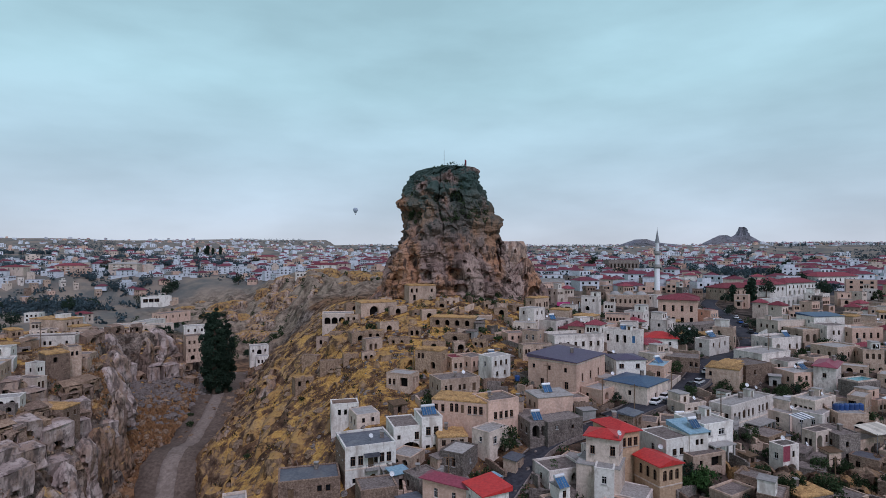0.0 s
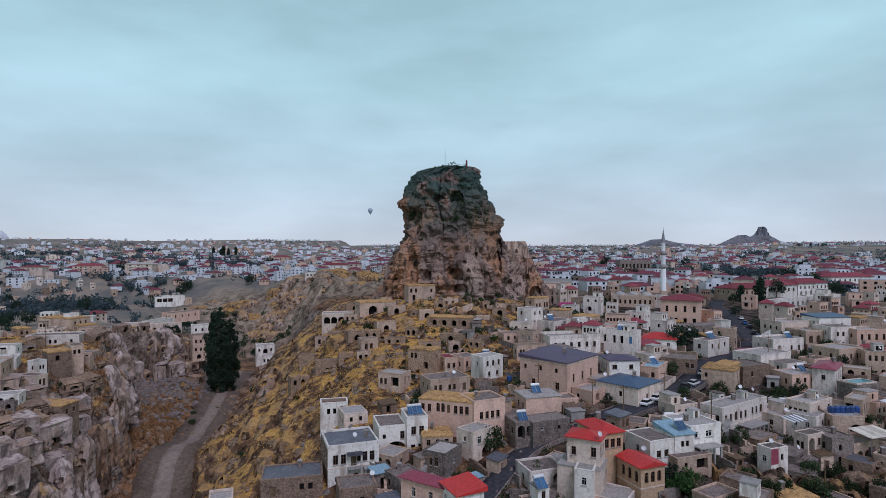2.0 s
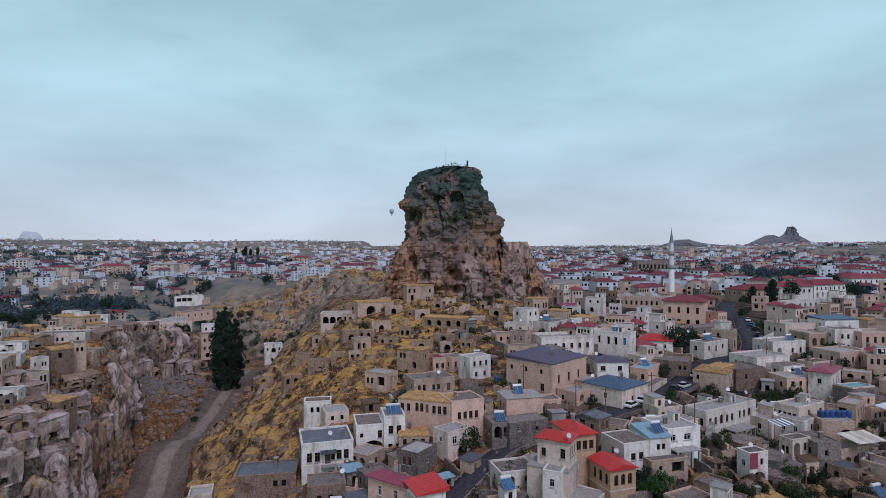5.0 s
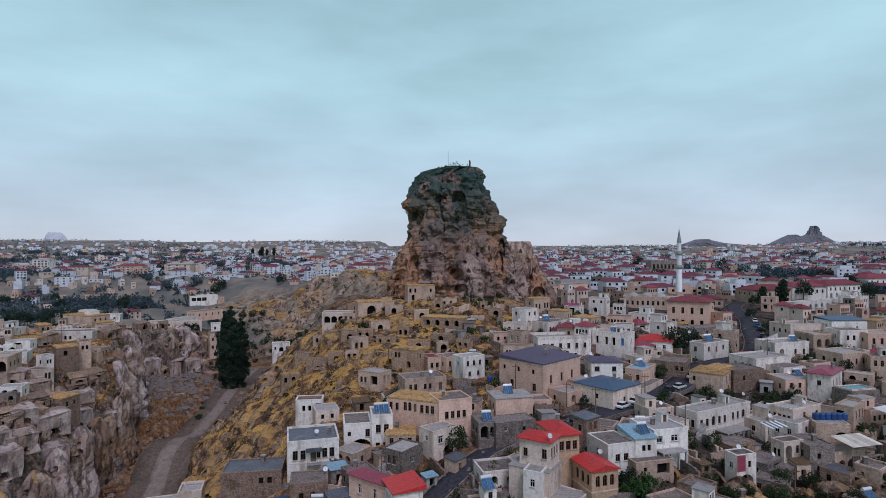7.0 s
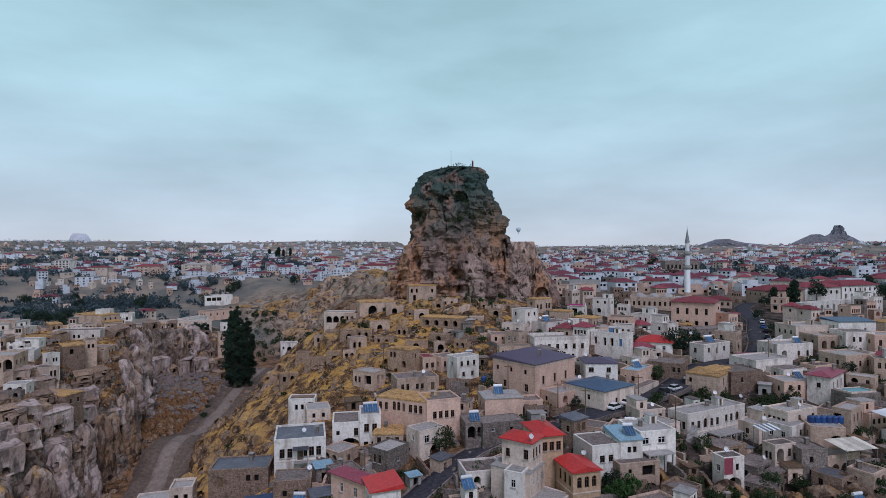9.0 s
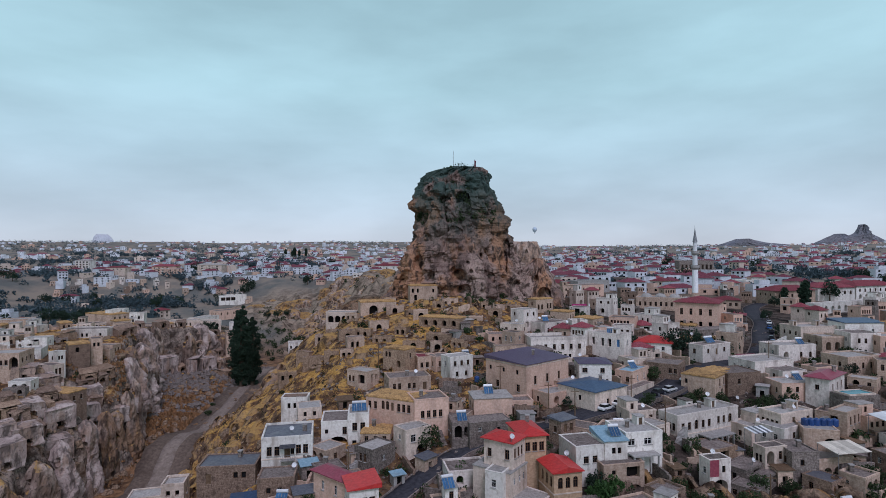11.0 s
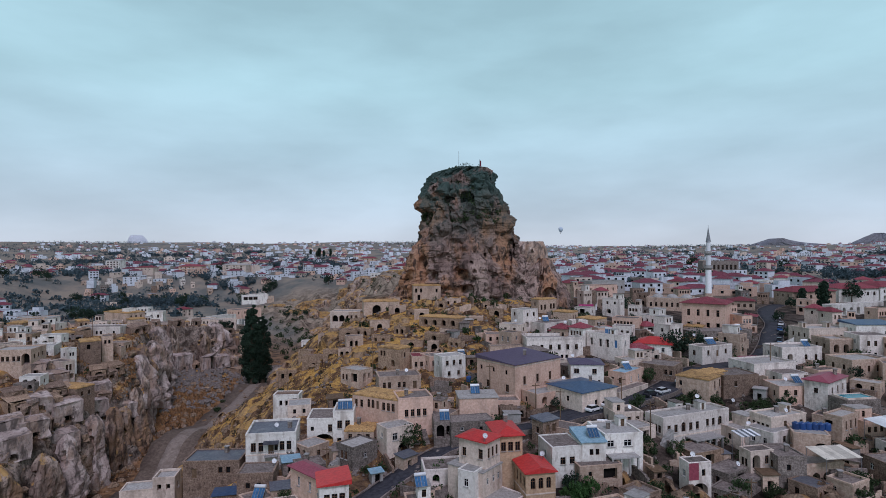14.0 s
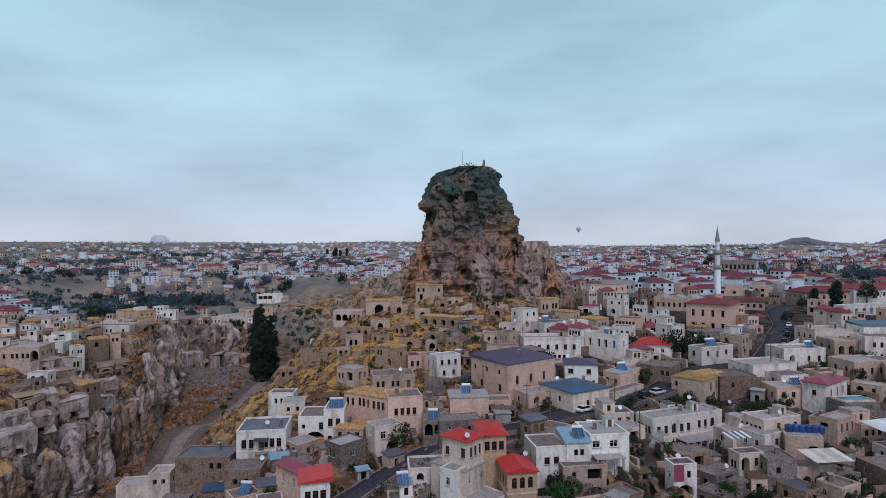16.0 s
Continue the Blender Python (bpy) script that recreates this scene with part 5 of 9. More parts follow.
house("stone house with twin arched windows below the hill", 27.2, 166.9, 17.0, 9.3, 3.0, 17, wall=BEIGE, cover=ROOFEARTH, parapet=0.2, front=[(0.12, 1.2, 0.7, 1.5, "b"), (0.22, 1.2, 0.7, 1.5, "b"), (0.5, 1.3, 0.8, 1.6, "o"), (0.66, 1.3, 0.8, 1.6, "o"), (0.85, 1.3, 0.8, 1.6, "o")], left=win(1, 1.3, 1.3, 0.8, 0.1, 0.9, "b"))
house("small stone cube house on the slope", 22.5, 179.3, 18.6, 6.0, 5.0, 16, wall=PINK, cover=ROOFEARTH, parapet=0.15, front=[(0.25, 0.8, 0.8, 1.2, "s"), (0.6, 0.8, 0.6, 0.9, "s")], left=win(1, 1.3, 1.3, 0.8, 0.1, 0.9, "b"))
hotel = house("pale stone hotel with a scalloped parapet", 126.8, 210.8, 18.6, 16.0, 9.0, 20, wall=CREAM, cover=ROOFPALE, parapet=0.5, band=4.2, front=[(0.14, 1.8, 0.9, 1.9, "b"), (0.24, 1.8, 0.9, 1.9, "b"), (0.48, 1.6, 1.1, 2.6, "o"), (0.58, 1.8, 0.9, 1.9, "b"), (0.72, 1.8, 0.9, 1.9, "b"), (0.82, 1.8, 0.9, 1.9, "b"), (0.2, 5.8, 1.7, 2.4, "a"), (0.5, 6.0, 2.0, 2.4, "a")], left=win(3, 1.3, 1.3, 0.8, 0.1, 0.9, "b"))
house("pale stone annex with two tall arches", 123.4, 194.5, 17.5, 7.3, 8.0, 14, wall=BEIGE, cover=ROOFPALE, parapet=0.5, front=[(0.28, 1.2, 1.6, 2.6, "a"), (0.68, 1.2, 1.6, 2.6, "a"), (0.28, 5.0, 1.2, 1.8, "a"), (0.68, 5.0, 1.2, 1.8, "a")], left=win(2, 1.3, 1.3, 0.8, 0.1, 0.9, "b"))
house("white house under a blue sheet roof", 140.4, 210.1, 20.4, 13.4, 8.0, 11, wall=WHITE, roof="shed", cover=BLUEROOF, rise=0.8, eave=0.3, front=win(2, 2.0, 1.2, 0.8), left=win(2, 1.3, 1.3, 0.8, 0.1, 0.9, "w"))
house("off-white plastered house with two windows", 132.0, 192.8, 19.2, 8.6, 8.0, 5, wall=OFFWHITE, cover=ROOFEARTH, parapet=0.2, front=[(0.28, 1.4, 0.8, 1.5, "b"), (0.5, 1.4, 0.8, 1.5, "b"), (0.5, 4.8, 0.8, 1.4, "s")], left=win(2, 1.3, 1.3, 0.8, 0.1, 0.9, "w"))
house("pink stone house with a colonnaded terrace", 139.8, 190.4, 18.6, 11.0, 8.0, 5, wall=PINK, cover=ROOFPALE, parapet=0.4, front=win(4, 1.2, 1.9, 0.9, 0.05, 0.95, "b") + win(4, 5.0, 1.8, 0.9, 0.05, 0.95, "A"), left=win(2, 1.3, 1.3, 0.8, 0.1, 0.9, "b"))
house("off-white hotel wing with an outer stair", 108.9, 184.8, 16.2, 12.4, 8.0, 19, wall=OFFWHITE, cover=ROOFPALE, parapet=0.5, front=[(0.6, 1.6, 0.9, 1.8, "A"), (0.85, 1.6, 0.9, 1.8, "A"), (0.2, 1.4, 1.6, 2.2, "a")], left=win(2, 1.3, 1.3, 0.8, 0.1, 0.9, "w"))
house("broad off-white terrace house with arches", 96.4, 170.8, 14.2, 13.5, 9.0, 27, wall=OFFWHITE, cover=ROOFPALE, parapet=0.4, front=[(0.55, 1.2, 1.4, 2.2, "a"), (0.8, 1.2, 1.0, 1.6, "b")], left=win(3, 1.3, 1.3, 0.8, 0.1, 0.9, "w"))
house("stone house with white window surrounds", 119.7, 172.6, 15.6, 10.6, 8.0, 24, wall=BEIGE, cover=ROOFPALE, parapet=0.3, front=win(3, 1.4, 1.6, 0.8, 0.1, 0.9, "b"), left=win(2, 1.3, 1.3, 0.8, 0.1, 0.9, "b"))
house("off-white house with three windows beside the street", 85.7, 179.9, 16.8, 12.0, 4.8, 36, wall=OFFWHITE, cover=ROOFEARTH, parapet=0.2, front=[(0.2, 1.0, 0.9, 1.3, "b"), (0.5, 1.2, 0.9, 1.8, "d"), (0.78, 1.0, 0.9, 1.3, "b")], left=[(0.4, 1.2, 1.0, 1.4, "b")])
house("long brown walled house along the street", 69.4, 163.6, 14.2, 9.0, 8.0, -26, wall=RUBBLE, cover=ROOFEARTH, parapet=0.1, front=win(2, 1.0, 1.3, 0.8, 0.7, 0.98, "b"), right=win(2, 1.3, 1.3, 0.8, 0.1, 0.9, "b"))
house("low stone houses cut into the slope", 94.3, 208.4, 17.5, 22.0, 7.0, 24, wall=GREY, cover=ROOFEARTH, parapet=0.15, front=win(4, 1.0, 1.2, 0.8, 0.1, 0.9, "o"), left=win(2, 1.3, 1.3, 0.8, 0.1, 0.9, "b"))
house("off-white shop with a pale front", 100.8, 236.4, 20.0, 10.0, 7.0, 16, wall=OFFWHITE, cover=ROOFPALE, parapet=0.2, front=win(2, 1.2, 1.4, 1.2, 0.1, 0.9, "s"), left=win(2, 1.3, 1.3, 0.8, 0.1, 0.9, "w"))
house("house under a bright red sheet roof by the trees", 71.1, 185.9, 16.2, 10.5, 8.0, -14, wall=WHITE, roof="hip", cover=REDROOF, rise=1.8, eave=0.5, front=win(3, 1.0, 1.2, 0.9), right=win(3, 1.3, 1.3, 0.8, 0.1, 0.9, "w"))
house("long pale building with a green-edged roof", 94.0, 289.0, 21.5, 20.3, 14.0, -14, wall=BEIGE, cover=CONCRETE, parapet=0.6, front=win(8, 1.6, 2.0, 1.0, 0.04, 0.96, "b"), right=win(3, 1.3, 1.3, 0.8, 0.1, 0.9, "b"))
house("house with white framed windows below the domes", 66.7, 269.6, 22.0, 13.5, 8.0, 46, wall=BEIGE, cover=ROOFEARTH, parapet=0.2, front=win(4, 1.4, 2.2, 0.8, 0.1, 0.9, "w"), left=win(2, 1.3, 1.3, 0.8, 0.1, 0.9, "b"))
house("stone block with a flat roof by the square", 63.5, 346.0, 24.0, 21.8, 9.0, 34, wall=PINK, cover=ROOFEARTH, parapet=0.2, front=win(5, 1.4, 1.8, 0.9, 0.05, 0.95, "b"), left=win(3, 1.3, 1.3, 0.8, 0.1, 0.9, "b"))
house("white cube house on the cliff top", -112.8, 156.3, 13.6, 3.3, 3.0, -11, wall=WHITE, cover=ROOFEARTH, parapet=0.2, right=[(0.35, 1.2, 0.7, 1.2, "s"), (0.65, 1.2, 0.7, 1.2, "s")], front=[(0.5, 1.2, 0.7, 1.2, "s")])
house("tan cliff house with a white front and arch", -110.7, 151.7, 10.6, 6.4, 3.8, -9, wall=CREAM, cover=ROOFEARTH, parapet=0.2, right=[(0.35, 1.0, 0.8, 1.9, "b"), (0.65, 1.0, 0.8, 1.9, "b"), (0.75, 3.8, 1.6, 1.8, "a")])
house("white house on the plateau edge", -155.7, 231.6, 18.0, 4.7, 3.2, 81, wall=WHITE, cover=ROOFEARTH, parapet=0.4, right=[(0.3, 1.8, 0.9, 1.6, "b"), (0.65, 1.8, 0.9, 1.6, "b")], front=win(2, 1.8, 1.4, 0.8), left=win(1, 1.3, 1.3, 0.8, 0.1, 0.9, "w"))
house("long windowless tan stone building", -159.7, 233.4, 16.6, 17.6, 9.0, -16, wall=BEIGE, roof="turf", cover=ROOFGRASS, right=win(3, 1.3, 1.3, 0.8, 0.1, 0.9, "b"))
house("long off-white stone house row with a terrace", -133.9, 193.6, 15.2, 16.2, 8.0, 15, wall=OFFWHITE, cover=ROOFEARTH, parapet=0.5, front=[(0.1, 1.0, 1.4, 2.0, "a"), (0.45, 1.2, 0.8, 1.3, "s"), (0.55, 1.2, 0.8, 1.3, "s"), (0.85, 1.2, 0.8, 1.3, "s")], right=win(2, 1.3, 1.3, 0.8, 0.1, 0.9, "w"))
house("cliff-edge stone house with two windows", -113.0, 172.3, 15.4, 3.4, 6.0, 46, wall=BEIGE, cover=ROOFEARTH, parapet=0.2, front=[(0.3, 1.2, 0.7, 1.3, "s"), (0.65, 1.2, 0.7, 1.3, "s")], left=win(2, 1.3, 1.3, 0.8, 0.1, 0.9, "b"))
house("grass-roofed cave house front", -114.5, 166.4, 14.8, 6.0, 7.0, 49, wall=RUBBLE, roof="turf", cover=ROOFGRASS, front=[(0.4, 1.2, 1.0, 1.6, "o")], left=win(2, 1.3, 1.3, 0.8, 0.1, 0.9, "b"))
house("white house row along the rim", -169.4, 325.8, 3.6, 17.5, 8.0, 80, wall=WHITE, cover=ROOFPALE, parapet=0.5, front=[(0.25, 1.8, 1.2, 1.6, "b"), (0.5, 1.8, 1.2, 1.6, "b"), (0.8, 1.8, 1.2, 1.6, "b")], sink=6.0, left=win(2, 1.3, 1.3, 0.8, 0.1, 0.9, "w"))
house("balustraded pale terrace building", -172.2, 309.9, 3.6, 15.8, 9.0, 23, wall=CREAM, cover=ROOFPALE, parapet=0.5, front=win(7, 1.0, 1.5, 0.9, 0.05, 0.95, "o"), sink=5.0, right=win(3, 1.3, 1.3, 0.8, 0.1, 0.9, "b"))
house("pink house on the rim with flat roofs", -169.3, 352.4, 5.5, 20.3, 9.0, 62, wall=PINK, cover=ROOFEARTH, parapet=0.3, front=win(4, 1.2, 1.6, 0.9, 0.05, 0.95, "b"), sink=6.0, left=win(3, 1.3, 1.3, 0.8, 0.1, 0.9, "b"))
house("cream terrace house with an arcade above the hollow", -152.0, 301.0, 4.6, 15.0, 7.0, 30, wall=CREAM, cover=ROOFPALE, parapet=0.5, front=win(5, 1.2, 2.2, 1.6, 0.04, 0.96, "a"), sink=6.0)
house("white stepped house above the hollow", -134.5, 306.0, 3.4, 11.0, 7.0, 28, wall=WHITE, cover=ROOFPALE, parapet=0.4, front=win(3, 1.2, 1.6, 1.0, 0.05, 0.95, "b") + win(2, 4.4, 2.0, 1.6, 0.1, 0.9, "a"), sink=8.0)
house("white two-storey cube house on the plateau", -196.0, 300.0, 8.6, 9.0, 7.0, 24, wall=WHITE, cover=ROOFPALE, parapet=0.4, front=win(2, 1.2, 2.0, 1.2, 0.1, 0.9, "A") + win(2, 4.6, 1.6, 1.0, 0.1, 0.9, "b"), right=win(2, 1.2, 1.6, 1.0, 0.1, 0.9, "b"), sink=9.0)
house("tall carved cave house with arched doors", -124.5, 281.5, 2.0, 7.7, 6.0, 36, wall=BEIGE, cover=ROOFEARTH, parapet=0.3, front=win(3, 2.2, 1.6, 1.0, 0.05, 0.95, "b") + win(3, 6.2, 1.6, 1.0, 0.05, 0.95, "b") + [(0.4, 9.4, 2.0, 2.4, "a")], sink=13.0, left=win(2, 1.3, 1.3, 0.8, 0.1, 0.9, "b"))
house("white valley house with an arched loggia", -100.9, 309.3, -8.0, 9.5, 7.4, 24, wall=WHITE, cover=ROOFPALE, parapet=0.6, front=[(0.16, 1.2, 1.0, 1.6, "b"), (0.5, 1.4, 2.4, 3.0, "a"), (0.82, 1.2, 1.0, 1.6, "b")], left=[(0.68, 1.8, 2.2, 3.0, "a"), (0.2, 1.4, 0.9, 1.6, "b"), (0.38, 1.4, 0.9, 1.6, "b")])
house("white lower valley house with three windows", -96.5, 301.4, -12.0, 6.5, 7.0, 20, wall=WHITE, cover=ROOFPALE, parapet=0.4, front=win(3, 1.4, 1.8, 1.0, 0.08, 0.92, "b"), right=win(2, 1.3, 1.3, 0.8, 0.1, 0.9, "w"))
house("whitewashed ruin with a broken gable on the slope", -22.9, 131.2, 9.6, 6.2, 4.2, 14, wall=WHITE, cover=RUBBLE, parapet=0.12, front=[(0.3, 1.3, 0.7, 1.4, "o"), (0.52, 1.3, 0.7, 1.4, "o"), (0.84, 0.8, 1.3, 3.0, "o")], right=[(0.5, 1.0, 1.6, 2.4, "o")])
house("plain grey plastered box house", -17.7, 127.0, 8.7, 5.3, 6.0, 25, wall=CREAM, cover=CONCRETE, parapet=0.1, front=win(2, 0.8, 1.0, 0.7, 0.1, 0.9, "s"), left=win(2, 1.3, 1.3, 0.8, 0.1, 0.9, "b"))
house("ruined stone cave house on the ridge", -21.8, 173.6, 17.6, 5.4, 3.4, 30, wall=BEIGE, cover=ROOFEARTH, parapet=0.1, front=[(0.3, 1.4, 0.9, 2.0, "a"), (0.6, 1.4, 0.9, 2.0, "a")], left=[(0.5, 2.0, 0.8, 1.6, "s")])
house("ruined vaulted house with a great arch", -25.0, 210.5, 25.6, 13.5, 8.0, 24, wall=BEIGE, roof="turf", cover=ROOFGRASS, front=[(0.36, 1.4, 3.2, 4.6, "a"), (0.76, 2.2, 2.4, 4.2, "a")], left=win(2, 1.3, 1.3, 0.8, 0.1, 0.9, "b"))
house("carved facade at the foot of the castle rock", -8.9, 218.8, 31.2, 10.6, 7.0, 19, wall=BEIGE, roof="turf", cover=ROOFGRASS, front=[(0.1, 1.2, 0.8, 1.6, "o"), (0.28, 1.2, 0.8, 1.6, "o"), (0.2, 3.6, 1.1, 2.2, "o"), (0.85, 1.4, 0.8, 1.4, "o")])
house("low vaulted stone row below the castle", 3.6, 190.0, 22.4, 15.0, 5.0, -14, wall=HILLSTONE, roof="turf", cover=ROOFGRASS, front=win(4, 1.0, 2.0, 1.6, 0.05, 0.95, "a"), right=win(1, 1.3, 1.3, 0.8, 0.1, 0.9, "b"))
house("ruin with twin arched windows on the slope", -3.2, 156.5, 17.5, 7.6, 5.0, -23, wall=HILLSTONE, roof="turf", cover=ROOFGRASS, front=[(0.15, 1.0, 0.8, 1.5, "A"), (0.3, 1.0, 0.8, 1.5, "A"), (0.7, 3.2, 1.4, 2.0, "a")], right=win(1, 1.3, 1.3, 0.8, 0.1, 0.9, "b"))
house("white arcaded house on the canyon rim", -39.2, 211.5, 21.1, 11.5, 7.0, 10, wall=CREAM, cover=ROOFPALE, parapet=0.3, front=win(4, 1.2, 2.6, 2.2, 0.05, 0.95, "a"), right=win(2, 1.3, 1.3, 0.8, 0.1, 0.9, "b"))
house("tan terrace block with a broad arch under water tanks", 91.5, 128.3, 8.4, 6.3, 6.0, -8, wall=BEIGE, cover=CONCRETE, parapet=0.1, front=[(0.75, 1.6, 2.6, 2.0, "a")], left=win(2, 1.3, 1.3, 0.8, 0.1, 0.9, "b"))
house("small cream house with a round arch by the street", 80.2, 158.4, 13.4, 8.7, 4.7, 46, wall=TAN, roof="turf", cover=ROOFGRASS, left=[(0.3, 1.0, 0.8, 1.4, "s")], front=[(0.35, 0.9, 0.8, 1.8, "b"), (0.7, 0.9, 0.8, 1.8, "b"), (0.5, 3.4, 1.6, 2.2, "a")])
house("tan stone mosque hall under a red hipped roof", 97.5, 234.2, 24.5, 14.9, 15.0, -24, wall=PINK, roof="hip", cover=TILERED, rise=2.2, eave=0.7, front=win(4, 2.2, 2.4, 1.0, 0.05, 0.95, "b") + win(4, 7.0, 1.8, 1.2, 0.05, 0.95, "o"), name="mosque_hall", category="mosque", group="", right=win(3, 1.3, 1.3, 0.8, 0.1, 0.9, "b"))
house("market hall under a red tiled roof", 126.0, 293.3, 20.5, 11.1, 10.0, -12, wall=BEIGE, roof="hip", cover=TILERED, rise=1.8, eave=0.5, front=win(4, 1.2, 1.6, 1.1, 0.05, 0.95, "b"), left=win(3, 1.3, 1.3, 0.8, 0.1, 0.9, "b"))
house("long school block under a red tiled roof", 162.8, 319.0, 23.5, 25.4, 12.0, 24, wall=BEIGE, roof="hip", cover=TILERED, rise=2.6, eave=0.8, front=win(6, 1.6, 1.8, 1.1, 0.03, 0.97, "b") + win(6, 5.0, 1.8, 1.1, 0.03, 0.97, "b"), name="school_block", category="school", group="school blocks", left=win(3, 1.3, 1.3, 0.8, 0.1, 0.9, "b"))
house("school wing with arched windows under a red roof", 191.7, 338.7, 24.0, 22.0, 12.0, 17, wall=WHITE, roof="hip", cover=TILERED, rise=2.6, eave=0.8, front=win(6, 1.6, 2.0, 1.2, 0.03, 0.97, "A"), name="school_block", category="school", group="school blocks", left=win(3, 1.3, 1.3, 0.8, 0.1, 0.9, "w"))
house("white school wing with a dark arcade", 215.9, 349.9, 24.5, 28.3, 12.0, 26, wall=WHITE, roof="hip", cover=TILERED, rise=2.8, eave=0.8, front=win(7, 1.4, 1.8, 1.2, 0.03, 0.97, "b") + win(6, 4.4, 2.8, 1.8, 0.03, 0.97, "a"), name="school_block", category="school", group="school blocks", left=win(3, 1.3, 1.3, 0.8, 0.1, 0.9, "w"))
house("long white stone arcade wall", 174.6, 286.8, 20.5, 49.4, 4.0, 34, wall=WHITE, cover=ROOFPALE, parapet=0.3, front=win(10, 1.2, 3.2, 2.0, 0.02, 0.98, "a"), name="arcade", category="arcade", group="", left=win(1, 1.3, 1.3, 0.8, 0.1, 0.9, "w"))
house("white school block under a red tiled roof", 272.7, 398.0, 26.0, 35.9, 12.0, 15, wall=WHITE, roof="hip", cover=TILERED, rise=2.8, eave=0.8, front=win(8, 1.4, 1.8, 1.2, 0.03, 0.97, "b") + win(8, 4.8, 1.8, 1.2, 0.03, 0.97, "b"), name="school_block", category="school", group="school blocks", left=win(3, 1.3, 1.3, 0.8, 0.1, 0.9, "w"))
pink_flats = house("pink and white apartment block with balconies", -450.9, 686.5, 25.0, 32.4, 14.0, 2, wall=PINK, roof="hip", cover=TILERED, rise=3, eave=0.8, front=sum((win(5, 1.2 + 3.2 * i, 1.8, 2.2, 0.04, 0.96, "b") for i in range(4)), []), name="apartment_block", category="apartments", group="apartment blocks", right=win(3, 1.3, 1.3, 0.8, 0.1, 0.9, "b"))
cream_flats = house("cream apartment block with open balconies", -401.0, 713.9, 26.5, 34.9, 14.0, 1, wall=CREAM, roof="hip", cover=ROOFPALE, rise=2, eave=0.8, front=sum((win(3, 1.2 + 3.4 * i, 2.0, 3.0, 0.04, 0.96, "b") for i in range(4)), []), left=sum((win(3, 1.2 + 3.4 * i, 1.8, 2.0) for i in range(4)), []), name="apartment_block", category="apartments", group="apartment blocks", right=win(3, 1.3, 1.3, 0.8, 0.1, 0.9, "b"))
house("tall tan house block among trees", -321.3, 1037.2, 31.0, 31.0, 12.0, -2, wall=BEIGE, roof="hip", cover=TILERED, rise=3, eave=0.8, front=sum((win(3, 1.2 + 3.2 * i, 1.8, 2.2, 0.04, 0.96, "b") for i in range(4)), []), name="apartment_block", category="apartments", group="apartment blocks")
house("white villa with a stepped red roof", -136.3, 648.4, 27.0, 29.2, 12.0, 2, wall=WHITE, roof="hip", cover=TILERED, rise=2.5, eave=0.6, front=win(3, 1.5, 1.8, 1.6) + win(3, 5.0, 1.8, 1.6), right=win(3, 1.3, 1.3, 0.8, 0.1, 0.9, "w"))
house("white balconied house far across the basin", -570.1, 683.9, 33.0, 22.4, 12.0, -1, wall=WHITE, roof="hip", cover=ROOFPALE, rise=1.5, eave=0.6, front=sum((win(4, 1.2 + 3.2 * i, 2.0, 2.6, 0.04, 0.96, "b") for i in range(3)), []))
house("pale house with a dark roof across the basin", -494.7, 652.9, 24.5, 26.9, 12.0, 2, wall=CREAM, roof="hip", cover=TILERED, rise=2, eave=0.6, front=win(4, 1.5, 1.8, 1.6), right=win(3, 1.3, 1.3, 0.8, 0.1, 0.9, "b"))
house("white and blue filling station hall", -295.6, 580.4, -4.0, 28.1, 14.0, 37, wall=WHITE, cover=ROOFPALE, parapet=0.8, front=win(3, 1.4, 3.6, 4.5, 0.05, 0.6, "b"), name="station_hall", category="hall", group="", left=win(3, 1.3, 1.3, 0.8, 0.1, 0.9, "w"))
house("broad modern hall with white roof bands", 205.5, 652.4, 31.0, 34.9, 20.0, 1, wall=GREY, cover=TANKWHITE, parapet=1.6, front=win(8, 2.5, 5, 2.2, 0.03, 0.97, "b"), name="modern_hall", category="hall", group="")
house("black-canopied stone block behind the square", 69.0, 384.0, 24.0, 26.0, 12.0, 35, wall=CONCRETE, cover=ROOFDARK, parapet=0.8, front=win(7, 2.6, 2.0, 1.4, 0.03, 0.97, "b"), left=win(3, 1.3, 1.3, 0.8, 0.1, 0.9, "b"))
house("long arcaded building with a pale flat roof", -117.8, 143.6, 15.5, 10.9, 9.0, 22, wall=BEIGE, cover=ROOFPALE, parapet=0.4, front=win(3, 1.6, 1.4, 0.8, 0.0, 0.2, "b") + win(3, 1.6, 1.4, 0.8, 0.28, 0.46, "b") + win(3, 1.6, 1.4, 0.8, 0.55, 0.73, "b") + [(0.87, 0.8, 2.2, 3.6, "a")], right=win(3, 1.3, 1.3, 0.8, 0.1, 0.9, "b"))
house("white house with a stepped roof on the plateau", -124.9, 159.4, 13.6, 6.8, 8.0, 31, wall=WHITE, cover=ROOFPALE, parapet=0.5, front=win(2, 1.4, 1.4, 0.9), right=win(2, 1.3, 1.3, 0.8, 0.1, 0.9, "w"))
house("vaulted caravan hall with great arches", -247.2, 268.7, 8.0, 20.1, 9.0, 45, wall=BEIGE, cover=ROOFPALE, parapet=0.3, front=win(3, 1.2, 3.4, 3.2, 0.0, 0.7, "a"))
house("arched cave house front in the cliff", -100.2, 145.5, 4.8, 9.7, 6.0, -5, wall=RUBBLE, roof="turf", cover=ROOFGRASS, front=win(2, 1.6, 2.2, 2.0, 0.05, 0.95, "a"), right=win(2, 1.3, 1.3, 0.8, 0.1, 0.9, "b"))
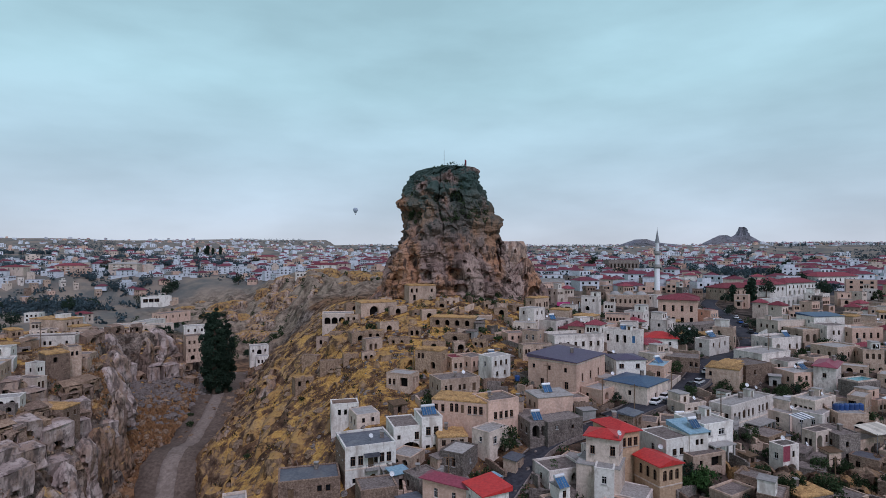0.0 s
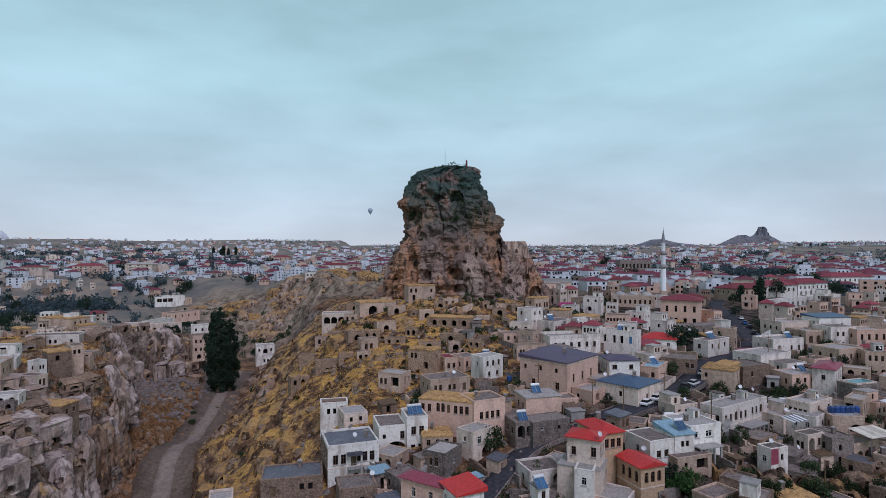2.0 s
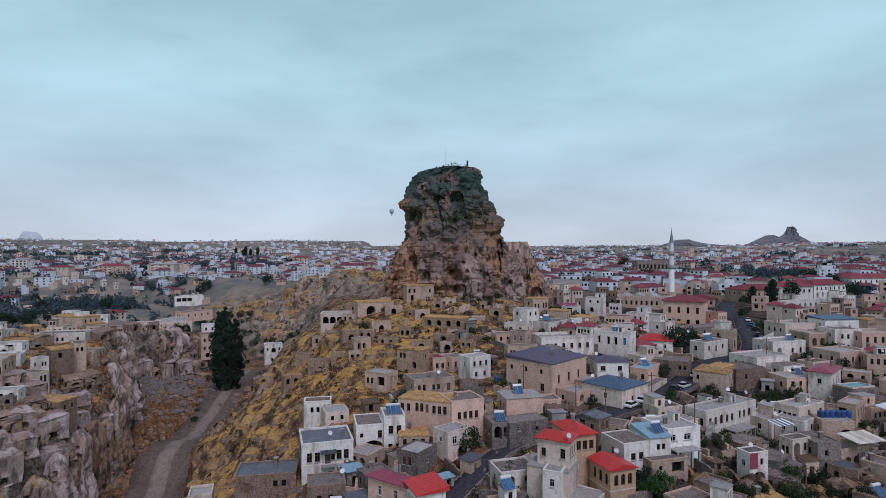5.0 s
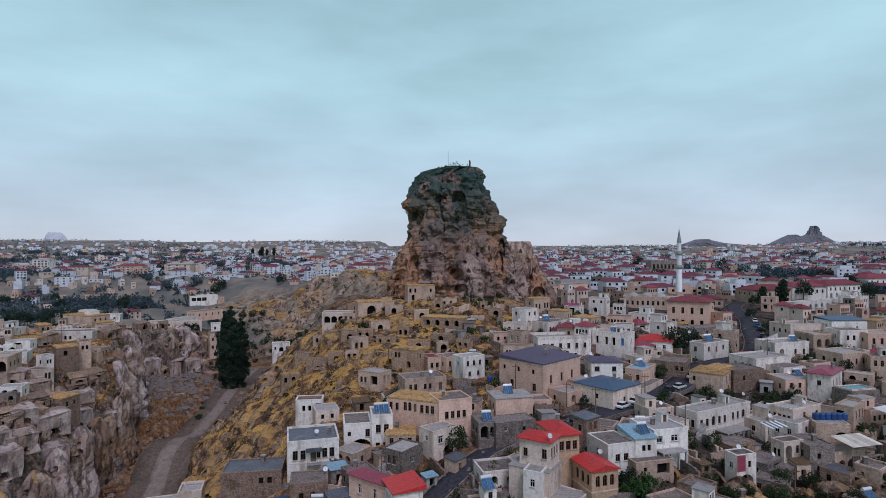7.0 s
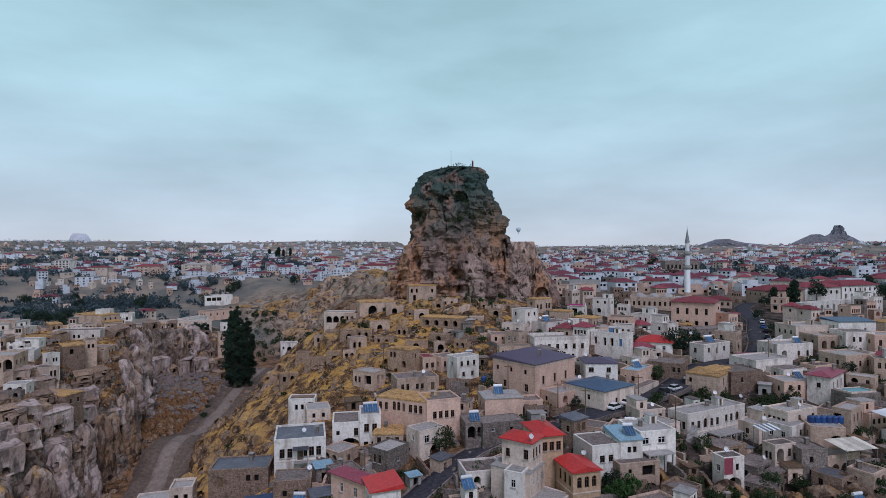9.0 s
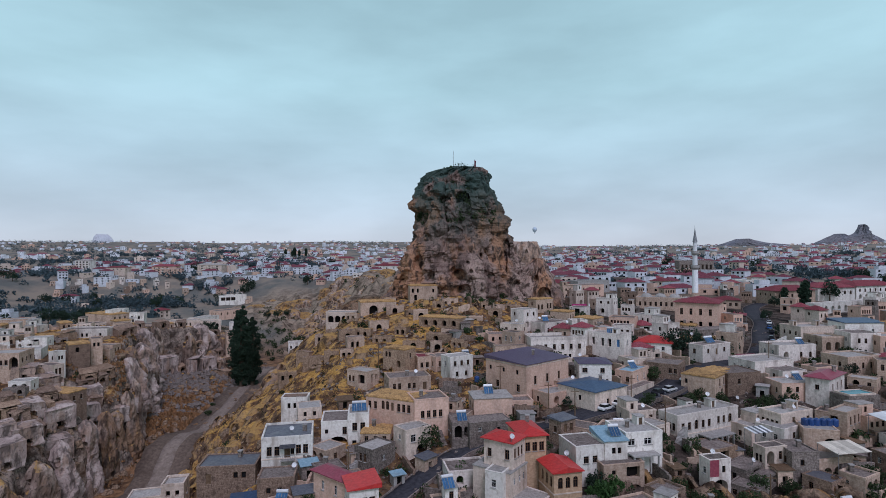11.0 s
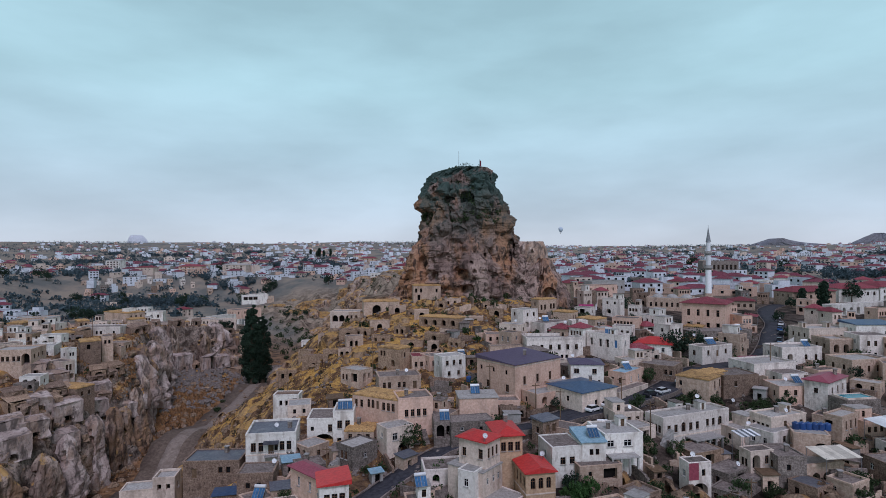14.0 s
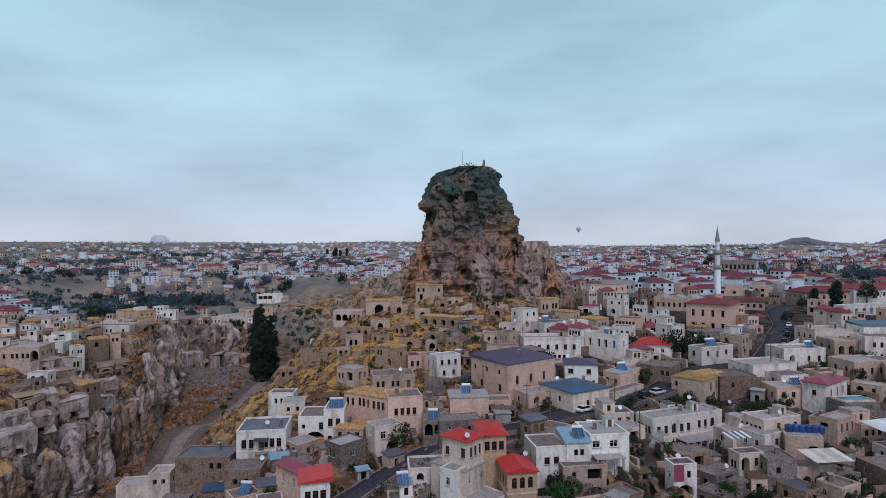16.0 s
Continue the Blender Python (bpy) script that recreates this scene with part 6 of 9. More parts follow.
house("pale ruined house shell by the track", -40.8, 110.6, -4.0, 4.4, 5.0, 21, wall=CREAM, cover=ROOFPALE, parapet=0.5, front=win(2, 1.0, 1.2, 0.8, 0.1, 0.9, "o"), right=win(1, 1.3, 1.3, 0.8, 0.1, 0.9, "b"))
house("low pale terrace above the track", -46.0, 108.5, -6.0, 6.5, 5.0, 24, wall=CREAM, cover=ROOFPALE, parapet=0.2, right=win(1, 1.3, 1.3, 0.8, 0.1, 0.9, "b"))


# ---- what is built onto the named houses ----
def on_front(root, u, z):
    """A pose on a house's front: u metres from its middle, z above its base; the front's depth is read from its wall."""
    wall = [c for c in root.children if c.name.startswith("wall")][0]
    y0 = min(v.co.y for v in wall.data.vertices)
    return Matrix.Translation((u, y0, z))


def wall_top(root):
    wall = [c for c in root.children if c.name.startswith("wall")][0]
    return max(v.co.z for v in wall.data.vertices)


def balcony(root, u, drop, w, out=1.1, canopy=None):
    """A slab on brackets with a railing of thin bars, and a small canopy where there is one."""
    z = wall_top(root) - drop
    bm = bmesh.new()
    box(bm, -w / 2, w / 2, -out, 0, -0.16, 0)
    slab = part("balcony", bm, CONCRETE, root, at=on_front(root, u, z))
    bm = bmesh.new()
    box(bm, -w / 2, w / 2, -out, -out + 0.05, 0.92, 0.98)
    part("handrail", bm, STEEL, slab)
    for i in range(9):
        bm = bmesh.new()
        box(bm, -0.02, 0.02, -0.02, 0.02, 0, 0.92)
        part("baluster", bm, STEEL, slab, at=Matrix.Translation((-w / 2 + 0.05 + (w - 0.1) * i / 8, -out + 0.03, 0)))
    if canopy:
        bm = bmesh.new()
        v = [bm.verts.new(q) for q in ((-w / 2 - 0.2, -out - 0.2, -0.35), (w / 2 + 0.2, -out - 0.2, -0.35), (w / 2 + 0.2, 0, 0), (-w / 2 - 0.2, 0, 0))]
        bm.faces.new(v)
        bmesh.ops.solidify(bm, geom=bm.faces[:], thickness=0.08)
        part("canopy", bm, canopy, root, at=on_front(root, u, z + 2.75))


def veranda(root, u, drop, w, out, posts=5):
    """A flat slab roof on posts before a house front."""
    z = wall_top(root) - drop
    bm = bmesh.new()
    box(bm, -w / 2, w / 2, -out, 0, 0, 0.22)
    part("veranda_roof", bm, CONCRETE, root, at=on_front(root, u, z))
    for i in range(posts):
        bm = bmesh.new()
        box(bm, -0.16, 0.16, -0.16, 0.16, -3.2, 0)
        part("veranda_post", bm, CONCRETE, root, at=on_front(root, u - w / 2 + 0.3 + (w - 0.6) * i / (posts - 1), z) @ Matrix.Translation((0, -out + 0.3, 0)))


room(tower_house, -0.5, -0.7, 0, 7.4, 6.2, wall_top(tower_house) - 4.7, CREAM, CONCRETE, [(0.75, 1.0, 0.8, 1.3, "b")], [(0.25, 1.2, 0.7, 1.2, "w"), (0.55, 1.2, 0.7, 1.2, "w"), (0.8, 1.2, 0.7, 1.2, "w")])
bm = bmesh.new()
box(bm, -4.93, -4.85, -4.6, 4.7, 0, wall_top(balcony_house) - 0.35)
part("side_wall", bm, RUBBLE, balcony_house, "bare rubble side wall")
bm = bmesh.new()
for i in range(7):
    box(bm, 4.86 + 0.02 * i, 5.3, -5.4 - 0.55 * i, -4.85 - 0.55 * i, 0, wall_top(balcony_house) - 3.6 - 0.62 * i)
part("broken_wall", bm, RUBBLE, balcony_house, "broken brown brick wall stub")
bm = bmesh.new()
box(bm, -2.1, -0.25, -1.53, -1.49, wall_top(gable_house) - 3.0, wall_top(gable_house))
part("painted_wall", bm, MAROON, gable_house, "flaking maroon painted wall")
balcony(balcony_house, 0.1, 3.95, 2.6, 1.2, ROOFDARK)
veranda(balcony_house, 3.2, 4.2, 3.0, 2.0, 2)
veranda(white_mansion, 0.5, 4.4, 7.5, 3.2, 5)
balcony(cream_house, -0.6, 3.1, 3.2)
veranda(vine_house, -0.8, 3.6, 5.5, 2.4, 4)
balcony(hotel, -0.2, 4.3, 3.4)
for flats in (pink_flats, cream_flats):
    for s in range(3):
        for k in (-8.5, 0.0, 8.5):
            z = wall_top(flats) - 3.3 - 3.2 * s
            bm = bmesh.new()
            box(bm, -2.4, 2.4, -1.4, 0, -0.2, 0.9)
            part("balcony", bm, WHITE, flats, at=on_front(flats, k, z))


def stair(x, y, turn, steps, width, mat, label):
    root = tagged(new("outer_stair"), label, "stair", "outer stairs")
    z = floor_at(x, y)
    root.matrix_basis = pose(x, y, z - 0.3, 0, 0, turn)
    for i in range(steps):
        bm = bmesh.new()
        box(bm, 0.3 * i, 0.3 * (i + 1), -width / 2, width / 2, 0, 0.3 + 0.18 * (i + 1))
        part("step", bm, mat, root)


stair(-1.5, 105.5, 65, 14, 1.2, CONCRETE, "rough concrete stair up a house side")
stair(111, 203, -20, 16, 1.6, WHITE, "white stone stair up the hotel front")
stair(86, 127.5, 35, 13, 1.2, CONCRETE, "steep concrete stair between terraces")
stair(16, 117, 120, 12, 1.2, GREY, "worn stone stair beside the lane")
stair(63, 122, 60, 14, 1.4, CONCRETE, "concrete stair below the white mansion")


def roof_hut(x, y, z, turn, mat, w=1.6, d=1.8, h=1.7):
    root = tagged(new("roof_hut"), "small stair hut on a flat roof", "roof hut", "roof huts")
    root.matrix_basis = pose(x, y, z, 0, 0, turn)
    bm = bmesh.new()
    facade(bm, (-w / 2, -d / 2), (w / 2, -d / 2), 0, h, [(w / 2 - 0.4, w / 2 + 0.4, 0.05, min(h - 0.2, 1.5), "d")])
    for a, b in (((w / 2, -d / 2), (w / 2, d / 2)), ((w / 2, d / 2), (-w / 2, d / 2)), ((-w / 2, d / 2), (-w / 2, -d / 2))):
        facade(bm, a, b, 0, h, [])
    part("wall", bm, mat, root)
    bm = bmesh.new()
    box(bm, -w / 2 - 0.12, w / 2 + 0.12, -d / 2 - 0.12, d / 2 + 0.12, h, h + 0.12)
    part("roof", bm, CONCRETE, root)
    again("door", DOOR, root, Matrix.Translation((0, -d / 2 + 0.22, 0.05)) @ Matrix.Diagonal((0.8, 1, min(h - 0.2, 1.5) - 0.05, 1)))


for h_root, u, v, m in ((white_mansion, 4, 0.5, WHITE), (terrace_house, 2, 0, WHITE), (hotel, 3, 1, CREAM), (cream_house, 2.5, 0.4, CREAM), (vine_house, 2, 1.5, WHITE), (hotel, -5, 2, CREAM)):
    at = h_root.matrix_basis @ Vector((u, v, wall_top(h_root) - 0.1))
    roof_hut(at.x, at.y, at.z, math.degrees(h_root.matrix_basis.to_euler().z), m)


# ---- the rest of the old town: smaller houses, yards and walls between the named ones ----
ROAD_AT = np.array([(p.x, p.y, w / 2) for line, w in ROADS for p in line])


def road_gap(x, y):
    return float((np.hypot(ROAD_AT[:, 0] - x, ROAD_AT[:, 1] - y) - ROAD_AT[:, 2]).min())


def free(x, y, r, ease=0.85):
    for a, b, c in PLACED:
        dx, dy, m = x - a, y - b, ease * (r + c)
        if dx * dx + dy * dy < m * m:
            return False
    return road_gap(x, y) > r * 0.75


rng = random.Random(11)
PLACED.append((56.5, 248, 6))  # the terrace with the banner stays open
LOWER_ARCHES = [(60.8, 107.8, 5, 2.4, 30), (65.3, 107.3, 6, 2.8, 25), (72.3, 109.5, 6, 2.6, 35), (77.2, 108.9, 5, 3.0, 28), (83.0, 111.5, 7, 2.8, 20), (88.4, 111.6, 6, 3.0, 30), (89.5, 108.7, 6, 3.0, 25), (55.3, 105.3, 5, 2.6, 20), (53.0, 109.0, 5, 2.4, 35), (77.9, 107.6, 6, 2.8, 25), (88.3, 115.2, 6, 2.8, 30), (63.3, 104.3, 6, 3, 25), (71.8, 108.0, 5, 2.6, 30)]
STYLE = [("weathered beige stone house with a flat roof", BEIGE, ROOFEARTH), ("off-white plastered house with a flat roof", OFFWHITE, ROOFPALE), ("pink stone house with a flat roof", PINK, ROOFEARTH),
         ("grey rubble house with an earth roof", GREY, ROOFEARTH), ("cream plastered house with a pale roof", CREAM, ROOFPALE), ("brown rubble house with a dusty roof", RUBBLE, ROOFEARTH),
         ("stone house with dry grass on its roof", BEIGE, ROOFGRASS), ("off-white plastered house with a dusty roof", OFFWHITE, ROOFEARTH), ("cream plastered house with a dusty roof", CREAM, ROOFEARTH),
         ("weathered beige stone house with a pale roof", BEIGE, ROOFPALE), ("pink stone house with a concrete roof", PINK, CONCRETE), ("weathered beige stone house with a flat roof", BEIGE, ROOFEARTH)]


HEROES = list(PLACED)


def before_hero(x, y):
    """A named house stands close behind this place."""
    return any(-1 < b - y < c + 11 and abs(x - 22 - (a - 22) * y / b) < c + 2 for a, b, c in HEROES)


COTTAGES = []
LOWER_STYLE = [("grey rubble house with an earth roof", GREY, ROOFEARTH), ("brown rubble house with a dusty roof", RUBBLE, ROOFEARTH), ("golden stone house with a dusty roof", HILLSTONE, ROOFEARTH), ("weathered beige stone house with a flat roof", BEIGE, ROOFEARTH),
               ("dark brown rubble house with a dusty roof", RUBBLE, ROOFEARTH), ("brown rubble house with a dark roof", RUBBLE, ROOFDARK), ("brown rubble house with an earth roof", RUBBLE, ROOFEARTH), ("grey rubble house with dry grass on its roof", GREY, ROOFGRASS)]
CLIFF_STYLE = [("tan stone cliff house with dry grass on its roof", BEIGE, ROOFGRASS), ("golden stone cliff house with a flat roof", HILLSTONE, ROOFEARTH), ("cream cliff house with a dusty roof", CREAM, ROOFEARTH),
               ("golden stone cliff house under dry grass", HILLSTONE, ROOFGRASS), ("tan stone cliff house with a flat roof", BEIGE, ROOFEARTH), ("whitewashed cliff house with a pale roof", WHITE, ROOFPALE), ("pink stone cliff house with a flat roof", PINK, ROOFEARTH)]


def terrace(root, w, d, up, wall):
    """A lower terrace built before a house: a retaining wall with dark recesses, a flat top and a ragged parapet."""
    out, tw, top = rng.uniform(2.1, 3.2), w * rng.uniform(0.75, 1.2), min(rng.uniform(1.5, 2.9), up - 0.9)
    shift = rng.uniform(-0.25, 0.25) * w
    bm = bmesh.new()
    n = rng.choice((1, 1, 2, 3))
    ops = []
    for i in range(n):
        u, ww = tw * (i + 0.5) / n + rng.uniform(-0.2, 0.2), rng.uniform(0.7, min(2.0, 0.7 * tw / n))
        ops.append((u - ww / 2, u + ww / 2, top - rng.uniform(1.6, 2.1), top - rng.uniform(0.25, 0.5), rng.choice("aao")))
    facade(bm, (-tw / 2, -out), (tw / 2, -out), -3.0, top, ops)
    facade(bm, (tw / 2, -out), (tw / 2, 0.1), -3.0, top, [])
    facade(bm, (-tw / 2, 0.1), (-tw / 2, -out), -3.0, top, [])
    bm.faces.new([bm.verts.new(q) for q in ((-tw / 2, -out, top), (tw / 2, -out, top), (tw / 2, 0.1, top), (-tw / 2, 0.1, top))]).material_index = 1
    # near-black quads paint the shade at the back of each recess
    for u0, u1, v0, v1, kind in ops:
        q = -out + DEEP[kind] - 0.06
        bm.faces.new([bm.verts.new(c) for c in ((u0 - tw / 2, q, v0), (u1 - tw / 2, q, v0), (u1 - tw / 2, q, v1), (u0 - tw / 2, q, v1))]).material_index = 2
    k = max(3, int(tw / 0.9))
    for i in range(k):
        if rng.random() < 0.75:
            box(bm, -tw / 2 + tw * i / k, -tw / 2 + tw * (i + 1) / k, -out, -out + 0.3, top, top + rng.uniform(0.2, 1.0))
    part("terrace", bm, [wall, ROOFEARTH, SHADEDARK], root, at=Matrix.Translation((shift, -d / 2, 0)))


def small_house(x, y, low=False, red=0.0, styles=None):
    label, wall, cover = rng.choice(styles or STYLE)
    w, d = rng.uniform(4.2, 7.8), rng.uniform(4.0, 6.5)
    r = 0.5 * math.hypot(w, d) * 0.86
    if not free(x, y, r, 0.74):
        return False
    top = floor_at(x, y) + (rng.uniform(2.4, 3.6) if low else rng.choice((3.4, 5.4, 5.8, 6.4, 7.2)))
    ahead = ROAD_AT[(ROAD_AT[:, 1] > y) & (ROAD_AT[:, 1] < y + 18)]
    if len(ahead) and (np.abs(ahead[:, 0] - 22 - (x - 22) * ahead[:, 1] / y) < 6).any():
        top = floor_at(x, y) + rng.uniform(2.2, 2.8)
    street = ROAD_AT[(ROAD_AT[:, 1] > y) & (ROAD_AT[:, 1] < y + 34) & (ROAD_AT[:, 0] > 84)]
    if len(street) and (np.abs(street[:, 0] - 22 - (x - 22) * street[:, 1] / y) < 6).any():
        return False
    modest = before_hero(x, y)
    if modest:
        top = floor_at(x, y) + rng.uniform(2.0, 2.7)
    turn = rng.choice((15, 22, 38, 48, -20, -35)) + rng.uniform(-7, 7)
    roof = "turf" if cover is ROOFGRASS else "flat"
    if rng.random() < red:
        label, wall, cover, roof = rng.choice((("white house under a red tiled roof", WHITE, TILERED, "hip"), ("cream house under a red tiled roof", CREAM, TILERED, "hip"), ("beige house under a red tiled roof", BEIGE, TILERED, "hip")))
    kind = rng.choice("bbbsw")
    front = win(rng.choice((2, 3, 3, 4)), rng.uniform(0.8, 1.2), rng.uniform(1.1, 1.6), rng.uniform(0.7, 0.95), 0.08, 0.92, kind)
    if top - floor_at(x, y) > 5:
        front = front + [(rng.uniform(0.25, 0.7), 3.9, rng.uniform(1.0, 2.0), 2.0, rng.choice("ada"))]
    if top - floor_at(x, y) < 3.2:
        front = rng.choice((win(2, 0.6, 1.7, 1.3, 0.08, 0.92, "a"), win(3, 0.7, 1.2, 0.8, 0.05, 0.95, "b"), [(0.3, 0.5, 1.5, 1.9, "a"), (0.75, 0.7, 0.8, 1.1, "b")], [(0.5, 0.5, 2.2, 1.9, "o")]))
    side = win(rng.choice((1, 2)), 1.0, 1.2, 0.8, 0.1, 0.9, kind)
    root = house(label, x, y, top, w, d, turn, wall, roof, cover, front=front, right=side, left=side[:1], name="cottage", parapet=rng.choice((0.1, 0.18, 0.35)), rise=1.6, seen=False)
    COTTAGES.append((x, y, roof))
    up = top - root.matrix_basis.translation.z
    more = rng.random()
    front_x, front_y = x + math.sin(radians(turn)) * (d / 2 + 2), y - math.cos(radians(turn)) * (d / 2 + 2)
    if up > 2.8 and 86 < y < 215 and road_gap(front_x, front_y) > 2.0 and rng.random() < 0.8:
        terrace(root, w, d, up, rng.choice((wall, RUBBLE, GREY, BEIGE)))
    if roof == "flat" and more < 0.38 and not modest:
        rw, rd = w * rng.uniform(0.38, 0.6), d * rng.uniform(0.5, 0.7)
        room(root, rng.choice((-1, 1)) * (w - rw) / 2 * 0.9, (d - rd) / 2 * 0.9, up - 0.05, rw, rd, rng.uniform(2.0, 2.7), rng.choice((wall, WHITE, CREAM)), rng.choice((CONCRETE, ROOFEARTH, ROOFPALE)),
             win(rng.choice((1, 2)), 0.5, 1.3, 0.75, 0.1, 0.9, "b"), win(1, 0.5, 1.2, 0.8, kind="s"))
    elif more > 0.72 and up > 4.4:
        rw = w * rng.uniform(0.5, 0.8)
        room(root, rng.uniform(-0.2, 0.2) * w, -d / 2 - 1.2, 0, rw, 2.5, up - rng.uniform(2.8, 3.4), wall, rng.choice((CONCRETE, ROOFEARTH)), [(0.5, 0.5, min(1.8, rw * 0.5), 1.9, rng.choice("aao"))])
    return True


def old_town(tries, y0, y1, most):
    made = 0
    for _ in range(tries):
        y = rng.uniform(y0, y1)
        x = rng.uniform(-14, 0.72 * y + 62)
        hill_here = math.exp(-((x + 12) / 60) ** 2 - ((y - 180) / 75) ** 2)
        if (abs(x - 4) < 46 and 196 < y < 300) or (hill_here > 0.5 and x < 26) or (x < 8 and y > 150):
            continue
        made += small_house(x, y, low=y < 165, red=0.0 if y < 180 else 0.25, styles=LOWER_STYLE if y < 124 and x > 34 else None)
        if made >= most:
            break


old_town(6000, 86, 205, 150)
old_town(3000, 205, 335, 70)
# on the cave plateau and along its rim
kept = 0
for _ in range(2500):
    x, y = rng.uniform(-215, -104), rng.uniform(120, 300)
    d0 = 1.2 if floor_at(x, y) > 3 else 0
    if kept < 76 and d0 > 1.12 and floor_at(x, y) > 3 and max(abs(floor_at(x + 3, y) - floor_at(x - 3, y)), abs(floor_at(x, y + 3) - floor_at(x, y - 3))) < 3.5:
        kept += small_house(x, y, low=True, styles=CLIFF_STYLE)


for x, y in [(-518, 578), (-509, 587), (-500, 596), (-483, 601), (-471, 610), (-466, 623), (-447, 617), (-439, 626), (-425, 631), (-406, 625), (-455, 576), (-419, 549), (-406, 498), (-493, 580), (-495, 560), (-376, 616), (-304, 611), (-276, 582), (-445, 605), (-424, 611)]:
    small_house(x, y)


# ---- sheds and lean-tos in the gaps ----
def shed(x, y, w, d, tall, turn, wall, cover):
    z = min(floor_at(x + a * w / 2, y + b * d / 2) for a in (-1, 1) for b in (-1, 1)) - 0.5
    root = tagged(new("shed"), "small rough stone shed with a lean-to roof", "shed", "sheds in the yards")
    root.matrix_basis = pose(x, y, z, 0, 0, turn)
    h = floor_at(x, y) + tall - z
    bm = bmesh.new()
    o = [(w * 0.3, w * 0.3 + 1.0, 0.5, min(h - 0.3, 2.4), "o")]
    facade(bm, (-w / 2, -d / 2), (w / 2, -d / 2), 0, h, o)
    facade(bm, (w / 2, -d / 2), (w / 2, d / 2), 0, h, [])
    facade(bm, (w / 2, d / 2), (-w / 2, d / 2), 0, h, [])
    facade(bm, (-w / 2, d / 2), (-w / 2, -d / 2), 0, h, [])
    part("wall", bm, wall, root)
    again("opening", SHADEBOARD, root, Matrix.Translation((-w / 2 + w * 0.3 + 0.5, -d / 2 + 0.85, 0.5)) @ Matrix.Diagonal((1, 1, min(h - 0.3, 2.4) - 0.5, 1)))
    bm = bmesh.new()
    box(bm, -w / 2 - 0.25, w / 2 + 0.25, -d / 2 - 0.3, d / 2 + 0.15, 0, 0.12)
    part("roof", bm, cover, root, at=pose(0, 0, h + 0.02, rng.uniform(1, 5), rng.uniform(-2, 2), 0))
    PLACED.append((x, y, 0.4 * math.hypot(w, d)))


shed(-18.6, 98.6, 4.6, 3.2, 2.2, 22, RUBBLE, BLUEROOF)
shed(-28.0, 99.0, 5.0, 3.2, 2.4, 15, GREY, ROOFEARTH)
shed(13.6, 109.0, 3.6, 2.6, 2.3, 58, BEIGE, ROOFDARK)
sheds = 0
for _ in range(6000):
    if sheds >= 45:
        break
    y = rng.uniform(86, 200)
    x = rng.uniform(-16, 0.72 * y + 45)
    w, d = rng.uniform(2.2, 4.2), rng.uniform(2.0, 3.6)
    if free(x, y, 0.4 * math.hypot(w, d), 0.78) and not (x < 8 and y > 140):
        shed(x, y, w, d, rng.uniform(1.8, 2.8), rng.choice((18, 35, 110, -30)) + rng.uniform(-10, 10), rng.choice((GREY, RUBBLE, BEIGE, CONCRETE)), rng.choice((ROOFEARTH, ROOFEARTH, ROOFDARK, PALEBLUE, CONCRETE, WOOD, ROOFPALE)))
        sheds += 1


# ---- ruins round the foot of the castle rock ----
def ruin(x, y, w, d, tall, turn, wall, holes):
    z = min(floor_at(x + a * w / 2, y + b * d / 2) for a in (-1, 1) for b in (-1, 1)) - 0.6
    h = floor_at(x, y) + tall - z
    root = tagged(new("ruin"), "roofless carved stone ruin with dark openings", "ruin", "ruins below the castle rock")
    root.matrix_basis = pose(x, y, z, 0, 0, turn)
    bm = bmesh.new()
    facade(bm, (-w / 2, -d / 2), (w / 2, -d / 2), 0, h, holes(w, h))
    facade(bm, (w / 2, -d / 2), (w / 2, d / 2), 0, h, [])
    facade(bm, (-w / 2, d / 2), (-w / 2, -d / 2), 0, h, [])
    part("wall", bm, wall, root)
    for u0, u1, v0, v1, k in holes(w, h):
        again("archway", SHADEBOARD, root, Matrix.Translation((-w / 2 + (u0 + u1) / 2, -d / 2 + DEEP[k] - 0.05, v0)) @ Matrix.Diagonal((u1 - u0, 1, v1 - v0, 1)))
    bm = bmesh.new()
    n = max(5, int(w / 0.7))
    rows = []
    for i in range(n + 1):
        u, q = -w / 2 + w * i / n, h + max(0.05, 0.7 * math.sin(i * 1.9 + x) * math.sin(i * 0.7)) + rng.uniform(0.05, 0.35)
        rows.append([bm.verts.new(c) for c in ((u, -d / 2, h), (u, -d / 2, q), (u, -d / 2 + 0.6, q - 0.1), (u, -d / 2 + 0.6, h))])
    for a, b in zip(rows, rows[1:]):
        for k in range(3):
            bm.faces.new((a[k], b[k], b[k + 1], a[k + 1]))
    bm.faces.new(rows[0])
    bm.faces.new(rows[-1][::-1])
    part("broken_coping", bm, wall, root)
    bm = bmesh.new()
    box(bm, -w / 2, w / 2, -d / 2 + 0.6, d / 2, h - 0.3, h + 0.1)
    part("fill", bm, ROOFGRASS if rng.random() < 0.4 else RUBBLE, root)
    PLACED.append((x, y, 0.4 * math.hypot(w, d)))


def one_arch(w, h):
    return [(w * 0.35, min(w * 0.35 + 1.8, w - 0.3), 0.7, min(h - 0.5, 3.2), "a")]


def two_holes(w, h):
    return [(w * 0.15, w * 0.15 + 0.9, h - 2.4, h - 0.8, "o"), (w * 0.55, w * 0.55 + 1.1, h - 2.6, h - 0.7, "a")]


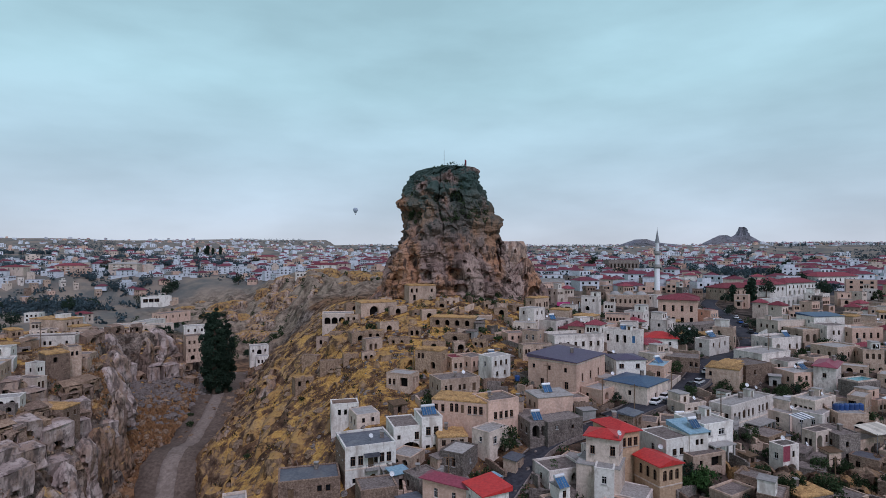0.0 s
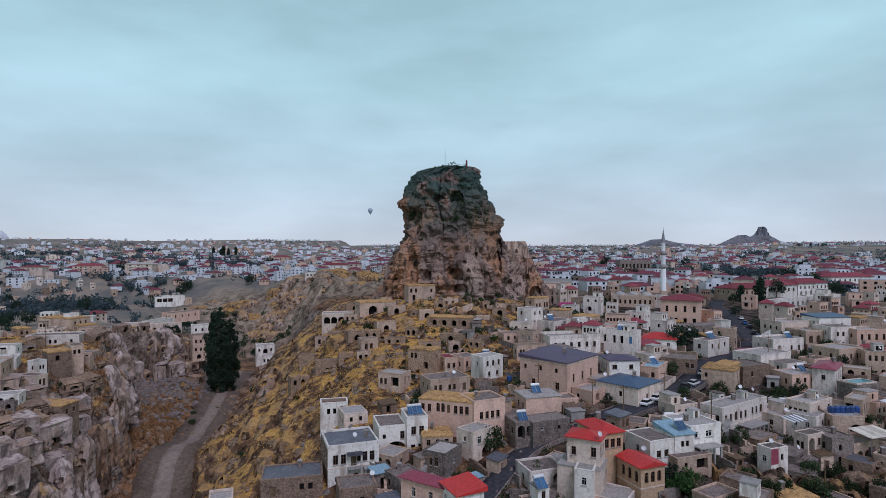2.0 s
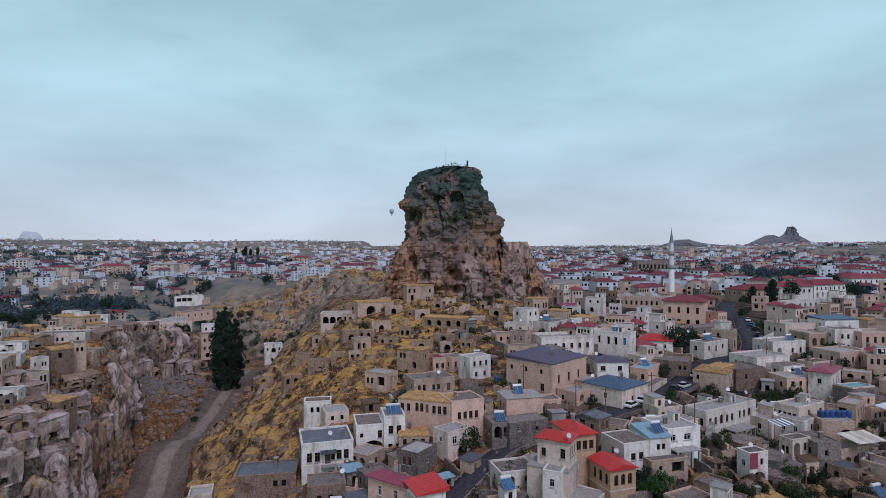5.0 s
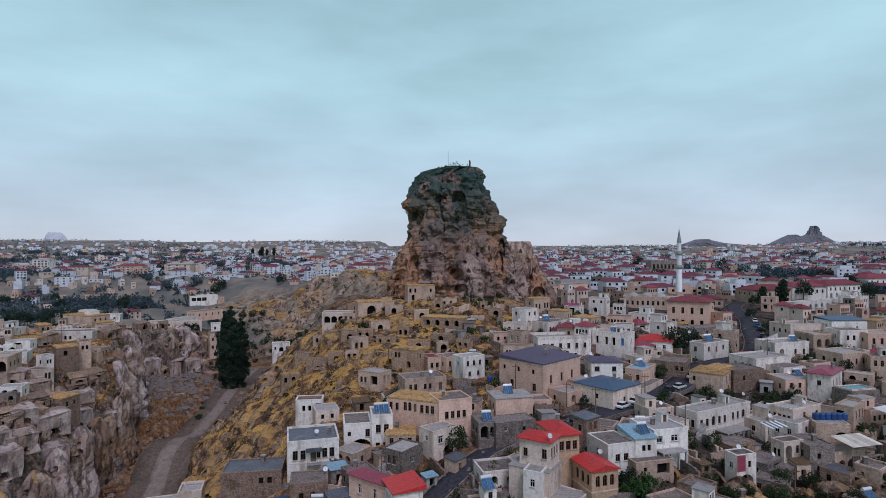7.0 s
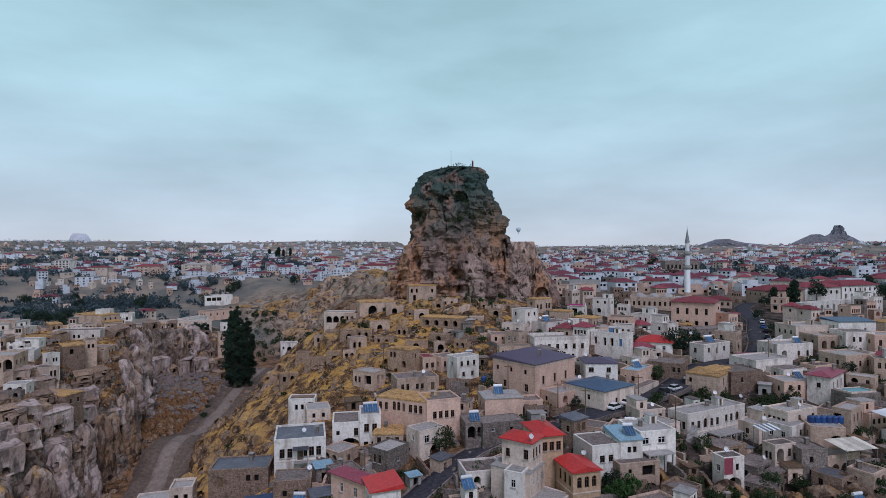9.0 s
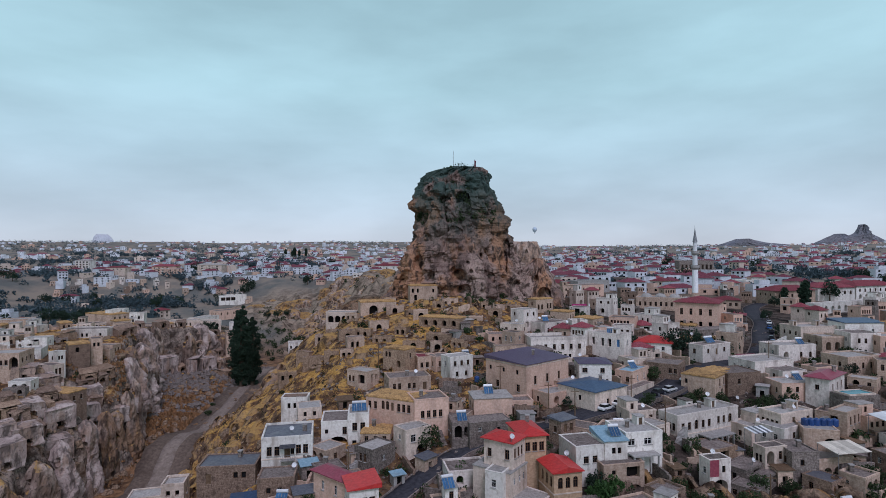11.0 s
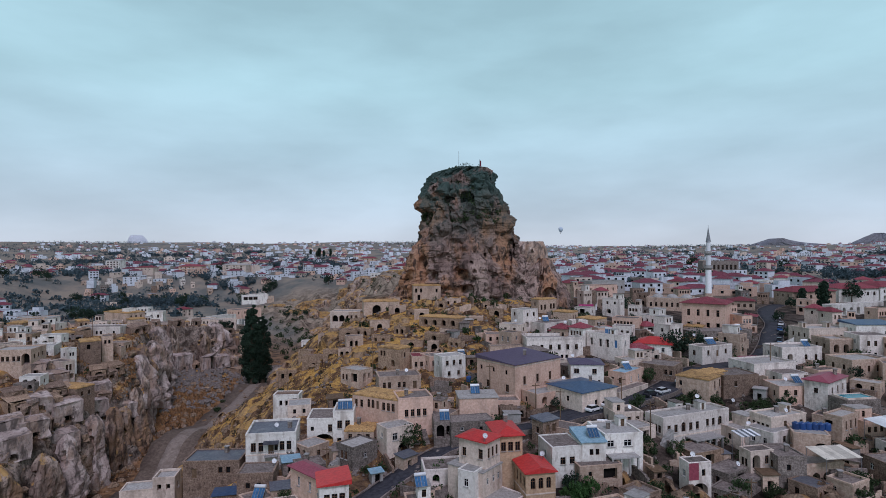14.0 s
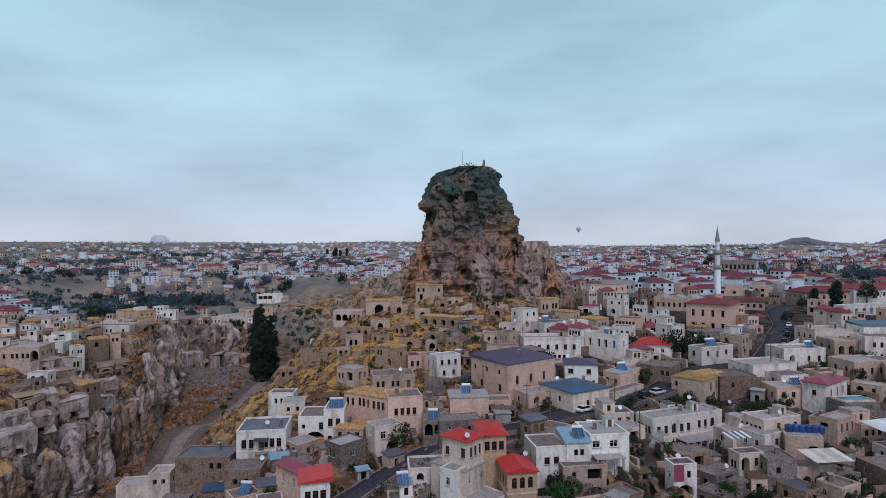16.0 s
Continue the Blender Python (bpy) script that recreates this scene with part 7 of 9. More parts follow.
ruins = 0
for _ in range(1500):
    if ruins >= 34:
        break
    x, y = rng.uniform(-44, 44), rng.uniform(166, 222)
    w, d = rng.uniform(3.0, 7.5), rng.uniform(2.5, 4.0)
    rock_front = 214 + 0.012 * (x - 3) ** 2
    if y < rock_front and free(x, y, 0.42 * math.hypot(w, d), 0.85):
        ruin(x, y, w, d, rng.uniform(1.0, 2.8), rng.uniform(-25, 30), rng.choice((HILLSTONE, HILLSTONE, BEIGE)), rng.choice((one_arch, two_holes)))
        ruins += 1


TUFF = rock_material("bare_tuff", (0.225, 0.158, 0.125), (0.52, 0.405, 0.335), (0.28, 0.165, 0.095), (0.1, 0.1, 0.08), broad=0.12, turf=True)
HILLTUFF = rock_material("brown_hill_tuff", (0.20, 0.128, 0.082), (0.37, 0.25, 0.155), (0.44, 0.25, 0.085), (0.1, 0.1, 0.08), broad=0.2, turf=True)


# ---- cave fronts in the cliffs and on the hill ----
def cave_front(x, y, wide, tall, label="rough stone cave mouth in the slope", wall=RUBBLE, face=None):
    """An arched cave mouth in a rough face, turned downhill, its block running back into the slope."""
    e = 1.5
    sx, sy = floor_at(x + e, y) - floor_at(x - e, y), floor_at(x, y + e) - floor_at(x, y - e)
    turn = math.degrees(math.atan2(sy, sx)) - 90
    turn = max(-70, min(70, (turn + 180) % 360 - 180))
    z = floor_at(x, y)
    root = tagged(new("cave_dwelling"), label, "cave", "cave dwellings in the slopes")
    root.matrix_basis = pose(x, y, z - 0.4, 0, 0, turn)
    w, d, h = wide + rng.uniform(1.6, 3.4), 4.5, tall + rng.uniform(0.5, 1.2)
    if face:
        w, h = face
    bm = bmesh.new()
    o = (w / 2 - wide / 2, w / 2 + wide / 2, 0.3, 0.3 + tall, "a")
    facade(bm, (-w / 2, -0.6), (w / 2, -0.6), 0, h, [o])
    facade(bm, (w / 2, -0.6), (w / 2 + 0.5, d), 0, h, [])
    facade(bm, (-w / 2 - 0.5, d), (-w / 2, -0.6), 0, h, [])
    v = [bm.verts.new(q) for q in ((-w / 2, -0.6, h), (w / 2, -0.6, h), (w / 2 + 0.5, d, h + 0.8), (-w / 2 - 0.5, d, h + 0.8), (rng.uniform(-0.3, 0.3) * w, 1.2, h + rng.uniform(0.5, 0.9)))]
    for f in ((0, 1, 4), (1, 2, 4), (2, 3, 4), (3, 0, 4)):
        bm.faces.new([v[i] for i in f])
    for q in bm.verts:
        q.co += Vector((0.3 * math.sin(q.co.z * 5 + q.co.x + x), 0.25 * math.sin(q.co.x * 3 + q.co.z * 2 + y), 0.25 * math.sin(q.co.x * 2.1 + x) * (q.co.z > tall + 0.4)))
    part("wall", bm, wall, root)
    again("archway", SHADEBOARD, root, Matrix.Translation((0, -0.6 + DEEP["a"] - 0.05, 0.3)) @ Matrix.Diagonal((wide, 1, tall, 1)))
    PLACED.append((x, y, 1.5))


caves = 0
for _ in range(4200):
    x, y = rng.uniform(-165, -84), rng.uniform(112, 300)
    s = math.hypot(floor_at(x + 2, y) - floor_at(x - 2, y), floor_at(x, y + 2) - floor_at(x, y - 2)) / 4
    if not 0.75 < s < 1.9 or caves >= 34:
        continue
    gap, fl, _a = valley_place(np.array([x]), np.array([y]))
    facing = floor_at(x, y + 2) - floor_at(x, y - 2)
    if 0.3 < s < 1.9 and abs(gap[0]) > 11 and free(x, y, 2.2, 1.0) and (facing > -0.6) and caves < 34:
        caves += 1
        cave_front(x, y, rng.uniform(1.0, 2.4), rng.uniform(1.4, 2.6), wall=RUBBLE)


for x, y in [(-99.6, 141.5), (-101.4, 148.0), (-144.1, 252.4), (-141.7, 256.4), (-134.9, 252.5), (-135.2, 266.0), (-123.1, 262.7), (-125.9, 277.2), (-113.5, 257.8), (-96.6, 134.1), (-98.7, 127.0), (-138.5, 184.5), (-104.1, 166.5), (-104.8, 159.9), (-109.4, 144.9)]:
    cave_front(x, y, rng.uniform(2.0, 2.8), rng.uniform(2.2, 2.9), "broad arched cave mouth hewn in the cliff", HILLSTONE)


PALETUFF = rock_material("freshly_cut_pale_tuff", (0.40, 0.31, 0.275), (0.60, 0.49, 0.44), (0.34, 0.23, 0.17), (0.1, 0.1, 0.08), depth=0.35, broad=0.16)
for x, y, w, h in [(-93.6, 137.0, 8, 6), (-96.3, 131.1, 6, 4.5), (-98.6, 152.5, 7, 5), (-91.5, 124.9, 7, 5), (-90.8, 133.0, 8, 6), (-104.7, 144.6, 6, 4), (-110.7, 142.7, 6, 4), (-101.4, 157.4, 6, 4.5), (-93.5, 119.6, 7, 5), (-96.8, 163.3, 6, 5), (-88.5, 116.2, 8, 6), (-100.3, 172.2, 6, 5),
                   (-138, 247, 9, 8), (-131, 253, 9, 7), (-146, 243, 8, 7), (-124, 258, 8, 6)]:
    cave_front(x, y, rng.uniform(1.2, 2.4), rng.uniform(1.6, 2.6), "pale hewn tuff face with a cave mouth", PALETUFF, (w, h))


# ---- tuff outcrops: buttresses of the cliffs, knolls and ledges on the slopes ----



def outcrop(x, y, r, top, mat, label, seed, caves=()):
    base = min(floor_at(x + a * r, y + b * r) for a in (-1, 0, 1) for b in (-1, 0, 1)) - 1.5
    h = max(top - base, 2.0)
    f = (1.15, 1.0, 0.82, 0.55, 0.18)
    zr = [base, base + 0.35 * h, base + 0.7 * h, base + 0.92 * h, base + h]
    dx = [0.0, 0.05 * r, 0.1 * r, 0.12 * r, 0.1 * r]
    o = crag("tuff_outcrop", label, zr, [x + q - r * k for q, k in zip(dx, f)], [x + q + r * k for q, k in zip(dx, f)],
             [y - r * k for k in f], [y + r * k for k in f], mat, caves, max(32, int(r * 11)), min(1.2, r / 5 + 0.5), seed, power=5.0, crack=0.8, ledge=1.5, crease=0.45, girth=max(3.0, 1.6 * r), step=0.6)
    return tagged(o, group="tuff outcrops")


crags = 0
for _ in range(2500):
    if crags >= 58:
        break
    x, y = rng.uniform(-168, -84), rng.uniform(105, 296)
    s = math.hypot(floor_at(x + 2, y) - floor_at(x - 2, y), floor_at(x, y + 2) - floor_at(x, y - 2)) / 4
    gap = valley_place(np.array([x]), np.array([y]))[0][0]
    r = rng.uniform(2.6, 6.8)
    if s > 0.75 and gap < -8 - r and free(x, y, r, 0.75):
        top = max(floor_at(x + a, y + b) for a in (-r, 0, r) for b in (-r, 0, r)) - rng.uniform(-0.5, 2.5)
        holes = [(x + rng.uniform(-0.5, 0.5) * r, top - rng.uniform(2, 7), rng.uniform(0.8, 1.8), rng.uniform(1.2, 2.4), 2.0) for _q in range(3)]
        outcrop(x, y, r, top, PALETUFF if crags % 3 == 0 else TUFF, "pale hewn tuff buttress with small caves", 200 + crags, holes)
        PLACED.append((x, y, r * 0.7))
        crags += 1
LOWTUFF = rock_material("dark_brown_hewn_tuff", (0.13, 0.085, 0.06), (0.30, 0.21, 0.145), (0.36, 0.20, 0.08), (0.1, 0.1, 0.08), broad=0.2)
# hewn mounds with dark arches along the lower edge of the town
for k, (x, y, w, tall, turn) in enumerate(LOWER_ARCHES):
    f = floor_at(x, y)
    outcrop(x, y, w * 0.48, f + tall, LOWTUFF, "golden brown hewn mound with a dark arch", 500 + k, [(x + 0.3, f + 0.6, 1.8, 2.4, 2.2), (x - 1.5, f + 1.0, 0.9, 1.2, 1.4)])
    PLACED.append((x, y, w * 0.4))
# eroded cones of the canyon behind
cones = 0
for _ in range(900):
    if cones >= 46:
        break
    x, y = rng.uniform(-250, -28), rng.uniform(385, 580)
    gap = valley_place(np.array([x]), np.array([y]))[0][0]
    r = rng.uniform(6, 15)
    if gap > 14 and free(x, y, r, 0.5):
        outcrop(x, y, r, floor_at(x, y) + rng.uniform(2, 7), TUFF if cones % 3 else HILLTUFF, "eroded grey tuff cone in the canyon", 400 + cones)
        PLACED.append((x, y, r * 0.8))
        cones += 1
knolls = 0
for _ in range(5000):
    if knolls >= 150:
        break
    x, y = rng.uniform(-72, 14), rng.uniform(108, 214)
    r = 0.9 + 3.4 * rng.random() ** 1.5
    gap = valley_place(np.array([x]), np.array([y]))[0][0]
    if gap > 9 + r and free(x, y, r, 0.8) and not (x > -5 and y < 150):
        outcrop(x, y, r, floor_at(x, y) + rng.uniform(0.3, 0.6 + 0.6 * r), HILLTUFF if knolls % 4 else TUFF, "brown tuff ledge on the grassy hill", 300 + knolls, [(x, floor_at(x, y) + 0.3, 1.3, 1.7, 2.0)] if knolls % 2 == 0 else ())
        PLACED.append((x, y, r * 0.8))
        knolls += 1


# ---- yard walls ----
def yard_wall(x, y, turn, length, tall, wall):
    base = min(floor_at(x + math.cos(radians(turn)) * k * length / 2, y + math.sin(radians(turn)) * k * length / 2) for k in (-1, 0, 1)) - 0.5
    top = floor_at(x, y) + tall
    bm = bmesh.new()
    n = max(3, int(length / 0.7))
    sag = rng.uniform(0, 6.3)
    for i in range(n):
        x0 = -length / 2 + length * i / n
        box(bm, x0, x0 + length / n, -0.24, 0.24, 0, max(0.7, top - base + rng.uniform(-0.09, 0.07) + 0.35 * math.sin(sag + 0.45 * i)))
    o = part("yard_wall", bm, wall, at=pose(x, y, base, 0, 0, turn))
    tagged(o, "rough stone yard wall on the slope", "wall", "yard walls")


walls = 0
for _ in range(9000):
    if walls >= 200:
        break
    y = rng.uniform(92, 215)
    x = rng.uniform(-12, 0.72 * y + 40)
    if free(x, y, 1.1, 0.85) and road_gap(x, y) > 1.5 and not (x < 8 and y > 145):
        yard_wall(x, y, rng.choice((20, 40, 110, 130)) + rng.uniform(-12, 12), rng.uniform(2.5, 8), rng.uniform(0.9, 2.4), rng.choice((GREY, RUBBLE, BEIGE)))
        walls += 1


# ---- loose stones and dry grass ----
def scatter_stones(name, label, count, spots, small, large, mat):
    """Many broken stones as one mesh: each a skewed box with cut corners."""
    verts, faces = [], []
    for _ in range(count):
        x, y = spots()
        if x is None:
            continue
        s = small + (large - small) * rng.random() ** 3
        z = floor_at(x, y)
        base = len(verts)
        a = rng.uniform(0, math.pi)
        ca, sa = math.cos(a), math.sin(a)
        for k, (r, zz) in enumerate(((0.9, -0.35), (1.0, 0.1), (0.55, 0.55))):
            for q in range(5):
                t = 2 * math.pi * q / 5 + 0.4 * k
                u, v = r * s * math.cos(t) * rng.uniform(0.7, 1.2), r * s * math.sin(t) * rng.uniform(0.5, 0.9)
                verts.append((x + ca * u - sa * v, y + sa * u + ca * v, z + s * zz * rng.uniform(0.8, 1.3)))
        for k in range(2):
            for q in range(5):
                p = (q + 1) % 5
                faces.append((base + 5 * k + q, base + 5 * k + p, base + 5 * k + 5 + p, base + 5 * k + 5 + q))
        faces.append(tuple(base + 10 + q for q in range(5)))
    return tagged(sheet(name, verts, faces, mat), label, "stones", kind="stuff")


STONE = material("broken_tuff", (0.13, 0.107, 0.095), (0.27, 0.228, 0.205), size=0.8, bump=0.8, spread=0.0)
BROWNSTONE = material("brown_broken_tuff", (0.17, 0.112, 0.075), (0.35, 0.245, 0.165), size=0.8, bump=0.8, spread=0.0)


def in_hollow():
    x, y = rng.gauss(-122, 15), rng.gauss(230, 24)
    return (x, y) if floor_at(x, y) < -4 and x < -98 else (None, None)


def on_banks():
    y = rng.uniform(95, 260)
    x = rng.uniform(-130, -28)
    g = valley_place(np.array([x]), np.array([y]))[0][0]
    return (x, y) if g < -6 or 5 < g < 14 or (g > 0 and rng.random() < 0.35) else (None, None)


def in_town():
    y = rng.uniform(88, 230)
    return rng.uniform(-30, 0.7 * y + 40), y


scatter_stones("rubble", "grey tumbled tuff rubble on the hollow floor", 2600, in_hollow, 0.25, 2.2, STONE)
scatter_stones("boulders", "broken brown tuff boulders on the valley banks", 3600, on_banks, 0.2, 1.9, BROWNSTONE)
scatter_stones("stones", "loose stones in the yards and lanes", 5200, in_town, 0.14, 1.0, STONE)


def scatter_grass(name, label, count, spots, tall, mat):
    verts, faces = [], []
    for _ in range(count):
        x, y = spots()
        if x is None:
            continue
        z = floor_at(x, y)
        for _b in range(4):
            b = len(verts)
            a, s = rng.uniform(0, 2 * math.pi), tall * rng.uniform(0.5, 1.3)
            px, py = x + rng.uniform(-0.5, 0.5), y + rng.uniform(-0.5, 0.5)
            w = s * 0.55
            verts += [(px - w * math.cos(a), py - w * math.sin(a), z - 0.1), (px + w * math.cos(a), py + w * math.sin(a), z - 0.1),
                      (px + rng.uniform(-w, w), py + rng.uniform(-w, w), z + s)]
            faces.append((b, b + 1, b + 2))
    return tagged(sheet(name, verts, faces, mat), label, "grass", kind="stuff")


GRASS = material("dry_golden_grass", (0.40, 0.225, 0.072), (0.66, 0.42, 0.135), size=2.5, bump=0.0, spread=0.0, grime=(0.22, 0.12, 0.04))


# weeds and bushes between the walls of the town
spots = []
weeds = random.Random(44)
while len(spots) < 620:
    y = weeds.uniform(88, 250)
    x = weeds.uniform(-10, 0.72 * y + 40)
    if free(x, y, 0.2, 0.95) and grain(np.array([x]), np.array([y]), 16, 98)[0] > -0.25:
        k = weeds.uniform(0.5, 1.5)
        spots.append((x, y, k))
GARDEN = spots


def on_hill():
    x, y = rng.gauss(-24, 30), rng.gauss(165, 36)
    if valley_place(np.array([x]), np.array([y]))[0][0] < 9 or y > 222 or y < 95 or x > 34 or grain(np.array([x]), np.array([y]), 9, 70)[0] < -0.05:
        return None, None
    return x, y


def on_plateau():
    x, y = rng.uniform(-165, -95), rng.uniform(115, 290)
    return (x, y) if floor_at(x, y) > 2 and grain(np.array([x]), np.array([y]), 8, 71)[0] > 0.1 else (None, None)


scatter_grass("hill_grass", "tufts of dry golden grass on the hillside", 9000, on_hill, 0.26, GRASS)
scatter_grass("plateau_grass", "tufts of dry golden grass on the cliff tops", 5200, on_plateau, 0.26, GRASS)


def on_scree():
    x, y = rng.gauss(-104, 9), rng.gauss(200, 22)
    g = valley_place(np.array([x]), np.array([y]))[0][0]
    return (x, y) if -34 < g < -6 else (None, None)


scatter_grass("rusty_scrub", "rusty dry scrub on the valley side", 5200, on_scree, 0.7, DRYLEAF)


# ---- trees ----
def leafy(name, spots, size, mat, seed):
    """Many small leaf tufts: a crown with gaps, built from crossed bent quads."""
    r = random.Random(seed)
    verts, faces = [], []
    for c, spread, n in spots:
        for _ in range(n):
            d = Vector((r.gauss(0, 1), r.gauss(0, 1), r.gauss(0, 1))).normalized() * spread * r.uniform(0.45, 1.05)
            p = Vector(c) + Vector((d.x, d.y, d.z * 0.85))
            q = Euler((r.uniform(0, 6.3), r.uniform(0, 6.3), r.uniform(0, 6.3))).to_matrix()
            s = size * r.uniform(0.6, 1.3)
            b = len(verts)
            for u, v, h in ((-1, -0.5, 0), (0, -0.65, 0.25), (1, -0.3, 0), (0.8, 0.6, 0.1), (-0.1, 0.75, 0.3), (-0.9, 0.4, 0)):
                verts.append(p + q @ Vector((u * s, v * s, h * s)))
            faces += [(b, b + 1, b + 4, b + 5), (b + 1, b + 2, b + 3, b + 4)]
    me = bpy.data.meshes.new(name)
    me.from_pydata(verts, [], faces)
    me.materials.append(mat)
    return me


tagged(new("garden_bushes", leafy("garden_bushes", [((x, y, floor_at(x, y) + 0.5 * k), k, int(30 * k) + 10) for x, y, k in GARDEN], 0.2, LEAF, 45)), "dark green bushes and weeds between the walls", "bushes", kind="stuff")


def tree(label, tall, wide, mat, seed, shape="round", dense=26, leaf=0.28, name="tree", group="trees of the town"):
    r = random.Random(seed)
    root = tagged(new(name), label, "tree", group)
    bm = bmesh.new()
    trunk = tall * (0.35 if shape == "round" else 0.9)
    rod(bm, (0, 0, -0.6), (0.1 * wide * 0.2, 0, trunk), 0.035 * tall + 0.05, 0.018 * tall, 8)
    spots = []
    if shape == "round":
        for i in range(7):
            a, up = i * 2.4 + r.uniform(-0.4, 0.4), trunk + tall * r.uniform(0.0, 0.42)
            tip = Vector((math.cos(a) * wide * r.uniform(0.2, 0.42), math.sin(a) * wide * r.uniform(0.2, 0.42), up))
            rod(bm, (0, 0, trunk * 0.85), tip, 0.012 * tall, 0.005 * tall, 5)
            spots.append((tip, wide * r.uniform(0.18, 0.3), dense))
        spots.append(((0, 0, tall * 0.8), wide * 0.28, dense))
    else:
        n = 46
        for i in range(n):
            z = tall * (0.04 + 0.92 * i / n)
            k = math.sin(math.pi * min(1, 0.13 + 0.82 * i / n)) ** 0.6
            a = i * 2.4 + r.uniform(-0.4, 0.4)
            out = wide * k * r.uniform(0.12, 0.34)
            tip = Vector((math.cos(a) * out, math.sin(a) * out, z + tall * r.uniform(0.02, 0.06)))
            rod(bm, (0, 0, z * 0.85), tip, 0.005 * tall, 0.0015 * tall, 5)
            spots.append((tip, wide * k * r.uniform(0.14, 0.26), dense))
    part("trunk", bm, BARK, root)
    ob = new("crown", leafy("crown", spots, leaf, mat, seed))
    ob.parent = root
    return root


def plant(ob, x, y, scale=1.0, turn=0.0):
    o = copy_thing(ob, pose(x, y, floor_at(x, y), 0, 0, turn))
    o.scale = (scale, scale, scale)
    return o


def first_at(ob, x, y, scale=1.0):
    ob.location, ob.scale = (x, y, floor_at(x, y)), (scale,) * 3
    return ob


poplar = first_at(tree("towering dark poplar beside the valley track", 37, 12, DARKLEAF, 3, "tall", 250, 0.33, "poplar", "poplars of the valley"), -97, 240)
plant(poplar, -93.4, 243, 0.86, 40)
plant(poplar, -100.8, 245, 0.93, 130)
broad = first_at(tree("round green garden tree", 5.2, 4.6, LEAF, 11, dense=115, leaf=0.19), 12.5, 114.5)
vine = first_at(tree("fresh green vine-clad tree by a house", 4.2, 4.4, BRIGHTLEAF, 12, dense=115, leaf=0.18, group="green garden trees"), 45.5, 101.5)
darkt = first_at(tree("dark green spreading tree", 8.0, 7.5, DARKLEAF, 13, dense=95, leaf=0.3), 76.7, 183.2)
pine = first_at(tree("tall dark conifer by the school", 13, 7, DARKLEAF, 14, "tall", 30, 0.5, group="dark conifers"), 163.8, 300)
shrub = first_at(tree("low green shrub on dry ground", 2.0, 2.6, LEAF, 15, dense=20, leaf=0.2, name="shrub", group="shrubs"), 24, 188)
for x, y, s in ((5, 122, 0.6), (19, 112, 0.8), (54, 118, 0.8), (57.5, 119.5, 0.7), (48, 104, 0.9), (21, 107, 0.7), (44, 107, 0.6), (64.5, 104, 0.8), (31, 124, 0.5)):
    if road_gap(x, y) > 1.8:
        plant(vine, x, y, s, x * 37)
for x, y, s in ((16, 105.5, 0.8), (26, 116, 0.6), (74, 112, 0.8), (40, 160, 0.7), (88, 148, 0.8), (91, 150, 0.7), (96, 152, 0.8), (75, 150, 0.8), (71, 104, 1.0), (60, 100, 0.8), (97, 118, 0.7), (79, 108, 0.8)):
    if road_gap(x, y) > 1.8:
        plant(broad, x, y, s, x * 53)
for x, y, s in ((64, 186, 0.75), (85, 194, 0.8), (94, 188, 0.75), (90, 190, 0.6), (81, 186, 0.6), (70.8, 258, 0.9), (57, 285, 0.9), (62, 290, 1.0), (150, 300, 0.7), (283, 480, 1.6), (250, 395, 1.5),
                (258, 402, 1.4), (236, 350, 1.0), (-140, 287, 0.8), (-146, 290, 0.7), (-116, 335, 0.6), (115, 250, 0.6), (128, 252, 0.6),
                (152, 214, 0.7), (160, 220, 0.7)):
    plant(darkt, x, y, s, x * 29)
plant(pine, 157, 306, 0.7, 60)
for x, y, s in ((-20, 205, 1.0), (-24, 190, 1.4), (-108, 160, 1.2), (-14, 178, 0.9), (12, 195, 1.0), (30, 198, 1.2), (-40, 160, 0.7), (-52, 150, 0.8), (-34, 200, 1.0), (-60, 190, 0.8), (-70, 210, 1.3), (-96, 215, 1.0), (-92, 205, 1.1),
                (-90, 186, 0.9), (-113, 195, 1.0), (-118, 178, 0.8), (-130, 165, 0.9), (8, 172, 0.7), (-6, 150, 0.6)):
    plant(shrub, x, y, s, x * 71)
for x, y in [(17.4, 105.8), (20.5, 104.5), (16.6, 103.0), (18.2, 108.6), (39.5, 107.6), (42.5, 109.9), (46.6, 108.3), (44.9, 112.6)]:
    if road_gap(x, y) > 1.8:
        plant(vine, x, y, 0.75, x * 61)
for x, y in [(64.0, 103.0), (74.5, 106.5), (85.5, 108.5), (94.0, 113.0), (80.5, 113.5), (58.5, 104.5), (52.8, 118.6), (58.4, 119.5), (59.7, 117.7), (69.4, 147.9), (71.7, 146.4), (79.8, 149.9), (75.4, 136.5), (97.5, 184.1), (79.9, 163.3)]:
    if road_gap(x, y) > 1.8:
        plant(broad, x, y, 0.7, x * 61)
for x, y in [(69.9, 187.1), (76.7, 186.7), (84.4, 174.7), (90.0, 181.8)]:
    if road_gap(x, y) > 1.8:
        plant(darkt, x, y, 0.55, x * 61)
for x, y, k in [(-200.8, 473.3, 0.9), (-191.4, 474.0, 1.0), (-191.2, 493.3, 0.8)]:
    plant(darkt, x, y, k, x * 31)
greens = 0
rng3 = random.Random(8)
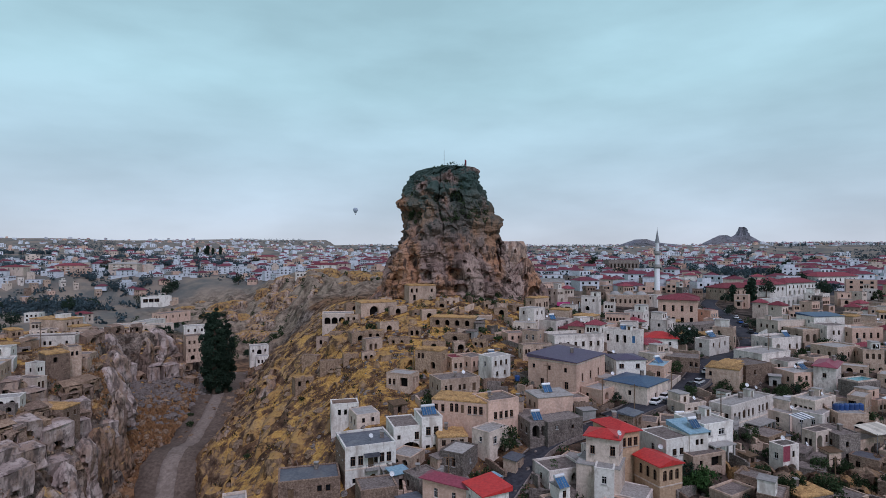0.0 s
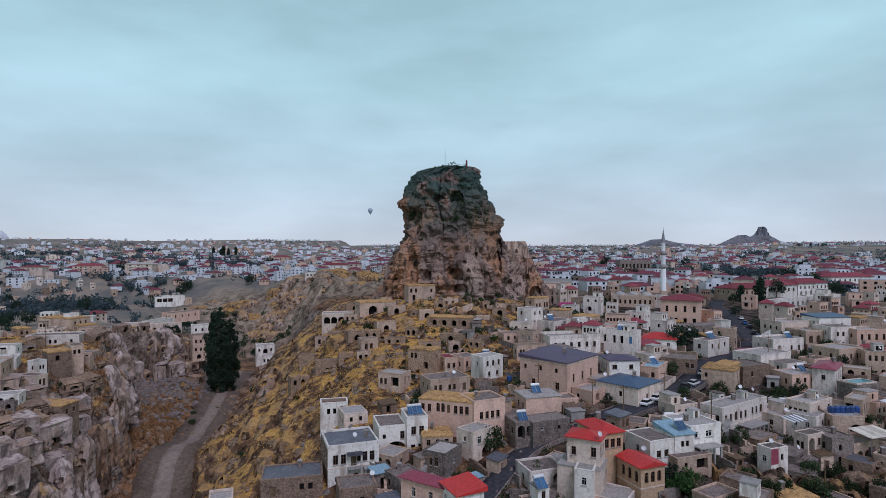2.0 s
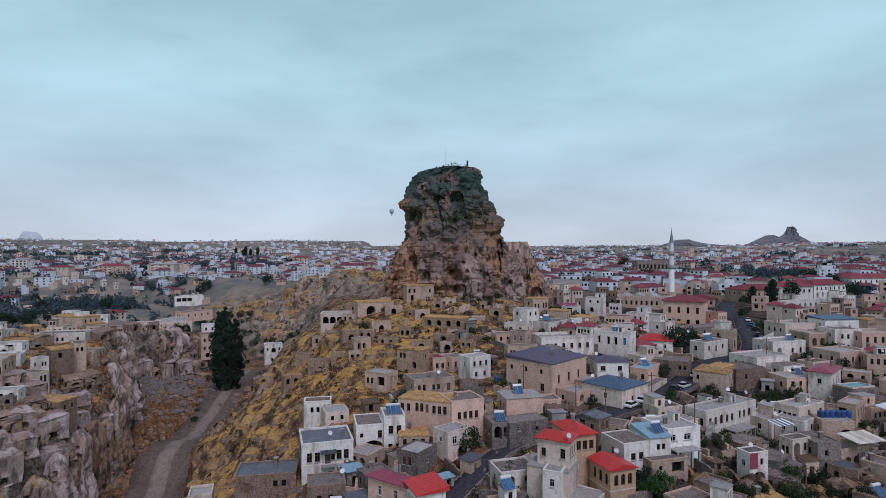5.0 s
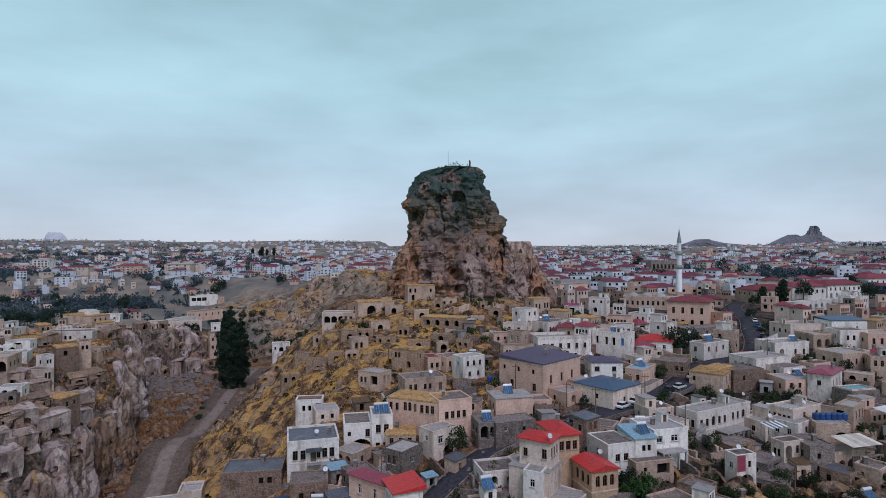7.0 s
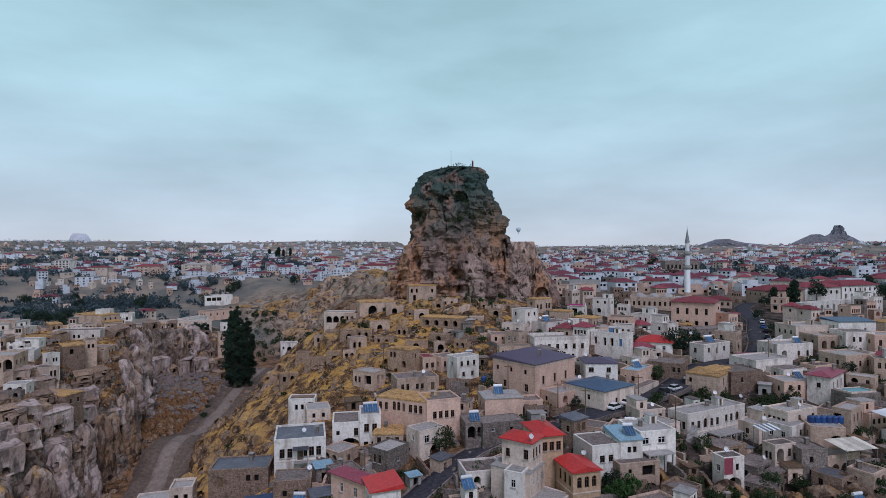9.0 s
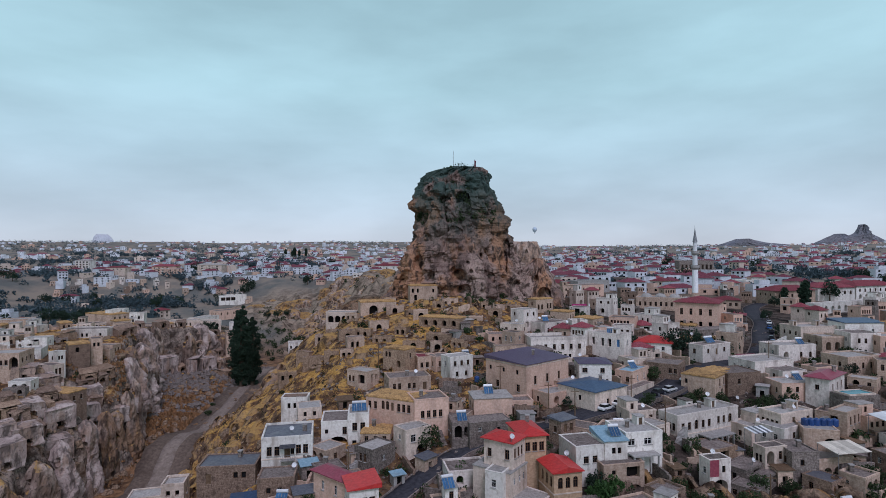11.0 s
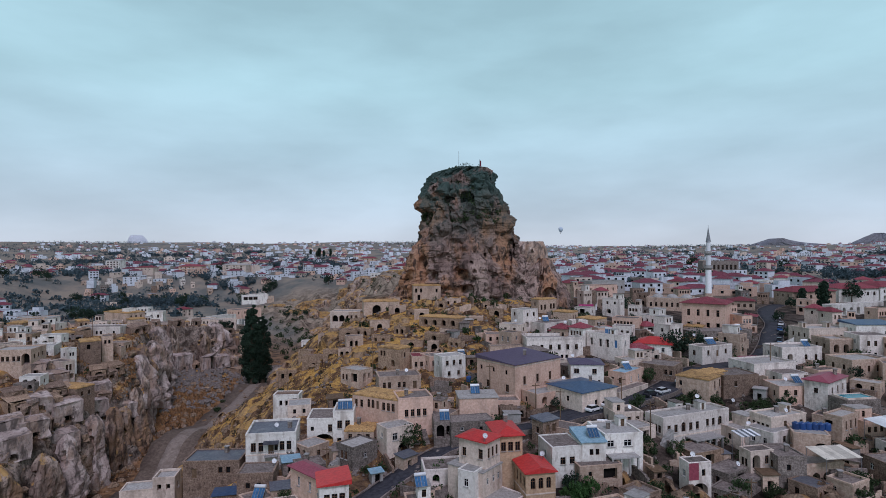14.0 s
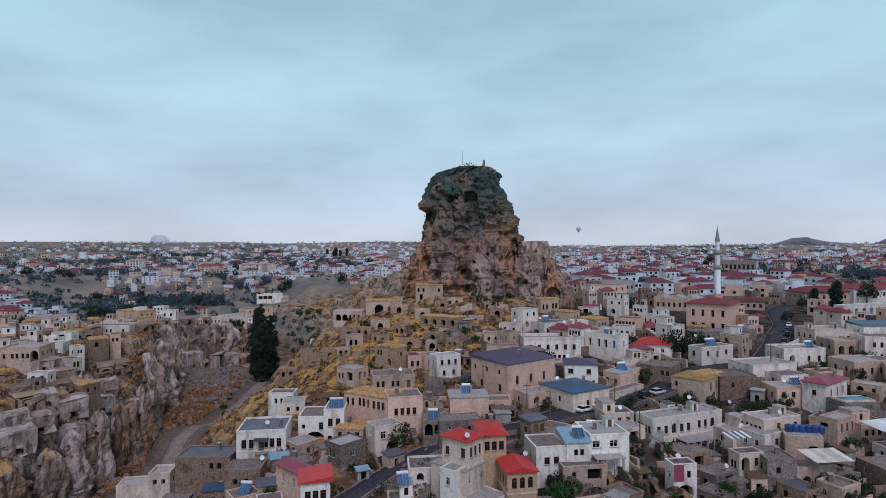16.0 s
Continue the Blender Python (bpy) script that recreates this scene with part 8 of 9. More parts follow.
for _ in range(4000):
    if greens >= 85:
        break
    y = rng3.uniform(92, 240)
    x = rng3.uniform(-6, 0.72 * y + 30)
    if free(x, y, 0.9, 0.8) and not (x < 10 and y > 140):
        kind, k = rng3.choice(((vine, 0.5), (broad, 0.5), (darkt, 0.35), (shrub, 1.2)))
        plant(kind, x, y, k * rng3.uniform(0.8, 1.5), x * 83)
        PLACED.append((x, y, 0.8))
        greens += 1
rng2 = random.Random(5)
# trees in belts across the basin and the far quarters
belt = 0
for _ in range(7000):
    if belt >= 75:
        break
    bear, r = radians(rng2.uniform(-56, 40)), rng2.uniform(380, 1050)
    x, y = r * math.sin(bear), r * math.cos(bear)
    if badland(np.array([x]), np.array([y]), valley_place(np.array([x]), np.array([y]))[0])[0] > 0.3:
        continue
    dense = 0.9 if (x < -150 and floor_at(x, y) < 4) else 0.4
    if grain(np.array([x]), np.array([y]), 90, 80)[0] > -0.05 and rng2.random() < dense:
        plant(darkt if rng2.random() < 0.75 else broad, x, y, rng2.uniform(0.9, 1.7) * (1.0 if r < 700 else 1.25), rng2.uniform(0, 360))
        PLACED.append((x, y, 4))
        belt += 1
for k in range(5):
    plant(pine, -560 + 14 * k + rng2.uniform(-4, 4), 1290 + rng2.uniform(-15, 15), rng2.uniform(1.0, 1.7), 70 * k)

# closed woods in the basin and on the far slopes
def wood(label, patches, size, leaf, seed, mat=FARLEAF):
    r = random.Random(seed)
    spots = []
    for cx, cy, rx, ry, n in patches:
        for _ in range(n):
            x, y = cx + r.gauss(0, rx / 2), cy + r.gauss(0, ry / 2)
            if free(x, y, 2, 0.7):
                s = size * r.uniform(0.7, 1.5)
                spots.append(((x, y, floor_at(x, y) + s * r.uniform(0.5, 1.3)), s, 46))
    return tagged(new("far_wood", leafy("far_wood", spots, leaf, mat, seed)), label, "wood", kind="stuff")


wood("dark closed wood across the basin", [(-409, 523, 10, 40, 28), (-379, 524, 16, 33, 38), (-363, 544, 19, 42, 40), (-334, 532, 9, 22, 14), (-405, 655, 19, 14, 22), (-358, 631, 22, 8, 18), (-352, 639, 12, 9, 10), (-342, 652, 11, 9, 9), (-479, 564, 19, 7, 10), (-331, 403, 13, 13, 12)], 3.4, 0.75, 31)
wood("dark tree belts between the far houses", [(-561, 624, 18, 42, 28), (-584, 670, 17, 42, 27), (-559, 696, 12, 40, 17), (-597, 797, 14, 42, 21), (-687, 962, 14, 42, 21), (-645, 981, 25, 42, 39), (-535, 870, 22, 42, 34), (-591, 1000, 11, 42, 17), (-517, 996, 20, 42, 30)], 3.6, 0.9, 33)
wood("dark tree belts on the far slopes", [(-425, 880, 15, 42, 26), (-429, 959, 26, 42, 42), (-365, 906, 28, 42, 46), (-298, 823, 19, 42, 32), (-802, 882, 12, 42, 18), (-1165, 1346, 21, 42, 32), (-910, 1156, 29, 42, 40), (-848, 1198, 26, 42, 40), (-799, 1443, 26, 42, 40)], 4.0, 1.0, 35)
wood("dark garden trees among the far houses", [(107, 1070, 12, 42, 19), (171, 1008, 14, 42, 21), (136, 685, 9, 42, 28), (115, 477, 7, 37, 16), (168, 665, 9, 42, 28), (125, 443, 6, 19, 8), (283, 1054, 15, 42, 22), (270, 917, 15, 42, 22), (60, 420, 30, 20, 8), (230, 460, 60, 30, 14), (20, 800, 160, 90, 40), (166, 364, 5, 23, 6)], 3.0, 0.75, 32)
wood("dark tree groups in the far quarters", [(255, 1886, 37, 42, 40), (380, 1790, 36, 42, 40), (621, 2102, 65, 42, 40), (698, 1749, 37, 42, 40), (370, 1022, 21, 42, 32), (542, 1060, 25, 42, 39), (322, 575, 9, 42, 26), (353, 608, 11, 42, 32), (283, 568, 8, 42, 25), (320, 614, 5, 42, 16), (255, 391, 8, 42, 20), (988, 1584, 36, 42, 40), (386, 633, 17, 38, 36), (618, 1161, 15, 42, 23)], 3.2, 0.8, 34)
wood("dark bushes and trees on the canyon floor", [(-122, 340, 22, 30, 16), (-134, 395, 26, 40, 22), (-165, 440, 50, 40, 24), (-215, 500, 70, 40, 26), (-100, 420, 60, 60, 16), (-108, 350, 12, 14, 14), (-60, 470, 70, 50, 18)], 1.9, 0.45, 36, LEAF)

# bushes that grow on the rock's top and ledges
spots = []
for _ in range(190):
    a, z = rng2.uniform(-2.9, -0.25), rng2.choice((79.5, 78, 75, 72, 68, 64, 60, 57)) + rng2.uniform(-1.5, 1.5)
    w, e, s = np.interp(z, [53, 64, 71, 77, 80], [-15, -17, -14, -11, -4]), np.interp(z, [53, 64, 71, 77, 80], [23, 19, 15, 13, 10]), np.interp(z, [53, 64, 72, 79], [226.5, 230, 232.5, 237])
    spots.append((((w + e) / 2 + 0.9 * (e - w) / 2 * math.cos(a), s + 10 * (1 + math.sin(a)) * 0.9, z), rng2.uniform(0.6, 1.7), 34))
crown = new("ledge_scrub", leafy("ledge_scrub", spots, 0.25, LEAF, 77))
tagged(crown, "dark scrub clinging to the castle rock ledges", "scrub", kind="stuff")


# low dark bushes over the hill, the banks and the town's waste ground
spots = []
for _ in range(5000):
    x, y = rng2.uniform(-200, 60), rng2.uniform(95, 560)
    if len(spots) >= 1700:
        break
    g = valley_place(np.array([x]), np.array([y]))[0][0]
    if abs(g) > 7 and grain(np.array([x]), np.array([y]), 14, 96)[0] > 0.0 and free(x, y, 0.3, 1.0):
        s = rng2.uniform(0.25, 0.9) * (1 if y < 300 else 1.8)
        spots.append(((x, y, floor_at(x, y) + 0.3 * s), s, 12))
tagged(new("low_bushes", leafy("low_bushes", spots, 0.22, OLIVE, 97)), "low olive-brown bushes on dry slopes", "bushes", kind="stuff")


# ---- minaret ----
def ring_body(bm, profile, sides=16, mat=0):
    prev = None
    for r, z in profile:
        ring = [bm.verts.new((r * math.cos(2 * math.pi * i / sides), r * math.sin(2 * math.pi * i / sides), z)) for i in range(sides)]
        if prev:
            for i in range(sides):
                j = (i + 1) % sides
                bm.faces.new((prev[i], prev[j], ring[j], ring[i])).material_index = mat
        prev = ring
    bm.faces.new(prev).material_index = mat


mz = floor_at(113, 298)
minaret = tagged(new("minaret"), "slender white minaret with two balconies and grey spire", "minaret")
minaret.location = (113, 298, mz)
for nm, mat, prof in (("base", BEIGE, [(2.2, -1), (2.2, 5), (1.5, 7)]), ("shaft", TANKWHITE, [(1.45, 6.5), (1.35, 18.6)]), ("shaft", TANKWHITE, [(1.2, 20.6), (1.1, 25.6)]), ("shaft", TANKWHITE, [(1.0, 27.6), (0.95, 32.2)]),
                      ("balcony", CONCRETE, [(1.35, 18.4), (2.05, 19.4), (2.05, 20.5), (1.9, 20.5), (1.9, 19.6), (1.2, 19.6)]),
                      ("balcony", CONCRETE, [(1.1, 25.4), (1.8, 26.4), (1.8, 27.5), (1.65, 27.5), (1.65, 26.6), (1.0, 26.6)]), ("spire", STEEL, [(1.3, 32.0), (1.15, 32.3), (0.5, 36.0), (0.08, 39.0), (0.05, 40.2)])):
    bm = bmesh.new()
    ring_body(bm, prof)
    part(nm, bm, mat, minaret)


# domes on the bath house
def dome(x, y, z, r):
    bm = bmesh.new()
    ring_body(bm, [(r * 1.06, -0.2), (r * 1.06, 0.25)] + [(r * math.cos(a), 0.25 + r * 0.75 * math.sin(a)) for a in np.linspace(0, 1.5, 7)], 20)
    o = part("roof_dome", bm, CONCRETE)
    o.location = (x, y, z)
    o.data.shade_smooth()
    return tagged(o, "grey domed roof on the bath house", "dome", "bath house domes")


for k in range(3):
    dome(88.5 + 6.2 * k, 290.5 - 1.5 * k, 21.3, 2.6)


# ---- far quarters: one set of plain houses, repeated ----
def far_house(label, wall, cover, w, d, h, storeys, roof, n):
    rows = []
    for s in range(storeys):
        rows += win(n, 0.9 + 2.9 * s, 1.5, 1.4, 0.06, 0.94, "s")
    return house(label, 0, 0, h, w, d, 0, wall, roof, cover, front=rows, right=win(1, 1.0, 1.4, 1.2, kind="s"), parapet=0.5, rise=2.2, eave=0.6, sink=h + 2.5, seen=False, group="houses of the far quarters", name="villa")


keep = len(PLACED)
KINDS = [far_house("far white house under a red tiled roof", WHITE, TILERED, 11, 9, 6, 2, "hip", 3), far_house("far beige house under a red tiled roof", BEIGE, TILERED, 13, 9, 6, 2, "hip", 3),
         far_house("far cream house under a red tiled roof", CREAM, TILERED, 10, 10, 6.2, 2, "hip", 2), far_house("far white flat-roofed house", WHITE, ROOFPALE, 10, 8, 6, 2, "flat", 3),
         far_house("far beige flat-roofed house", BEIGE, ROOFEARTH, 11, 8, 3.6, 1, "flat", 3), far_house("far pink three-storey house", PINK, TILERED, 12, 10, 9, 3, "hip", 2),
         far_house("far grey stone house", GREY, ROOFEARTH, 9, 8, 5.8, 2, "flat", 2), far_house("far white low shed", WHITE, PALEBLUE, 12, 8, 3.4, 1, "gable", 2)]
del PLACED[keep:]
used = set()
count = 0
for _ in range(9000):
    if count >= 30:
        break
    bear = radians(rng2.uniform(-56, 41))
    r = 330 + 200 * rng2.random() ** 1.1
    x, y = r * math.sin(bear), r * math.cos(bear)
    g, fl, al = valley_place(np.array([x]), np.array([y]))
    hgt = floor_at(x, y)
    if abs(g[0]) < 40 and y < 640 and x < -20:
        continue
    if y < 330 and x < 0.7 * y + 60 or x < -30 and r < 480:
        continue
    if not free(x, y, 6.5, 0.9):
        continue
    kind = rng2.choice(KINDS if x > -100 else KINDS[:4] + KINDS[3:4] + KINDS[5:6])
    PLACED.append((x, y, 6))
    turn = rng2.choice((0, 15, -20, 40, -40, 70)) + rng2.uniform(-8, 8)
    m = pose(x, y, hgt - 2.0, 0, 0, turn)
    if kind in used:
        copy_thing(kind, m)
    else:
        kind.matrix_basis = m
        used.add(kind)
    count += 1


def distant_town(name, label, count, near, far):
    """Past the far quarters the houses can no longer be told apart: walls, roofs and window rows in one mesh."""
    verts, faces, mats = [], [], []

    def quad(pts, m):
        b = len(verts)
        verts.extend(pts)
        faces.append(tuple(range(b, b + len(pts))))
        mats.append(m)

    for _ in range(count):
        bear, r = radians(rng2.uniform(-57, 42)), near + (far - near) * rng2.random() ** 1.2
        cx, cy = r * math.sin(bear), r * math.cos(bear)
        if grain(np.array([cx]), np.array([cy]), 260, 90)[0] + 0.6 * grain(np.array([cx]), np.array([cy]), 70, 94)[0] < (-0.55 if cx > -60 else 0.08 if r < 1000 else -0.08):
            continue
        if r < 1100:
            if badland(np.array([cx]), np.array([cy]), valley_place(np.array([cx]), np.array([cy]))[0])[0] > 0.2:
                continue
            if not free(cx, cy, 6, 0.85) or (cy < 340 and cx < 0.7 * cy + 60) or (cx < -30 and r < 480):
                continue
            if abs(valley_place(np.array([cx]), np.array([cy]))[0][0]) < 40 and cx < -20:
                continue
            PLACED.append((cx, cy, 6))
        z, a = floor_at(cx, cy) - 2, rng2.uniform(-1.3, 1.3)
        w, d, h = rng2.uniform(7, 19), rng2.uniform(7, 12), rng2.choice((4, 5, 5, 6.5, 7, 8, 10.5)) + 1
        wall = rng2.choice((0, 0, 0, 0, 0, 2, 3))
        ca, sa = math.cos(a), math.sin(a)

        def at(u, v, q):
            return (cx + ca * u - sa * v, cy + sa * u + ca * v, z + q)

        c = [(-w / 2, -d / 2), (w / 2, -d / 2), (w / 2, d / 2), (-w / 2, d / 2)]
        for i in range(4):
            p, q = c[i], c[(i + 1) % 4]
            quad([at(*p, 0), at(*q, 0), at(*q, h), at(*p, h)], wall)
        if rng2.random() < (0.5 if cx > -60 else 0.4):
            e = 0.6
            top = [(-w / 2 - e, -d / 2 - e), (w / 2 + e, -d / 2 - e), (w / 2 + e, d / 2 + e), (-w / 2 - e, d / 2 + e)]
            k = w / 2 - d / 2.2
            for pts in ([(*top[0], h), (*top[1], h), (k, 0, h + 2.4), (-k, 0, h + 2.4)], [(*top[1], h), (*top[2], h), (k, 0, h + 2.4)], [(*top[2], h), (*top[3], h), (-k, 0, h + 2.4), (k, 0, h + 2.4)], [(*top[3], h), (*top[0], h), (-k, 0, h + 2.4)]):
                quad([at(*p) for p in pts], 4)
        else:
            quad([at(*p, h) for p in c], rng2.choice((5, 7, 7)))
            if rng2.random() < 0.5:
                k, m = w * rng2.uniform(0.15, 0.3), d * 0.3
                b = [(-k, -m), (k, -m), (k, m), (-k, m)]
                for i in range(4):
                    quad([at(*b[i], h), at(*b[(i + 1) % 4], h), at(*b[(i + 1) % 4], h + 2.4), at(*b[i], h + 2.4)], wall)
                quad([at(*p, h + 2.4) for p in b], 7)
        for s in range(int((h - 2) / 3)):
            for i in range(3):
                u, q = -w / 2 + w * (i + 0.5) / 3, h - 1 - 3 * s
                quad([at(u - 0.8, -d / 2 - 0.05, q - 1.5), at(u + 0.8, -d / 2 - 0.05, q - 1.5), at(u + 0.8, -d / 2 - 0.05, q), at(u - 0.8, -d / 2 - 0.05, q)], 6)
    ob = sheet(name, verts, faces, [HAZEWALL, BEIGE, CREAM, PINK, HAZETILE, ROOFEARTH, GLASS, GREYROOF])
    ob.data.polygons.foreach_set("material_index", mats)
    return tagged(ob, label, "town", kind="stuff")


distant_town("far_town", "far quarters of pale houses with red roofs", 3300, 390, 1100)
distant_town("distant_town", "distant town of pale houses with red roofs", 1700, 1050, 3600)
spots = []
for _ in range(12000):
    bear, r = radians(rng2.uniform(-58, 43)), 430 + 3400 * rng2.random() ** 1.5
    x, y = r * math.sin(bear), r * math.cos(bear)
    if grain(np.array([x]), np.array([y]), 60 + 0.08 * r, 91)[0] + 0.5 * grain(np.array([x]), np.array([y]), 25, 93)[0] < -0.12:
        continue
    if r < 1100 and (not free(x, y, 2, 0.8) or badland(np.array([x]), np.array([y]), valley_place(np.array([x]), np.array([y]))[0])[0] > 0.15):
        continue
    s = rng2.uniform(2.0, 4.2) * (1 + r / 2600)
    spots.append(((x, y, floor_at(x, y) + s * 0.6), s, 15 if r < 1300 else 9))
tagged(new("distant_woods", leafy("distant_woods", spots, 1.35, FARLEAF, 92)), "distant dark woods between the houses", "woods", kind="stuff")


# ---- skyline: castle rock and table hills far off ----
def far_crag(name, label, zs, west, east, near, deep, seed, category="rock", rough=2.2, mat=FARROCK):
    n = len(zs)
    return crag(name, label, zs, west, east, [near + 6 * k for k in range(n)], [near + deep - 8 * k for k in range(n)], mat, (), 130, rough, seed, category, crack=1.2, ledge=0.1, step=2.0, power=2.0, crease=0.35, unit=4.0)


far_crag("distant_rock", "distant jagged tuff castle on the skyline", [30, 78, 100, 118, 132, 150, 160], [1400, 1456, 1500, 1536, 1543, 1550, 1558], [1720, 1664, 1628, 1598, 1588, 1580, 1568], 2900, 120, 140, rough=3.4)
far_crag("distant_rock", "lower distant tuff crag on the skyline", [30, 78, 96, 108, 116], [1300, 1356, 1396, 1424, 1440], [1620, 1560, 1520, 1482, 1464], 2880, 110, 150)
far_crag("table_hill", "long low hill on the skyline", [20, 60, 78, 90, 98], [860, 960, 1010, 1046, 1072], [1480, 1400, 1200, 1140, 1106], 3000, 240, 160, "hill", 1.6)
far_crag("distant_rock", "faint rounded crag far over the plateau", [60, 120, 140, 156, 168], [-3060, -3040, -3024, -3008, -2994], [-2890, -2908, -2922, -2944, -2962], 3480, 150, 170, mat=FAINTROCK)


# ---- balloons far off over the plateau ----
def balloon(x, y, z, r, label):
    root = tagged(new("hot_air_balloon"), label, "balloon", "balloons in the sky")
    root.location = (x, y, z)
    bm = bmesh.new()
    ring_body(bm, [(0.28 * r, -1.35 * r), (0.55 * r, -1.0 * r), (0.88 * r, -0.45 * r), (r, 0.05 * r), (0.93 * r, 0.42 * r), (0.7 * r, 0.75 * r), (0.35 * r, 0.95 * r), (0.02, r)], 20)
    part("envelope", bm, BALLOON, root).data.shade_smooth()
    bm = bmesh.new()
    box(bm, -0.12 * r, 0.12 * r, -0.12 * r, 0.12 * r, -1.95 * r, -1.75 * r)
    part("basket", bm, WOOD, root)
    for i in (-1, 1):
        for j in (-1, 1):
            bm = bmesh.new()
            rod(bm, (i * 0.2 * r, j * 0.2 * r, -1.35 * r), (i * 0.11 * r, j * 0.11 * r, -1.75 * r), 0.02 * r, sides=4)
            part("rope", bm, STEEL, root)


balloon(-420, 2710, 45 + 0.069 * 2710, 11.5, "hot-air balloon hanging over the far plateau")
balloon(35, 2900, 45 + 0.036 * 2900, 11.5, "hot-air balloon low over the skyline")


# ---- small things ----
bpy.context.view_layer.update()
standing = bpy.context.evaluated_depsgraph_get()


def roof_spot(x, y):
    """Height of whatever stands at x, y."""
    hit = scene.ray_cast(standing, (x, y, 120), (0, 0, -1))
    return hit[1].z if hit[0] else floor_at(x, y)


def solar_heater(x, y, turn, panels=2):
    z = roof_spot(x, y)
    root = tagged(new("solar_heater"), "blue solar water heater with a white tank on a roof", "solar heater", "solar heaters on roofs")
    root.matrix_basis = pose(x, y, z, 0, 0, turn)
    for i in range(panels):
        bm = bmesh.new()
        u = (i - (panels - 1) / 2) * 1.05
        box(bm, -0.48, 0.48, -0.95, 0.95, -0.04, 0.04)
        p = part("panel", bm, SOLAR, root, at=pose(u, 0, 0.75, 42, 0, 0))
        bm = bmesh.new()
        for a, b, c, d in ((-0.5, -0.46, -0.97, 0.97), (0.46, 0.5, -0.97, 0.97), (-0.46, 0.46, -0.97, -0.93), (-0.46, 0.46, 0.93, 0.97), (-0.02, 0.02, -0.93, 0.93)):
            box(bm, a, b, c, d, -0.05, 0.06)
        part("panel_frame", bm, STEEL, p)
    bm = bmesh.new()
    rod(bm, (-panels * 0.5, 0.85, 1.65), (panels * 0.5, 0.85, 1.65), 0.3, sides=12)
    part("tank", bm, TANKWHITE, root)
    for i in (-1, 1):
        bm = bmesh.new()
        rod(bm, (i * panels * 0.45, 0.85, 0), (i * panels * 0.45, 0.85, 1.4), 0.04, sides=5)
        part("leg", bm, STEEL, root)


def dish(x, y, turn, z=None):
    z = roof_spot(x, y) if z is None else z
    root = tagged(new("satellite_dish"), "white satellite dish on a short pole", "satellite dish", "satellite dishes")
    root.matrix_basis = pose(x, y, z, 0, 0, turn)
    bm = bmesh.new()
    rod(bm, (0, 0, 0), (0, 0, 0.9), 0.04, sides=6)
    part("pole", bm, STEEL, root)
    bm = bmesh.new()
    ring_body(bm, [(0.45, 0.17), (0.43, 0.15), (0.3, 0.07), (0.15, 0.02), (0.02, 0.0)], 16)
    part("reflector", bm, TANKWHITE, root, at=pose(0, -0.1, 1.05, 60, 0, 0))
    bm = bmesh.new()
    rod(bm, (0, -0.1, 0.85), (0, -0.7, 1.25), 0.025, sides=4)
    part("arm", bm, STEEL, root)


def chimney(x, y):
    z = roof_spot(x, y)
    root = tagged(new("chimney"), "stone chimney stack on a roof", "chimney", "chimneys")
    root.location = (x, y, z - 0.1)
    bm = bmesh.new()
    box(bm, -0.35, 0.35, -0.35, 0.35, 0, 1.3)
    part("shaft", bm, GREY, root)
    bm = bmesh.new()
    box(bm, -0.45, 0.45, -0.45, 0.45, 1.3, 1.45)
    part("cap", bm, CONCRETE, root)


def car(x, y, turn, paint, label):
    z = roof_spot(x, y)
    root = tagged(new("car"), label, "car", "parked cars")
    root.matrix_basis = pose(x, y, z, 0, 0, turn)
    bm = bmesh.new()
    side = [(-2.1, 0.35), (2.1, 0.35), (2.12, 0.75), (1.2, 0.92), (-1.9, 0.95), (-2.12, 0.8)]
    for s in (-1, 1):
        vs = [bm.verts.new((u, s * 0.85, q)) for u, q in side]
        bm.faces.new(vs if s < 0 else vs[::-1])
    bm.verts.ensure_lookup_table()
    n = len(side)
    for i in range(n):
        j = (i + 1) % n
        bm.faces.new((bm.verts[i], bm.verts[n + i], bm.verts[n + j], bm.verts[j]))
    bmesh.ops.bevel(bm, geom=bm.edges[:], offset=0.06, segments=2, affect="EDGES")
    part("body", bm, paint, root)
    bm = bmesh.new()
    v = [bm.verts.new(q) for q in ((-1.75, -0.78, 0.93), (1.15, -0.78, 0.9), (1.15, 0.78, 0.9), (-1.75, 0.78, 0.93), (-1.35, -0.62, 1.4), (0.45, -0.62, 1.42), (0.45, 0.62, 1.42), (-1.35, 0.62, 1.4))]
    for f in ((4, 5, 6, 7), (0, 1, 5, 4), (1, 2, 6, 5), (2, 3, 7, 6), (3, 0, 4, 7)):
        bm.faces.new([v[i] for i in f])
    part("cabin_glass", bm, GLASS, root)
    bm = bmesh.new()
    box(bm, -1.3, 0.4, -0.6, 0.6, 1.41, 1.46)
    part("roof", bm, paint, root)
    for u in (-1.3, 1.3):
        for s in (-0.8, 0.8):
            bm = bmesh.new()
            rod(bm, (u, s - 0.1, 0.32), (u, s + 0.1, 0.32), 0.32, sides=12)
            part("wheel", bm, ROOFDARK, root)


def pole(x, y, tall, label="thin wooden power pole", mat=None, arm=True):
    root = tagged(new("power_pole"), label, "pole", "power poles")
    root.location = (x, y, floor_at(x, y) - 0.3)
    bm = bmesh.new()
    rod(bm, (0, 0, 0), (0, 0, tall), 0.14, 0.09, 7)
    part("post", bm, mat or WOOD, root)
    if arm:
        bm = bmesh.new()
        box(bm, -0.9, 0.9, -0.06, 0.06, tall - 0.7, tall - 0.55)
        part("crossarm", bm, WOOD, root)


